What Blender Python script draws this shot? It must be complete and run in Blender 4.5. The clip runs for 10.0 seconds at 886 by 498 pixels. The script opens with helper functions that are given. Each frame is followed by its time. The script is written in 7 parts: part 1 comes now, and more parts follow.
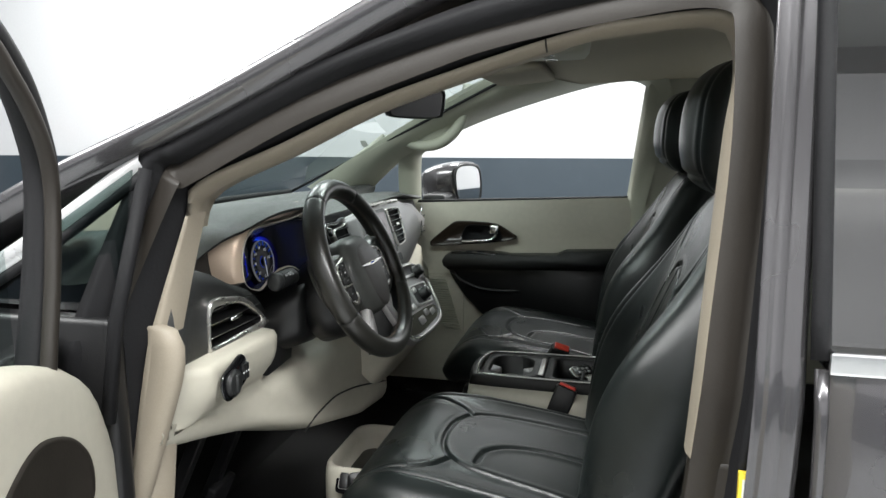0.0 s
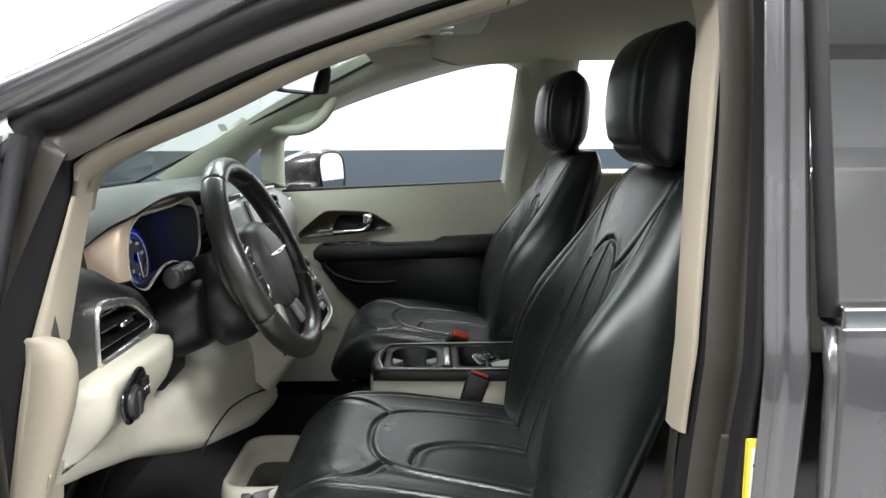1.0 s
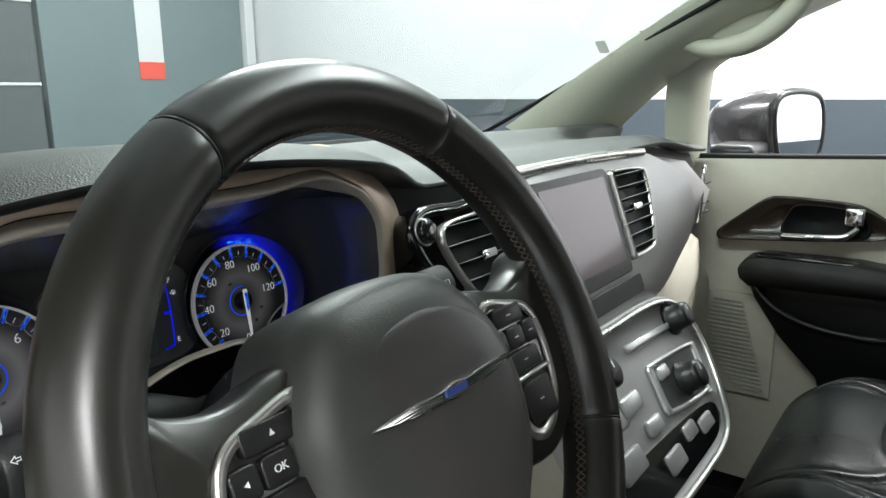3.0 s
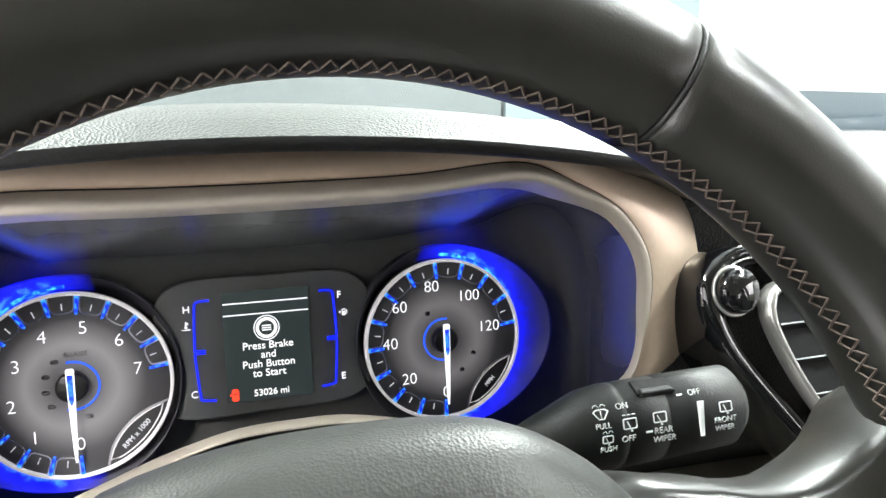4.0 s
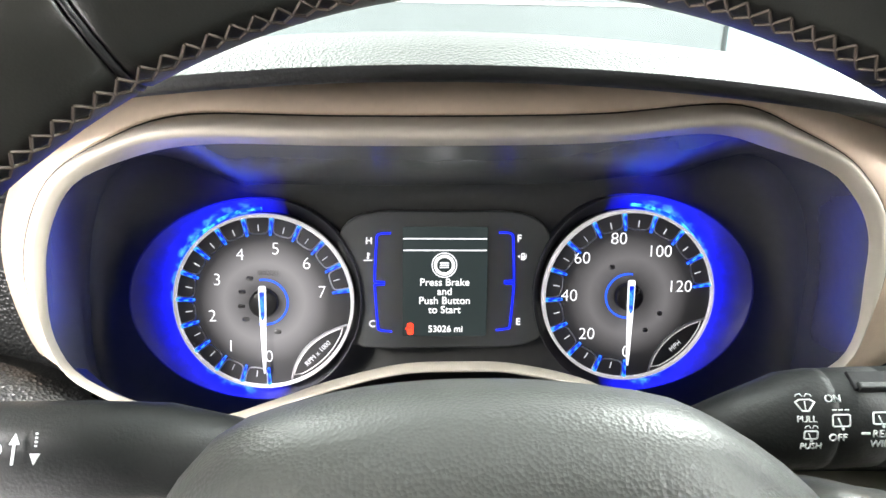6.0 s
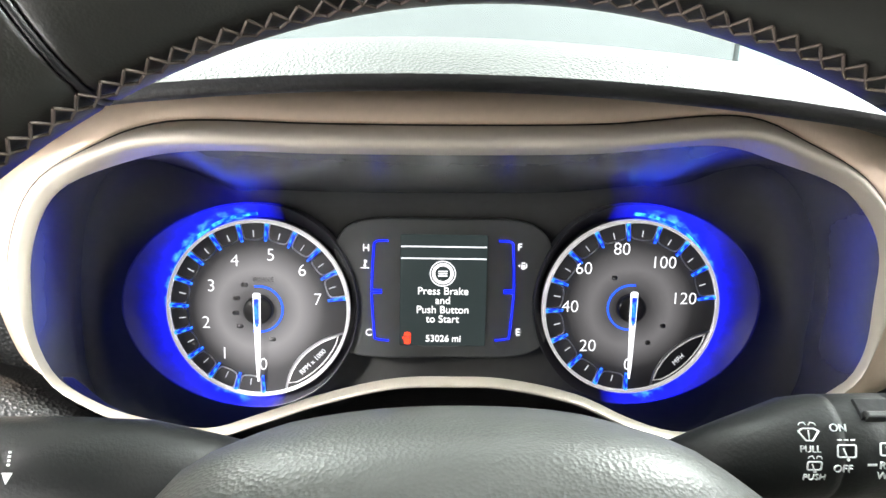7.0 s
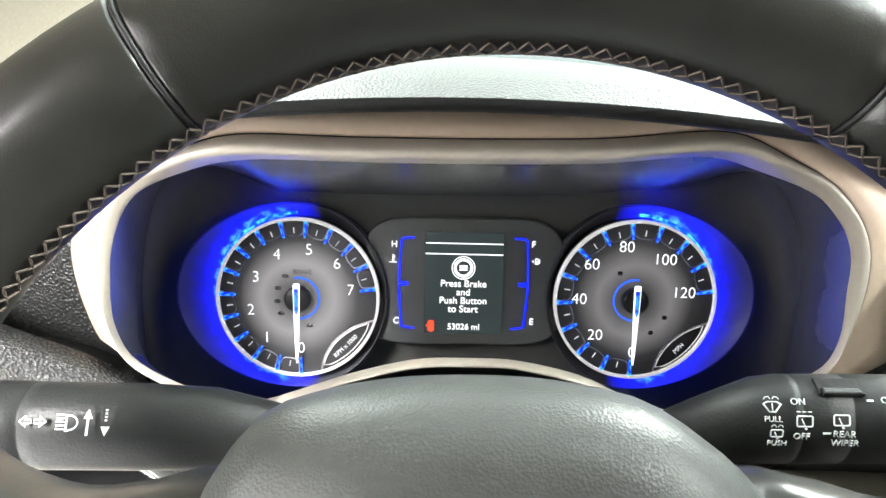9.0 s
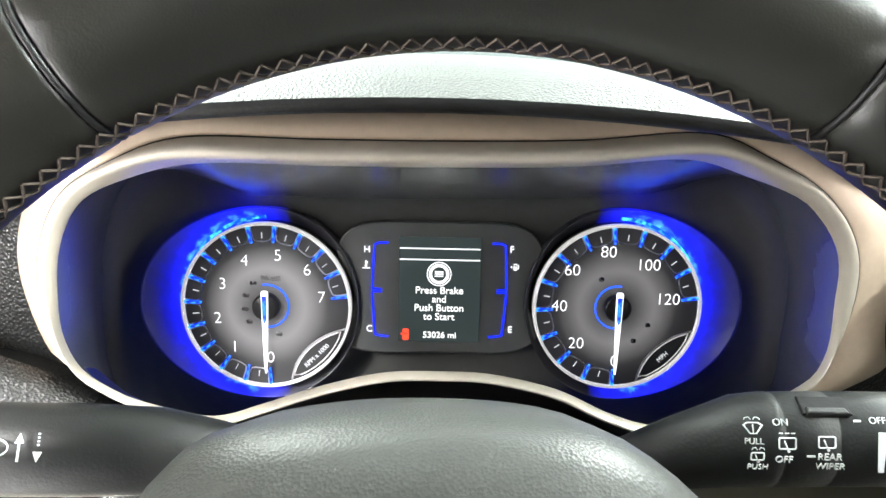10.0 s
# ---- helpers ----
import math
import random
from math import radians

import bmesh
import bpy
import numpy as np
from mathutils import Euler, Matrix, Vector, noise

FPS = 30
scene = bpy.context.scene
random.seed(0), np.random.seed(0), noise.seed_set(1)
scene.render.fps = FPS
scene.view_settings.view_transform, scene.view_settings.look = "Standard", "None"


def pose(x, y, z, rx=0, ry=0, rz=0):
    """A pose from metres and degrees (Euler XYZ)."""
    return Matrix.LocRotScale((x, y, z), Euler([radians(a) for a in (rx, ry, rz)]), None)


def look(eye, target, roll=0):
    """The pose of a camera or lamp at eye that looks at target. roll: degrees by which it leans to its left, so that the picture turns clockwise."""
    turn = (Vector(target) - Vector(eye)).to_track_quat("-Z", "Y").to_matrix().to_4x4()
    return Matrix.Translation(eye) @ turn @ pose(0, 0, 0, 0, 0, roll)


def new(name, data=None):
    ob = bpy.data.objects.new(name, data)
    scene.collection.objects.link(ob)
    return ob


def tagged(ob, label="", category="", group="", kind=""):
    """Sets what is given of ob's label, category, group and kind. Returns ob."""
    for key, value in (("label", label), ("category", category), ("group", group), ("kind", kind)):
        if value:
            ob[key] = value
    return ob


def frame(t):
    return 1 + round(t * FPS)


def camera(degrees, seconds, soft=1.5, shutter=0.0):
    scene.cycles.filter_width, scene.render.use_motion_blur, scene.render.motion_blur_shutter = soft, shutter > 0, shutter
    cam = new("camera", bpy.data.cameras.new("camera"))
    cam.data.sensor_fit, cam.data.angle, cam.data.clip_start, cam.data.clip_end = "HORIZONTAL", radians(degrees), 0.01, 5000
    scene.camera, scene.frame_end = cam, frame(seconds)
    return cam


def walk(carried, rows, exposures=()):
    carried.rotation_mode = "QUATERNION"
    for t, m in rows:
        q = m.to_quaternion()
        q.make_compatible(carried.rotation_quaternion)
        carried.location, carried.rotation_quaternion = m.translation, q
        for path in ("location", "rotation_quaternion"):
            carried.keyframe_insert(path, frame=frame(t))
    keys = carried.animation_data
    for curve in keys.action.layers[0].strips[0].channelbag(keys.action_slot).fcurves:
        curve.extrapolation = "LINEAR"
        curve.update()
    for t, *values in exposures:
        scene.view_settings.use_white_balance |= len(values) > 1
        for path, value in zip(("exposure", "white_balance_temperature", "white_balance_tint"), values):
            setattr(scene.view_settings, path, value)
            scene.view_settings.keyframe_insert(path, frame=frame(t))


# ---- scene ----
cam = camera(64.0, 10.0)

PATH = [
    (0, (-1.66, 0.12, 1.388), (0.26, 0.581, 1.075), -0.1),
    (0.5, (-1.561, 0.219, 1.341), (0.405, 0.392, 1.023), -0.5),
    (1, (-1.574, 0.306, 1.345), (0.399, 0.274, 1.023), -0.3),
    (1.5, (-1.4, 0.282, 1.345), (0.573, 0.211, 1.021), 0.0),
    (2, (-1.141, 0.257, 1.339), (0.812, 0.529, 1.003), 0.1),
    (2.5, (-0.883, 0.32, 1.319), (0.959, 0.986, 0.916), -0.1),
    (3, (-0.655, 0.38, 1.292), (0.921, 1.529, 0.854), -0.5),
    (3.2, (-0.604, 0.397, 1.29), (0.811, 1.737, 0.839), -0.6),
    (4.3, (-0.407, 0.495, 1.265), (-0.014, 2.395, 0.777), 1.3),
    (4.5, (-0.411, 0.497, 1.264), (-0.133, 2.407, 0.742), 1.4),
    (5, (-0.411, 0.492, 1.268), (-0.264, 2.398, 0.68), 1.5),
    (5.5, (-0.423, 0.492, 1.266), (-0.307, 2.393, 0.657), 1.5),
    (5.7, (-0.422, 0.493, 1.267), (-0.309, 2.39, 0.645), 1.1),
    (6.8, (-0.419, 0.497, 1.262), (-0.336, 2.393, 0.631), 1.6),
    (7, (-0.415, 0.503, 1.269), (-0.336, 2.398, 0.635), 1.6),
    (7.5, (-0.411, 0.502, 1.275), (-0.366, 2.396, 0.636), 1.7),
    (8, (-0.42, 0.495, 1.28), (-0.398, 2.389, 0.636), 1.8),
    (8.5, (-0.422, 0.471, 1.285), (-0.406, 2.365, 0.64), 1.6),
    (9, (-0.416, 0.467, 1.282), (-0.398, 2.358, 0.633), 1.5),
    (9.5, (-0.41, 0.469, 1.289), (-0.386, 2.359, 0.636), 1.5),
    (10, (-0.404, 0.483, 1.281), (-0.376, 2.373, 0.627), 1.5),
]
walk(cam, [(t, look(eye, target, roll)) for t, eye, target, roll in PATH], [(0, -0.14, 6500, 10), (1.0, 0.22, 6500, 10), (1.5, 0.26, 6500, 10), (2.0, 0.25, 6500, 10), (2.5, 0.12, 6500, 10), (3.0, 0.46, 6500, 10), (3.2, 0.56, 6520, 11), (4.3, 2.64, 6750, 15), (10, 2.70, 6700, 12)])

# ---- world and light ----
world = bpy.data.worlds.new("studio_world")
scene.world = world
world.use_nodes = True
world.node_tree.nodes["Background"].inputs[0].default_value = (0.95, 1.0, 1.0, 1)
world.node_tree.nodes["Background"].inputs[1].default_value = 0.25
scene.view_settings.exposure = 0.0


def area_lamp(name, m, sx, sy, power, color=(1, 1, 1)):
    data = bpy.data.lights.new(name, "AREA")
    data.shape, data.size, data.size_y, data.energy, data.color = "RECTANGLE", sx, sy, power, color
    ob = new(name, data)
    ob.matrix_world = m
    return ob


for cx, cy in ((-2.6, 0.2), (2.4, 0.2), (-2.6, 3.6), (2.4, 3.6), (-2.6, -3.0), (2.4, -3.0)):
    area_lamp("ceiling_lamp", pose(cx, cy, 3.75), 0.7, 2.6, 280, (0.99, 1.0, 0.99))

# ---- materials ----


def mat(name, color, rough=0.5, metal=0.0, grain=0.0, scale=200.0, bump=0.0, vary=0.08, spec=0.5, coat=0.0, detail=3.0, blotch=6.0):
    m = bpy.data.materials.new(name)
    m.use_nodes = True
    nt = m.node_tree
    b = nt.nodes["Principled BSDF"]
    b.inputs["Roughness"].default_value = rough
    b.inputs["Metallic"].default_value = metal
    b.inputs["Specular IOR Level"].default_value = spec
    b.inputs["Coat Weight"].default_value = coat
    b.inputs["Coat Roughness"].default_value = 0.05
    tc = nt.nodes.new("ShaderNodeTexCoord")
    n1 = nt.nodes.new("ShaderNodeTexNoise")
    n1.inputs["Scale"].default_value = blotch
    n1.inputs["Detail"].default_value = 4
    nt.links.new(tc.outputs["Object"], n1.inputs["Vector"])
    n2 = nt.nodes.new("ShaderNodeTexNoise")
    n2.inputs["Scale"].default_value = scale
    n2.inputs["Detail"].default_value = detail
    nt.links.new(tc.outputs["Object"], n2.inputs["Vector"])
    ad = nt.nodes.new("ShaderNodeMath")
    ad.operation = "ADD"
    nt.links.new(n1.outputs["Fac"], ad.inputs[0])
    nt.links.new(n2.outputs["Fac"], ad.inputs[1])
    mr = nt.nodes.new("ShaderNodeMapRange")
    mr.interpolation_type = "SMOOTHSTEP"
    mr.inputs["From Min"].default_value, mr.inputs["From Max"].default_value = 0.5, 1.5
    mr.inputs["To Min"].default_value, mr.inputs["To Max"].default_value = 1 - vary, 1 + vary
    nt.links.new(ad.outputs[0], mr.inputs["Value"])
    mx = nt.nodes.new("ShaderNodeVectorMath")
    mx.operation = "SCALE"
    mx.inputs[0].default_value = color
    nt.links.new(mr.outputs[0], mx.inputs["Scale"])
    nt.links.new(mx.outputs[0], b.inputs["Base Color"])
    if vary:
        rr = nt.nodes.new("ShaderNodeMapRange")
        rr.interpolation_type = "SMOOTHSTEP"
        rr.inputs["From Min"].default_value, rr.inputs["From Max"].default_value = 0.1, 0.9
        rr.inputs["To Min"].default_value, rr.inputs["To Max"].default_value = max(0.02, rough * 0.85), min(1, rough * 1.15)
        nt.links.new(n1.outputs["Fac"], rr.inputs["Value"])
        nt.links.new(rr.outputs[0], b.inputs["Roughness"])
    if bump:
        bp = nt.nodes.new("ShaderNodeBump")
        bp.inputs["Strength"].default_value = bump
        bp.inputs["Distance"].default_value = 0.002
        nt.links.new(n2.outputs["Fac"], bp.inputs["Height"])
        nt.links.new(bp.outputs[0], b.inputs["Normal"])
    return m


def leather(name, color, rough, scale=420.0, bump=0.25, spec=0.5, vary=0.08):
    """Grained hide: a cell pattern as relief over soft colour variation."""
    m = mat(name, color, rough, vary=vary, spec=spec, scale=60)
    nt = m.node_tree
    tc = nt.nodes.new("ShaderNodeTexCoord")
    v = nt.nodes.new("ShaderNodeTexVoronoi")
    v.inputs["Scale"].default_value = scale
    nt.links.new(tc.outputs["Object"], v.inputs["Vector"])
    bp = nt.nodes.new("ShaderNodeBump")
    bp.inputs["Strength"].default_value = bump
    bp.inputs["Distance"].default_value = 0.0012
    nt.links.new(v.outputs["Distance"], bp.inputs["Height"])
    nt.links.new(bp.outputs[0], nt.nodes["Principled BSDF"].inputs["Normal"])
    return m


def glow(name, color, strength):
    m = bpy.data.materials.new(name)
    m.use_nodes = True
    b = m.node_tree.nodes["Principled BSDF"]
    b.inputs["Base Color"].default_value = (*[c * 0.5 for c in color], 1)
    b.inputs["Emission Color"].default_value = (*color, 1)
    b.inputs["Emission Strength"].default_value = strength
    return m


def crystal_glow(name, deep, light, strength, scale):
    """A lit clear moulding: its facets glow unevenly between two colours."""
    m = glow(name, deep, strength)
    nt = m.node_tree
    tc = nt.nodes.new("ShaderNodeTexCoord")
    nz = nt.nodes.new("ShaderNodeTexNoise")
    nz.inputs["Scale"].default_value = scale
    nz.inputs["Detail"].default_value = 2
    nt.links.new(tc.outputs["Object"], nz.inputs["Vector"])
    cr = nt.nodes.new("ShaderNodeValToRGB")
    cr.color_ramp.elements[0].position, cr.color_ramp.elements[0].color = 0.44, (*deep, 1)
    cr.color_ramp.elements[1].position, cr.color_ramp.elements[1].color = 0.66, (*light, 1)
    nt.links.new(nz.outputs["Fac"], cr.inputs[0])
    nt.links.new(cr.outputs[0], nt.nodes["Principled BSDF"].inputs["Emission Color"])
    return m


def pane_glass(name, tint, gloss=1.0):
    """Thin glass: tinted see-through with a clear reflection by Fresnel."""
    m = bpy.data.materials.new(name)
    m.use_nodes = True
    nt = m.node_tree
    nt.nodes.remove(nt.nodes["Principled BSDF"])
    out = nt.nodes["Material Output"]
    t = nt.nodes.new("ShaderNodeBsdfTransparent")
    t.inputs[0].default_value = (*tint, 1)
    g = nt.nodes.new("ShaderNodeBsdfGlossy")
    g.inputs["Roughness"].default_value = 0.02
    f = nt.nodes.new("ShaderNodeFresnel")
    f.inputs["IOR"].default_value = 1.45
    s = nt.nodes.new("ShaderNodeMath")
    s.operation = "MULTIPLY"
    s.inputs[1].default_value = gloss
    nt.links.new(f.outputs[0], s.inputs[0])
    mx = nt.nodes.new("ShaderNodeMixShader")
    nt.links.new(s.outputs[0], mx.inputs[0])
    nt.links.new(t.outputs[0], mx.inputs[1])
    nt.links.new(g.outputs[0], mx.inputs[2])
    nt.links.new(mx.outputs[0], out.inputs["Surface"])
    return m


M_LEATHER = leather("black_leather", (0.0070, 0.0092, 0.0090), 0.30, 900, 0.12, spec=0.46, vary=0.2)
M_WHEEL = leather("wheel_leather", (0.0155, 0.0152, 0.0130), 0.33, 1700, 0.045, spec=0.55, vary=0.22)
M_PAD = leather("dash_pad_vinyl", (0.064, 0.068, 0.064), 0.44, 900, 0.36, spec=0.32)
M_PAD.node_tree.nodes["Principled BSDF"].inputs["Sheen Weight"].default_value = 0.08
M_PAD.node_tree.nodes["Principled BSDF"].inputs["Sheen Roughness"].default_value = 0.35
M_WHEEL.node_tree.nodes["Principled BSDF"].inputs["Coat Weight"].default_value = 0.22
M_WHEEL.node_tree.nodes["Principled BSDF"].inputs["Coat Roughness"].default_value = 0.22
M_HUB = leather("hub_vinyl", (0.050, 0.052, 0.0485), 0.42, 1300, 0.13)
# The centre's brownish reflection is put into a warmer copy of the vinyl.
M_HUBPANEL = leather("hub_vinyl_reflection_tint", (0.052, 0.048, 0.047), 0.42, 1300, 0.08)
M_BLACK = mat("black_plastic", (0.009, 0.009, 0.0095), 0.40, bump=0.15, scale=500)
M_BLACK_ROUGH = leather("grained_black_plastic", (0.018, 0.019, 0.019), 0.45, 650, 0.6, spec=0.5)
M_RECESS = mat("brown_black_gloss", (0.022, 0.016, 0.012), 0.22, vary=0.05, spec=0.4)
M_PIANO = mat("gloss_black", (0.006, 0.006, 0.007), 0.08, vary=0.02, coat=0.5)
M_RUBBER = mat("black_rubber", (0.012, 0.012, 0.013), 0.6, bump=0.2, scale=250, spec=0.16)
M_BEIGE = leather("beige_vinyl", (0.465, 0.442, 0.370), 0.55, 1000, 0.2, vary=0.05)
M_BEIGE_TRIM = mat("beige_trim", (0.40, 0.405, 0.330), 0.55, bump=0.12, scale=400, vary=0.05)
M_POST_TRIM = mat("warm_beige_trim", (0.285, 0.248, 0.195), 0.6, bump=0.12, scale=400, vary=0.07)
M_SPOKE = mat("satin_spoke_silver", (0.56, 0.545, 0.54), 0.34, 0.45, vary=0.05, scale=300)
M_HEADLINER = mat("headliner_cloth", (0.32, 0.295, 0.235), 0.95, bump=0.3, scale=700, vary=0.05)
M_COPPER = mat("copper_trim", (0.68, 0.535, 0.410), 0.38, 0.30, vary=0.05, scale=300)
M_SATIN = mat("satin_silver", (0.62, 0.61, 0.58), 0.28, 0.9, vary=0.04)
M_CHROME = mat("chrome", (0.85, 0.85, 0.85), 0.08, 1.0, vary=0.02)
M_STACK = mat("silver_grey_plastic", (0.34, 0.330, 0.332), 0.42, 0.35, vary=0.05, scale=400)
M_PAINT = mat("granite_paint", (0.080, 0.077, 0.081), 0.26, 0.6, vary=0.015, scale=1500, coat=1.0)
M_JAMB = mat("brown_grey_jamb", (0.020, 0.017, 0.014), 0.5, bump=0.1, scale=300, spec=0.3)
M_CARPET = mat("black_carpet", (0.010, 0.010, 0.010), 0.98, bump=0.8, scale=900, vary=0.25)
M_RED = mat("red_plastic", (0.55, 0.05, 0.03), 0.4)
# The dark glass's pinkish reflection is painted into the base colour.
M_SCREEN = mat("pink_grey_screen", (0.17, 0.13, 0.145), 0.12, vary=0.02)
M_MIRROR = mat("mirror_silver", (0.92, 0.92, 0.92), 0.01, 1.0, vary=0.0)
M_GLASS = pane_glass("windshield_glass", (0.58, 0.65, 0.635), 0.25)
M_CLEAR = pane_glass("side_glass", (0.97, 0.985, 0.985), 0.3)
M_TINT = pane_glass("privacy_glass", (0.06, 0.06, 0.06), 5.0)
M_WALL = mat("white_wall_paint", (0.47, 0.47, 0.48), 0.22, bump=0.03, scale=60, vary=0.03, blotch=0.7)
M_NAVY = mat("navy_wall_paint", (0.027, 0.037, 0.047), 0.4, bump=0.05, scale=60, vary=0.08, blotch=1.2)
M_FLOOR = mat("grey_epoxy_floor", (0.42, 0.43, 0.43), 0.25, vary=0.08, blotch=1.0)
M_CEIL = mat("white_ceiling", (0.8, 0.8, 0.8), 0.8, vary=0.03)
M_DOORGREY = mat("grey_roller_door", (0.052, 0.061, 0.063), 0.5, vary=0.05, blotch=1)
M_DOORDARK = mat("teal_door_paint", (0.10, 0.13, 0.14), 0.4, vary=0.08, blotch=1.5)
M_STEEL = mat("pale_steel", (0.55, 0.56, 0.55), 0.4, 0.3, vary=0.05)
M_SILVERPAINT = mat("bright_silver_paint", (0.60, 0.60, 0.60), 0.30, 0.6, vary=0.05)
M_LABEL = mat("paper_label", (0.75, 0.75, 0.70), 0.6)
M_YELLOW = mat("yellow_label", (0.75, 0.60, 0.05), 0.6)
M_DIAL = mat("dial_black", (0.020, 0.020, 0.022), 0.45, vary=0.05)
M_FACE = mat("cluster_black", (0.105, 0.108, 0.113), 0.45, vary=0.05)
M_TUNNEL = mat("tunnel_black", (0.098, 0.100, 0.096), 0.25, vary=0.06, spec=0.5)
M_BEZEL = mat("satin_bezel", (0.59, 0.532, 0.455), 0.33, 0.28, vary=0.04)
M_BADGE = mat("badge_grey", (0.040, 0.040, 0.042), 0.4, vary=0.05)
# Moulded grey, lightened to paint the back light scattered in the dial edges.
M_SCALLOP = mat("moulded_edge_lightened", (0.42, 0.42, 0.44), 0.35, 0.2, vary=0.05)
M_STITCH = mat("tan_thread", (0.092, 0.070, 0.057), 0.7, vary=0.2)
M_GHOSTLABEL = mat("faded_label", (0.30, 0.31, 0.29), 0.6, vary=0.2, scale=300)
M_INK = mat("white_ink", (0.75, 0.77, 0.77), 0.6, vary=0.02)
M_RIM = mat("dial_rim_painted_gleam", (0.80, 0.80, 0.82), 0.3, 0.2, vary=0.02)
# Faint emission paints the rim's bright gleam; the rim is no lamp.
M_RIM.node_tree.nodes["Principled BSDF"].inputs["Emission Color"].default_value = (1, 1, 1, 1)
M_RIM.node_tree.nodes["Principled BSDF"].inputs["Emission Strength"].default_value = 0.07
M_GHOST = mat("unlit_print", (0.11, 0.11, 0.11), 0.5, vary=0.02)
M_DISPLATE = mat("grey_display_plate", (0.105, 0.110, 0.108), 0.4, vary=0.03)
M_STALK = mat("satin_black_stalk", (0.018, 0.019, 0.019), 0.46, bump=0.1, scale=900, spec=0.34)
M_BLUEENAMEL = mat("blue_enamel", (0.02, 0.06, 0.30), 0.25)
G_TICK = crystal_glow("blue_tick", (0.0, 0.012, 0.65), (0.03, 0.30, 1.0), 0.42, 420)
G_HUB = glow("blue_hub_light", (0.01, 0.10, 1.0), 0.30)
G_GUIDE = crystal_glow("blue_light_guide", (0.0, 0.03, 1.0), (0.03, 0.34, 1.0), 0.62, 260)
G_PRINT = glow("dim_print", (0.9, 0.95, 1.0), 0.12)
G_TEXT = glow("screen_text", (0.95, 1.0, 1.0), 0.30)
G_SCREEN = glow("dim_screen", (0.02, 0.03, 0.03), 0.25)
G_BLUE = glow("blue_backlight", (0.0, 0.012, 1.0), 0.4)
G_WHITE = glow("white_backlight", (0.9, 0.95, 1.0), 0.28)
G_RED = glow("red_telltale", (1.0, 0.04, 0.015), 0.5)

# ---- mesh helpers ----


def part(name, bm, material, parent=None, label="", smooth=True):
    me = bpy.data.meshes.new(name)
    if isinstance(bm, tuple):
        me.from_pydata(bm[0], [], bm[1])
    else:
        bm.to_mesh(me)
        bm.free()
    me.materials.append(material)
    if smooth:
        me.polygons.foreach_set("use_smooth", [True] * len(me.polygons))
    me.update()
    ob = new(name, me)
    if parent is not None:
        ob.parent = parent
    if label:
        ob["label"] = label
    return ob


def thing(name, label, category, m=None, group="", kind=""):
    ob = new(name)
    ob.empty_display_size = 0.05
    if m is not None:
        ob.matrix_world = m
    return tagged(ob, label, category, group, kind)


def spline(pts, n=8, closed=False):
    """Points of a smooth curve through pts."""
    p = [np.array(q, float) for q in pts]
    k = len(p)
    out = []
    for i in range(k if closed else k - 1):
        if closed:
            a, b, c, d = p[(i - 1) % k], p[i], p[(i + 1) % k], p[(i + 2) % k]
        else:
            a, b, c, d = p[max(i - 1, 0)], p[i], p[i + 1], p[min(i + 2, k - 1)]
        for j in range(n):
            t = j / n
            out.append(0.5 * (2 * b + (c - a) * t + (2 * a - 5 * b + 4 * c - d) * t * t + (3 * b - a - 3 * c + d) * t ** 3))
    if not closed:
        out.append(p[-1])
    return out


def resample(pts, n, closed=False):
    p = np.array(pts, float)
    if closed:
        p = np.vstack([p, p[:1]])
    d = np.r_[0, np.cumsum(np.linalg.norm(np.diff(p, axis=0), axis=1))]
    s = np.linspace(0, d[-1], n + 1 if closed else n)
    q = np.stack([np.interp(s, d, p[:, i]) for i in range(p.shape[1])], 1)
    return q[:-1] if closed else q


def loft(rows, closed=False, ends=False, thick=0.0):
    """A surface through rows of equally many points; closed joins each row's ends, ends caps the first and last row."""
    n = len(rows[0])
    verts = [tuple(map(float, q)) for r in rows for q in r]
    faces = []
    for i in range(len(rows) - 1):
        for j in range(n if closed else n - 1):
            k = (j + 1) % n
            faces.append((i * n + j, i * n + k, (i + 1) * n + k, (i + 1) * n + j))
    if ends:
        faces.append(tuple(range(n - 1, -1, -1)))
        faces.append(tuple((len(rows) - 1) * n + j for j in range(n)))
    bm = bmesh.new()
    vs = [bm.verts.new(v) for v in verts]
    for f in faces:
        try:
            bm.faces.new([vs[i] for i in f])
        except ValueError:
            pass
    bmesh.ops.recalc_face_normals(bm, faces=bm.faces)
    if thick:
        bmesh.ops.solidify(bm, geom=list(bm.faces), thickness=thick)
    return bm


def tube(path, radius, seg=10, closed=False, flat=1.0, caps=True):
    """A round bar along a path; radius a number or one per point."""
    p = [Vector(q) for q in path]
    n = len(p)
    r = radius if hasattr(radius, "__len__") else [radius] * n
    rows = []
    up = Vector((0, 0, 1))
    last = None
    for i in range(n):
        t = (p[(i + 1) % n] - p[i - 1]) if closed else (p[min(i + 1, n - 1)] - p[max(i - 1, 0)])
        t.normalize()
        if last is None:
            a = up.cross(t)
            if a.length < 0.1:
                a = Vector((1, 0, 0)).cross(t)
        else:
            a = last - t * last.dot(t)
        a.normalize()
        last = a
        b = t.cross(a)
        rows.append([p[i] + (a * math.cos(2 * math.pi * k / seg) + b * math.sin(2 * math.pi * k / seg) * flat) * r[i] for k in range(seg)])
    if closed:
        rows.append(rows[0])
    return loft(rows, closed=True, ends=caps and not closed)


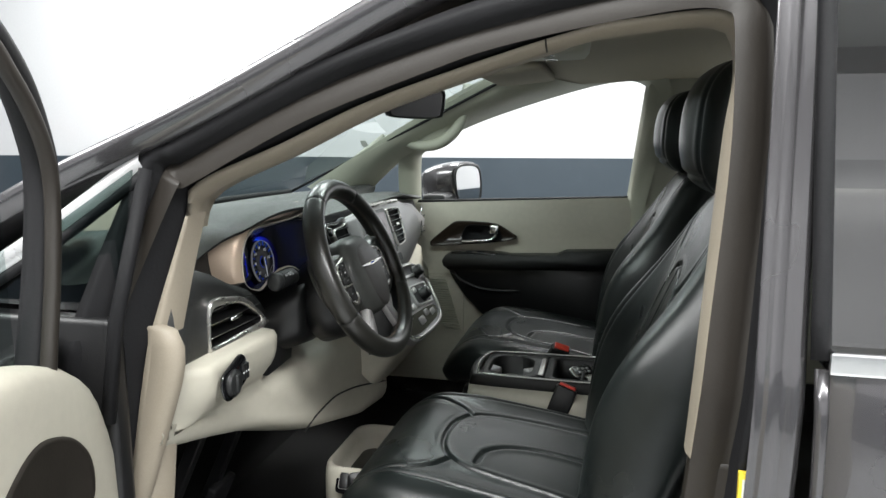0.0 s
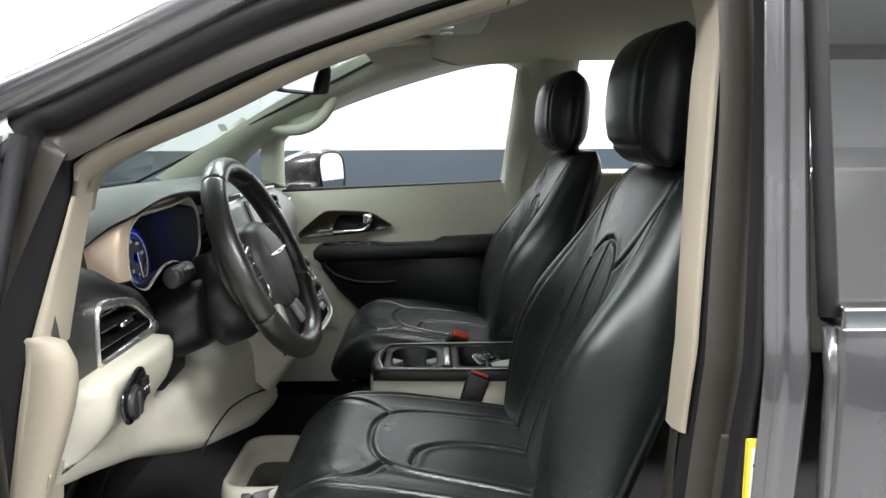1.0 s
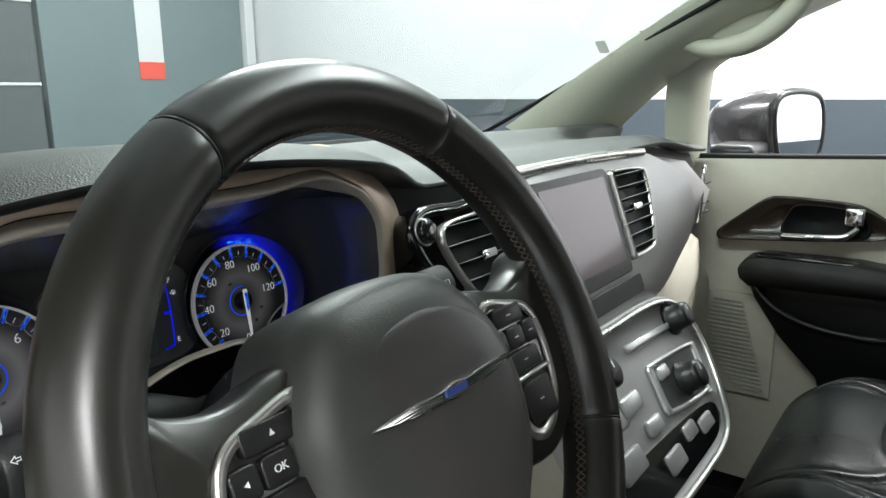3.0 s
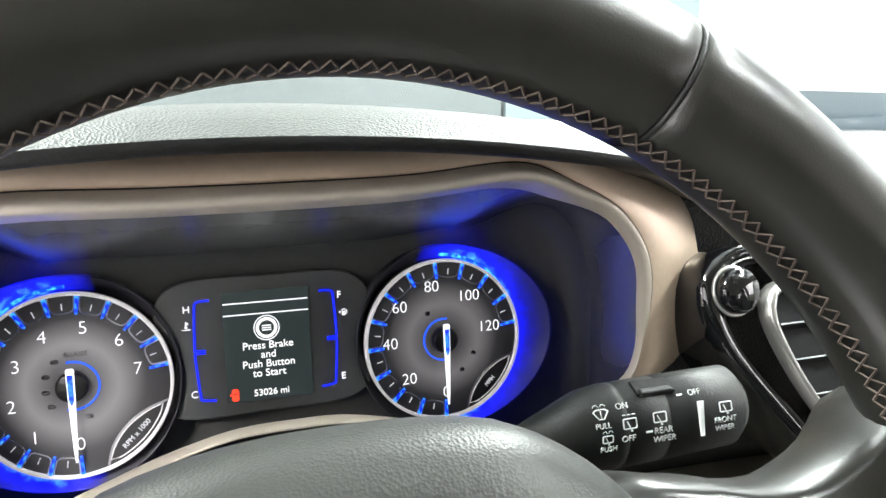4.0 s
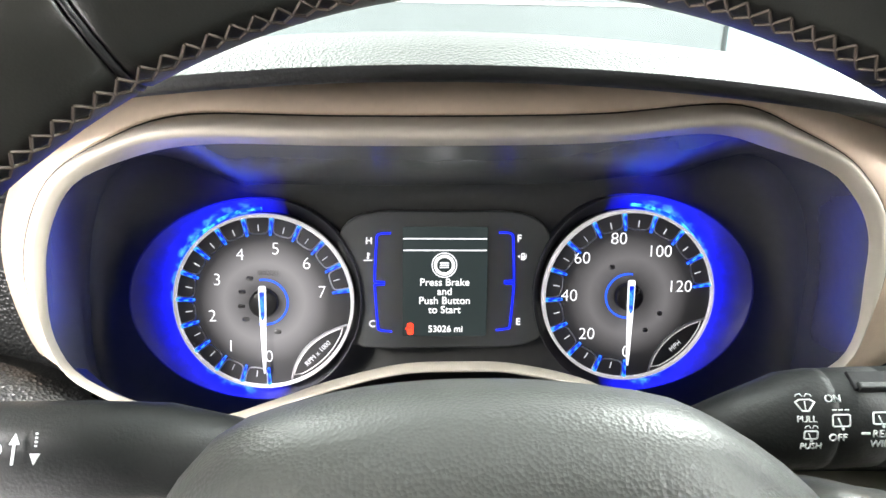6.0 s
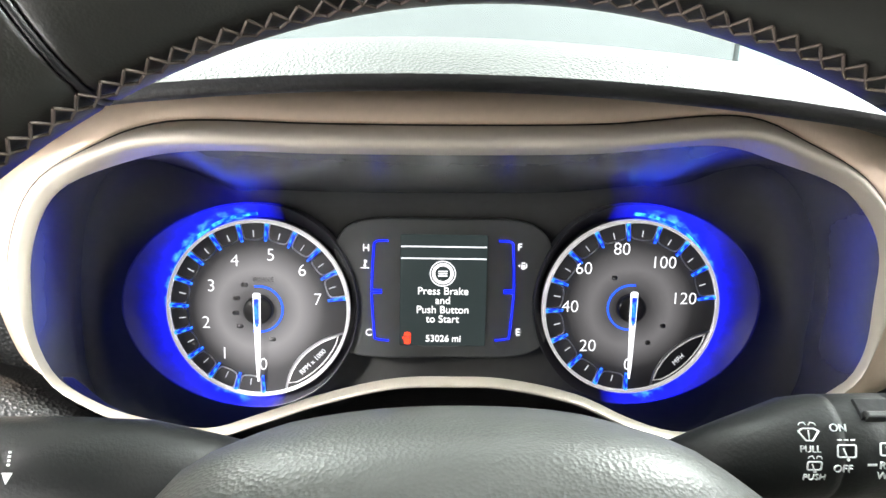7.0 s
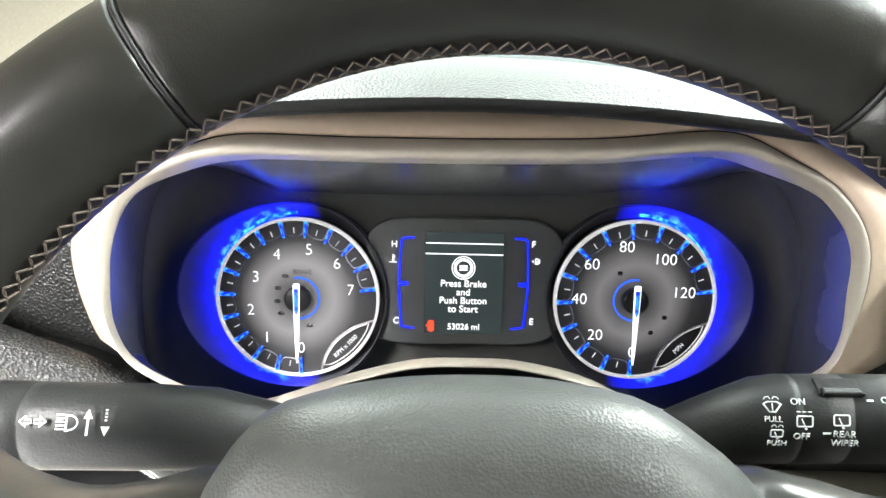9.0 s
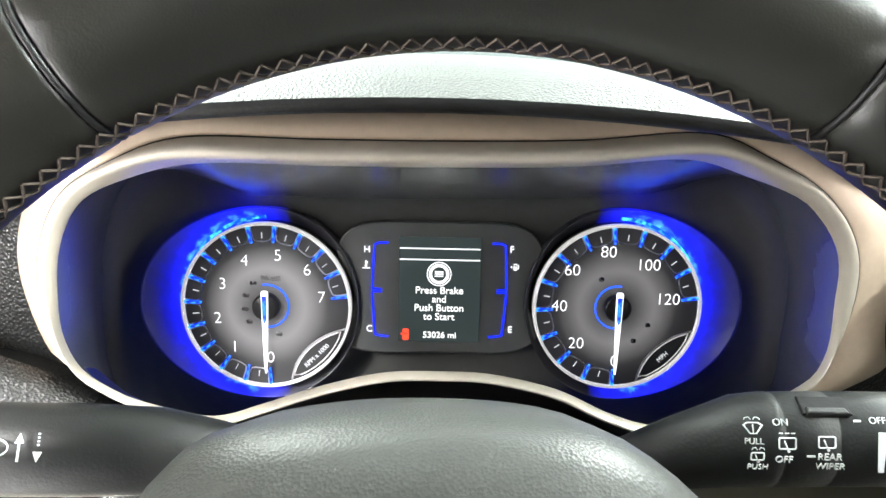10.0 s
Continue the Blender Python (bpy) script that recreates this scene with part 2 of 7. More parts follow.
def box(x0, x1, y0, y1, z0, z1, bevel=0.0, seg=2):
    bm = bmesh.new()
    bmesh.ops.create_cube(bm, size=1)
    for v in bm.verts:
        v.co = ((x0 + x1) / 2 + v.co.x * (x1 - x0), (y0 + y1) / 2 + v.co.y * (y1 - y0), (z0 + z1) / 2 + v.co.z * (z1 - z0))
    if bevel:
        bmesh.ops.bevel(bm, geom=list(bm.edges), offset=bevel, segments=seg, profile=0.6, affect="EDGES")
    return bm


def prism(outline, depth, bevel=0.0, seg=2, m=None):
    """A plate: outline in x, y, from z = 0 up to depth, its edges rounded."""
    bm = bmesh.new()
    vs = [bm.verts.new((q[0], q[1], 0)) for q in outline]
    f = bm.faces.new(vs)
    ex = bmesh.ops.extrude_face_region(bm, geom=[f])
    up = [e for e in ex["geom"] if isinstance(e, bmesh.types.BMVert)]
    bmesh.ops.translate(bm, verts=up, vec=(0, 0, depth))
    bmesh.ops.recalc_face_normals(bm, faces=bm.faces)
    if bevel:
        top = [e for e in bm.edges if all(v in up for v in e.verts)]
        bmesh.ops.bevel(bm, geom=top, offset=bevel, segments=seg, profile=0.5, affect="EDGES")
    if m is not None:
        bm.transform(m)
    return bm


def ring(outer, inner, depth, m=None):
    """A frame between two outlines of equally many x, y points."""
    a = [(q[0], q[1], 0) for q in outer]
    b = [(q[0], q[1], depth) for q in outer]
    c = [(q[0], q[1], depth) for q in inner]
    d = [(q[0], q[1], 0) for q in inner]
    bm = loft([a + a[:1], b + b[:1], c + c[:1], d + d[:1], a + a[:1]])
    bmesh.ops.remove_doubles(bm, verts=bm.verts, dist=1e-6)
    if m is not None:
        bm.transform(m)
    return bm


def into(bm, m):
    bm.transform(m)
    return bm


def scaled(outline, k, ky=None):
    p = np.array(outline, float)
    c = p.mean(0)
    s = np.array([k, ky if ky else k])
    return [tuple(c + (q - c) * s) for q in p]


def rounded(x0, x1, y0, y1, r, n=5):
    out = []
    for cx, cy, a0 in ((x1 - r, y1 - r, 0), (x0 + r, y1 - r, 90), (x0 + r, y0 + r, 180), (x1 - r, y0 + r, 270)):
        for i in range(n + 1):
            a = radians(a0 + 90 * i / n)
            out.append((cx + r * math.cos(a), cy + r * math.sin(a)))
    return out


def writing(text, size, m, material, parent, name="lettering", align="CENTER", depth=0.0003, thin=0.0):
    cu = bpy.data.curves.new(name, "FONT")
    cu.body, cu.size, cu.align_x, cu.align_y, cu.extrude = text, size, align, "CENTER", depth
    cu.offset = thin
    cu.materials.append(material)
    tmp = new(name, cu)
    me = bpy.data.meshes.new_from_object(tmp.evaluated_get(bpy.context.evaluated_depsgraph_get()))
    bpy.data.objects.remove(tmp)
    bm = bmesh.new()
    bm.from_mesh(me)
    bmesh.ops.remove_doubles(bm, verts=bm.verts, dist=1e-6)
    bm.to_mesh(me)
    bm.free()
    ob = new(name, me)
    if parent is not None:
        ob.parent = parent
    ob.matrix_local = m
    return ob


def smooth01(x):
    x = np.clip(x, 0, 1)
    return x * x * (3 - 2 * x)


def place(ob, m):
    ob.matrix_local = m
    return ob

# ---- the studio ----
X0, X1, Y0, Y1, ZC = -5.0, 4.0, -6.0, 6.1, 4.0
BAND = 1.22
ground = tagged(part("ground", box(X0 - 0.2, X1 + 0.2, Y0 - 0.2, Y1 + 0.2, -0.2, 0), M_FLOOR, smooth=False), "grey sealed floor of the photo studio", "floor", kind="structure")
tagged(part("ceiling", box(X0 - 0.2, X1 + 0.2, Y0 - 0.2, Y1 + 0.2, ZC, ZC + 0.2), M_CEIL, smooth=False), "white studio ceiling", "ceiling", kind="structure")


def wall(name, x0, x1, y0, y1):
    w = thing(name, "white painted studio wall with a navy lower band", "wall", kind="structure")
    part("upper_wall", box(x0, x1, y0, y1, BAND, ZC), M_WALL, w, "white upper wall", smooth=False)
    part("lower_band", box(x0 - 0.004, x1 + 0.004, y0 - 0.004, y1 + 0.004, 0, BAND), M_NAVY, w, "navy lower band", smooth=False)
    return w


wall("wall_east", X1, X1 + 0.2, Y0, Y1)
wall("wall_west", X0 - 0.2, X0, Y0, Y1)
wall("wall_south", X0, X1, Y0 - 0.2, Y0)
wall("wall_north", X0, X1, Y1, Y1 + 0.2)

# the end wall's big sliding doors, their posts and a warning strip
gate = thing("door_1", "grey-green industrial sliding door with a pale rail", "door", kind="structure")
part("door_leaf", box(-3.6, 1.98, Y1 - 0.10, Y1 - 0.012, 0, 3.4, 0.01), M_DOORGREY, gate, "grey sectional door leaf", smooth=False)
part("door_leaf", box(2.02, 3.86, Y1 - 0.10, Y1 - 0.012, 0, 3.4, 0.01), M_DOORDARK, gate, "dark teal door leaf", smooth=False)
for z in (0.7, 1.36, 1.95, 2.6):
    part("rail", box(-3.6, 1.98, Y1 - 0.112, Y1 - 0.1, z - 0.010, z + 0.010, 0.003), M_STEEL, gate, smooth=False)
for x in (3.92,):
    part("post", box(x - 0.05, x + 0.05, Y1 - 0.16, Y1 - 0.012, 0, 3.5, 0.008), M_WALL, gate, "white door post", smooth=False)
part("warning_strip", box(2.79, 3.02, Y1 - 0.106, Y1 - 0.1, 1.54, 2.08), M_WALL, gate, smooth=False)
part("warning_strip", box(2.79, 3.02, Y1 - 0.108, Y1 - 0.1, 1.40, 1.54), M_RED, gate, "red end of the strip", smooth=False)

# ---- the car's shell: driver's side opening ----


def slant(x0, k=0.22, z0=1.1):
    """The body side leans inward above the waist."""
    return lambda y, z: (x0 + (k if x0 < 0 else -k) * max(0.0, z - z0), y, z)


car = thing("car_body", "dark grey minivan body with beige door trim", "car", kind="structure")

# outlines of the door opening, from the sill at the front post over the roof to the sill at the rear post
OPEN = {
    "rail": [(1.10, 0.75), (1.00, 1.05), (0.97, 1.275), (0.86, 1.325), (0.67, 1.407), (0.49, 1.50), (0.39, 1.556), (0.20, 1.625), (0.0, 1.645), (-0.075, 1.62), (-0.085, 1.48), (-0.075, 1.35), (-0.06, 1.17), (-0.04, 0.98), (-0.02, 0.75)],
    "jamb": [(0.93, 0.75), (0.86, 1.05), (0.75, 1.345), (0.71, 1.372), (0.55, 1.456), (0.38, 1.52), (0.27, 1.554), (0.10, 1.585), (0.0, 1.59), (-0.055, 1.555), (-0.065, 1.476), (-0.062, 1.35), (-0.045, 1.17), (-0.028, 0.98), (-0.01, 0.75)],
    "seal": [(0.84, 0.75), (0.79, 1.05), (0.73, 1.325), (0.692, 1.355), (0.56, 1.421), (0.42, 1.482), (0.186, 1.539), (0.08, 1.556), (-0.01, 1.557), (-0.045, 1.53), (-0.053, 1.48), (-0.047, 1.35), (-0.028, 1.10), (-0.015, 0.98), (0.0, 0.75)],
    "trim": [(0.83, 0.75), (0.77, 1.05), (0.714, 1.27), (0.70, 1.322), (0.571, 1.379), (0.426, 1.443), (0.187, 1.518), (0.08, 1.536), (-0.006, 1.54), (-0.03, 1.515), (-0.034, 1.46), (-0.026, 1.39), (0.004, 1.12), (0.016, 0.985), (0.03, 0.75)],
    "inner": [(0.78, 0.75), (0.745, 1.05), (0.716, 1.255), (0.695, 1.305), (0.565, 1.365), (0.424, 1.43), (0.188, 1.505), (0.08, 1.522), (0.0, 1.524), (-0.02, 1.50), (-0.022, 1.45), (-0.012, 1.38), (0.012, 1.116), (0.021, 0.985), (0.04, 0.75)],
}
DEPTH = {"rail": -0.885, "jamb": -0.865, "seal": -0.835, "trim": -0.80, "inner": -0.772}
curve = {k: [slant(DEPTH[k])(*q) for q in resample(spline(v, 8), 120)] for k, v in OPEN.items()}


def mid_curve(a, b, t, dx):
    return [tuple(np.array(p) * (1 - t) + np.array(q) * t + np.array((dx, 0, 0))) for p, q in zip(a, b)]


def offset(curve3, d):
    """A copy of an opening's curve pushed outward, away from the opening's middle line, along the body side."""
    p = np.array(curve3)
    t = np.gradient(p, axis=0)
    nrm = np.stack([np.zeros(len(p)), t[:, 2], -t[:, 1]], 1)
    nrm /= np.linalg.norm(nrm, axis=1)[:, None]
    return p + nrm * -d


def shifted(curve3, dx):
    return np.array(curve3) + np.array((dx, 0, 0))


RAIL = [(1.42, 1.03), (1.20, 1.155), (0.97, 1.275), (0.86, 1.328), (0.67, 1.41), (0.49, 1.50), (0.36, 1.565), (0.20, 1.62), (0.05, 1.65), (-0.2, 1.665), (-1.2, 1.67), (-2.1, 1.65)]
rail = np.array([slant(-0.885)(*q) for q in resample(spline(RAIL, 8), 120)])
part("roof_rail", loft([offset(rail, 0.03) + np.array((0.14, 0, 0)), offset(rail, 0.022) + np.array((0.05, 0, 0)), offset(rail, 0.012) + np.array((0.015, 0, 0)), offset(rail, 0.004) + np.array((0.003, 0, 0)), offset(rail, -0.010), offset(rail, -0.022) + np.array((-0.002, 0, 0)), offset(rail, -0.027) + np.array((0.010, 0, 0)), offset(rail, -0.029) + np.array((0.03, 0, 0))]), M_PAINT, car, "glossy dark grey painted pillar and roof rail")
J, SE, TR, IN = (np.array(curve[k]) for k in ("jamb", "seal", "trim", "inner"))
part("door_jamb", loft([offset(J, 0.055) + np.array((0.012, 0, 0)), offset(J, 0.03) + np.array((0.012, 0, 0)), offset(J, 0.02) + np.array((0.022, 0, 0)), offset(J, 0.008) + np.array((0.022, 0, 0)), J + np.array((0.008, 0, 0)), offset(J, -0.01) + np.array((0.03, 0, 0))]), M_JAMB, car, "dark brown-grey door jamb")
part("door_seal", loft([J + np.array((0.012, 0, 0)), offset(J, -0.004) + np.array((-0.002, 0, 0)), J * 0.7 + SE * 0.3 + np.array((-0.012, 0, 0)), J * 0.35 + SE * 0.65 + np.array((-0.014, 0, 0)), SE + np.array((-0.004, 0, 0)), SE * 0.4 + TR * 0.6 + np.array((-0.004, 0, 0)), TR + np.array((0.01, 0, 0))]), M_RUBBER, car, "black rubber weather seal")
cut_n = next(i for i in range(60, 120) if TR[i][2] < 0.996)
part("opening_trim", loft([q[:cut_n] for q in [TR + np.array((0.012, 0, 0)), TR + np.array((-0.006, 0, 0)), TR * 0.5 + IN * 0.5 + np.array((-0.008, 0, 0)), IN, IN + np.array((0.02, 0, 0))]]), M_POST_TRIM, car, "beige trim strip round the door opening")
part("lower_trim", loft([q[cut_n - 2:] for q in [TR + np.array((0.016, 0, 0)), TR * 0.5 + IN * 0.5 + np.array((0.004, 0, 0)), IN + np.array((0.012, -0.004, 0))]]), M_JAMB, car, "dark brown lower post")
part("trim_joint", tube([TR[62] + np.array((-0.007, 0, 0)), TR[62] * 0.5 + IN[62] * 0.5 + np.array((-0.0095, 0, 0)), IN[62] + np.array((-0.001, 0, 0))], 0.0012, 6), M_JAMB, car)
# fixed quarter glass ahead of the door, below the pillar
q3 = [(-0.818, 0.742, 1.345), (-0.84, 0.90, 1.25), (-0.845, 1.02, 1.185), (-0.858, 1.02, 1.155), (-0.862, 0.775, 1.144)]
part("quarter_glass", prism([(q[1], q[2]) for q in q3], 0.004, m=Matrix(((0, 0, -1, -0.835), (1, 0, 0, 0), (0, 1, 0, 0), (0, 0, 0, 1)))), M_GLASS, car, "small fixed quarter window", smooth=False).visible_shadow = False
part("quarter_frame", tube([slant(-0.868)(y, z) for y, z in resample(spline([(0.738, 1.338), (0.87, 1.243), (1.05, 1.135)], 4), 10)], 0.007), M_RUBBER, car)
# The pillar paint's white wall reflection, put in as bright silver.
part("quarter_strip", loft([[slant(-0.866)(y, z), slant(-0.874)(y + 0.004, z + 0.012), slant(-0.866)(y + 0.010, z + 0.026)] for y, z in resample(spline([(0.742, 1.345), (0.88, 1.248), (1.10, 1.115)], 4), 10)]), M_SILVERPAINT, car, "pale pillar strip over the quarter window, reflection painted in")
part("quarter_post", tube([slant(-0.866)(0.738, 1.345), slant(-0.866)(0.768, 1.14), (-0.866, 0.785, 1.0)], 0.010), M_RUBBER, car)
part("hinge_panel", box(-0.865, -0.83, 0.775, 1.30, 0.45, 1.145, 0.01), M_BLACK, car, "black panel under the quarter window")
part("front_wing", loft([[(-0.90 + 0.03 * smooth01((z - 0.9) / 0.25), y, z) for z in np.linspace(0.5, 1.13, 10)] for y in (1.02, 1.2, 1.5, 2.0, 2.3)]), M_PAINT, car, "dark grey painted front wing")
PT = [(0.90, 0.45), (0.80, 0.80), (0.775, 0.87), (0.747, 0.95), (0.722, 1.02), (0.711, 1.06), (0.710, 1.090), (0.715, 1.108), (0.727, 1.119), (0.745, 1.122)]
part("post_trim", loft([[(-0.795 + dx, y0 + dy, z - dz) for dx, dy, dz in ((0.004, 0.075, 0.0), (-0.006, 0.05, 0.0), (-0.010, 0.026, 0.0), (-0.006, 0.007, 0.0), (0.006, 0.001, 0.0), (0.018, 0.010, 0.002), (0.026, 0.035, 0.004), (0.028, 0.08, 0.004))] for y0, z in resample(spline(PT, 5), 28)]), M_POST_TRIM, car, "beige lower post trim")

# centre pillar outside, sliding door behind it
pil = slant(-0.885)
part("centre_pillar", loft([[pil(y + 0.10 * (1.17 - z) * 0.35, z) if i == 0 else (pil(y + 0.10 * (1.17 - z) * 0.35, z)[0] + dx, y + 0.035 * (1.17 - z), z) for i, (y, dx) in enumerate(((-0.035, 0.02), (-0.041, 0.004), (-0.047, -0.003), (-0.054, -0.004), (-0.061, 0.001), (-0.067, 0.001), (-0.074, -0.005), (-0.080, -0.004), (-0.086, 0.004), (-0.09, 0.03)))] for z in np.linspace(0.6, 1.66, 24)]), M_PAINT, car, "glossy dark grey painted centre pillar")
sd = slant(-0.895)
part("sliding_door", loft([[sd(-0.098, z), (sd(0, z)[0] - 0.012, -0.105, z), (sd(0, z)[0] - 0.014, -0.2, z), (sd(0, z)[0] - 0.014, -1.2, z)] for z in np.linspace(0.5, 1.15, 14)]), M_PAINT, car, "dark grey painted sliding door")
part("sliding_door_edge", tube([(sd(0, z)[0], -0.097 - 0.02 * max(0, (1.12 - z)), z) for z in np.linspace(0.6, 1.15, 12)], 0.008), M_PAINT, car)
part("window_moulding", box(-0.905, -0.86, -1.2, -0.098, 1.15, 1.174, 0.003), M_CHROME, car, "bright chrome waistline moulding", smooth=False)
w = part("rear_side_window", loft([[(sd(0, z)[0], -0.105, z), (sd(0, z)[0], -0.6, z), (sd(0, z)[0], -1.2, z)] for z in np.linspace(1.174, 1.66, 8)]), M_TINT, car, "dark privacy glass of the sliding door")
part("window_seal", tube([(sd(0, z)[0] - 0.004, -0.094, z) for z in np.linspace(1.16, 1.66, 12)], 0.010), M_RUBBER, car)
part("label_sticker", box(-0.880, -0.872, -0.0515, -0.0245, 0.86, 1.025, 0), M_YELLOW, car, "white and yellow label on the jamb", smooth=False)
part("label_paper", box(-0.8806, -0.874, -0.0510, -0.0280, 0.86, 1.018, 0), M_LABEL, car, "white printed paper of the label", smooth=False)
for i in range(7):
    part("print_bar", box(-0.8812, -0.876, -0.046, -0.030 - 0.003 * (i % 3), 0.925 + i * 0.012, 0.928 + i * 0.012), M_BLACK, car, smooth=False)
part("jamb_panel", box(-0.845, -0.80, -0.05, 0.005, 0.5, 1.02, 0.01), M_JAMB, car)

# roof and headliner
ROOF = [(1.25, 1.22), (0.92, 1.40), (0.55, 1.59), (0.36, 1.655), (0.1, 1.70), (-0.6, 1.74), (-2.2, 1.72)]
head_rows = []
for x in np.linspace(-0.66, 0.66, 17):
    c = 1 - (abs(x) / 0.66) ** 2.5
    head_rows.append([(x, y, 1.545 + 0.06 * c + 0.02 * min(1, max(0, (0.4 - y) / 0.6))) for y in np.linspace(0.42, -2.0, 14)])
part("headliner", loft(head_rows), M_HEADLINER, car, "grey-beige cloth headliner")
roof_rows = []
for x in np.linspace(-0.80, 0.80, 15):
    c = 1 - (abs(x) / 0.80) ** 3
    roof_rows.append([(x, y, 1.62 + 0.08 * c) for y in np.linspace(0.36, -2.2, 10)])
part("roof", loft(roof_rows), M_PAINT, car, "dark grey painted roof")


# windshield
def shield(u, v):
    """u from -1 to 1 across, v from 0 at the cowl to 1 at the roof."""
    half = 0.648 - 0.115 * v
    y = 1.30 - 0.88 * v - (0.07 - 0.03 * v) * abs(u) ** 2.2
    z = 1.195 + 0.42 * v - 0.02 * v * abs(u) ** 2
    return (u * half, y, z)


part("windshield", loft([[shield(u, v) for u in np.linspace(-1, 1, 25)] for v in np.linspace(0, 1, 14)]), M_GLASS, car, "green-tinted windshield")
part("windshield_border", tube([shield(u, 0.0) for u in np.linspace(-1, 1, 25)], 0.012), M_RUBBER, car)
for side in (-1, 1):
    part("windshield_border", tube([shield(side, v) for v in np.linspace(0, 1, 14)], 0.0045), M_RUBBER, car)
part("cowl", loft([[(u * 0.80, 1.30 - 0.10 * abs(u) ** 2.2 + dy, 1.19 + dz) for u in np.linspace(-1, 1, 21)] for dy, dz in ((-0.03, -0.03), (0.0, 0.0), (0.06, -0.005), (0.12, -0.03))]), M_BLACK, car)
part("bonnet", loft([[(u * 0.88, 1.36 - 0.12 * abs(u) ** 2.2 + dy, 1.17 - dy * 0.22 - 0.10 * abs(u) ** 3) for u in np.linspace(-1, 1, 21)] for dy in (0, 0.1, 0.3, 0.6, 0.9)]), M_PAINT, car, "dark grey painted bonnet")

# passenger side: front post trim, window frame, rear part
PIL_G = [(0.640, 1.16, 1.215), (0.605, 0.966, 1.325), (0.575, 0.76, 1.44), (0.545, 0.56, 1.545), (0.55, 0.42, 1.60)]
PIL_W = [(0.735, 1.00, 1.175), (0.730, 0.955, 1.205), (0.724, 0.868, 1.283), (0.718, 0.775, 1.350), (0.713, 0.62, 1.420), (0.697, 0.415, 1.488), (0.685, 0.20, 1.546)]
a = resample(spline(PIL_G, 8), 30)
b = resample(spline(PIL_W, 8), 30)
part("front_pillar_trim", loft([list(a), [q * 0.75 + r * 0.25 + np.array((-0.03, 0, -0.005)) for q, r in zip(a, b)], [q * 0.4 + r * 0.6 + np.array((-0.035, 0, -0.01)) for q, r in zip(a, b)], list(b), [r + np.array((0.05, 0.01, 0.01)) for r in b]]), M_BEIGE_TRIM, car, "pale beige front pillar trim")
am = [tuple(np.array(q) * (-1, 1, 1)) for q in resample(spline(PIL_G, 8), 30)]
bm_ = [slant(-0.74)(q[0], q[1]) for q in resample(spline(OPEN["inner"][2:7], 8), 30)]
part("front_pillar_trim", loft([am, [tuple(np.array(q) * 0.6 + np.array(r) * 0.4 + np.array((0.03, 0, 0))) for q, r in zip(am, bm_)], bm_, [tuple(np.array(r) + np.array((-0.03, 0, 0))) for r in bm_]]), M_POST_TRIM, car, "pale beige front pillar trim")

WIN = [(0.80, 1.157), (0.79, 1.30), (0.765, 1.341), (0.613, 1.42), (0.415, 1.488), (0.203, 1.546), (0.085, 1.562), (0.042, 1.553), (0.018, 1.530), (0.014, 1.49), (0.039, 1.356), (0.072, 1.182)]
ps = slant(0.80)
w1 = [ps(*q) for q in resample(spline(WIN, 6), 90)]
w2 = [slant(0.74)(q[1], q[2] + (0.02 if q[2] > 1.4 else 0)) for q in w1]
outw = []
for q in w1:
    d = np.array((q[1] - 0.42, q[2] - 1.36))
    d /= np.linalg.norm(d)
    outw.append((q[0] - 0.04 - 0.05 * max(0, d[1]), q[1] + d[0] * 0.06, q[2] + d[1] * 0.05))
part("window_surround", loft([outw, [tuple(np.array(a) * 0.3 + np.array(b) * 0.7 + np.array((-0.015, 0, 0))) for a, b in zip(outw, w1)], w1, [(q[0] + 0.05, q[1], q[2]) for q in w1]]), M_BEIGE_TRIM, car, "pale beige window surround")
part("centre_pillar_trim", loft([[(0.80 - 0.22 * max(0, z - 1.1) - 0.025 + dx, yy + 0.04 - 0.12 * max(0, z - 1.1), z) for yy, dx in ((0.045, 0.05), (0.03, 0.0), (-0.04, -0.015), (-0.12, 0.0), (-0.15, 0.05))] for z in np.linspace(0.7, 1.62, 20)]), M_BEIGE_TRIM, car, "grey-beige centre pillar trim")
part("rear_waist_trim", box(0.72, 0.90, -2.2, -0.14, 0.6, 1.22, 0.02), M_BEIGE_TRIM, car)
part("rear_header_trim", box(0.62, 0.80, -2.2, -0.05, 1.575, 1.68, 0.02), M_HEADLINER, car)
part("body_side", box(0.86, 0.95, -2.2, 1.2, 0.4, 1.14, 0.02), M_PAINT, car)
part("passenger_roof_side", box(0.70, 0.86, -2.2, 0.25, 1.60, 1.70, 0.03), M_PAINT, car)
part("body_rear", box(-0.9, 0.95, -2.35, -2.2, 0.4, 1.7, 0.02), M_RUBBER, car, "dark closed rear end of the body")
part("floor_pan", box(-0.84, 0.86, -2.2, 1.15, 0.36, 0.42), M_CARPET, car, "black carpeted floor", smooth=False)
part("firewall", box(-0.86, 0.86, 1.12, 1.20, 0.36, 1.16), M_CARPET, car, smooth=False)
part("sill", box(-0.92, -0.78, -0.1, 1.1, 0.36, 0.50, 0.01), M_PAINT, car)
part("quarter_glass", loft([[(0.765, 0.99, 1.19), (0.74, 0.86, 1.275)], [(0.765, 0.86, 1.18), (0.74, 0.85, 1.27)]]), M_CLEAR, car)

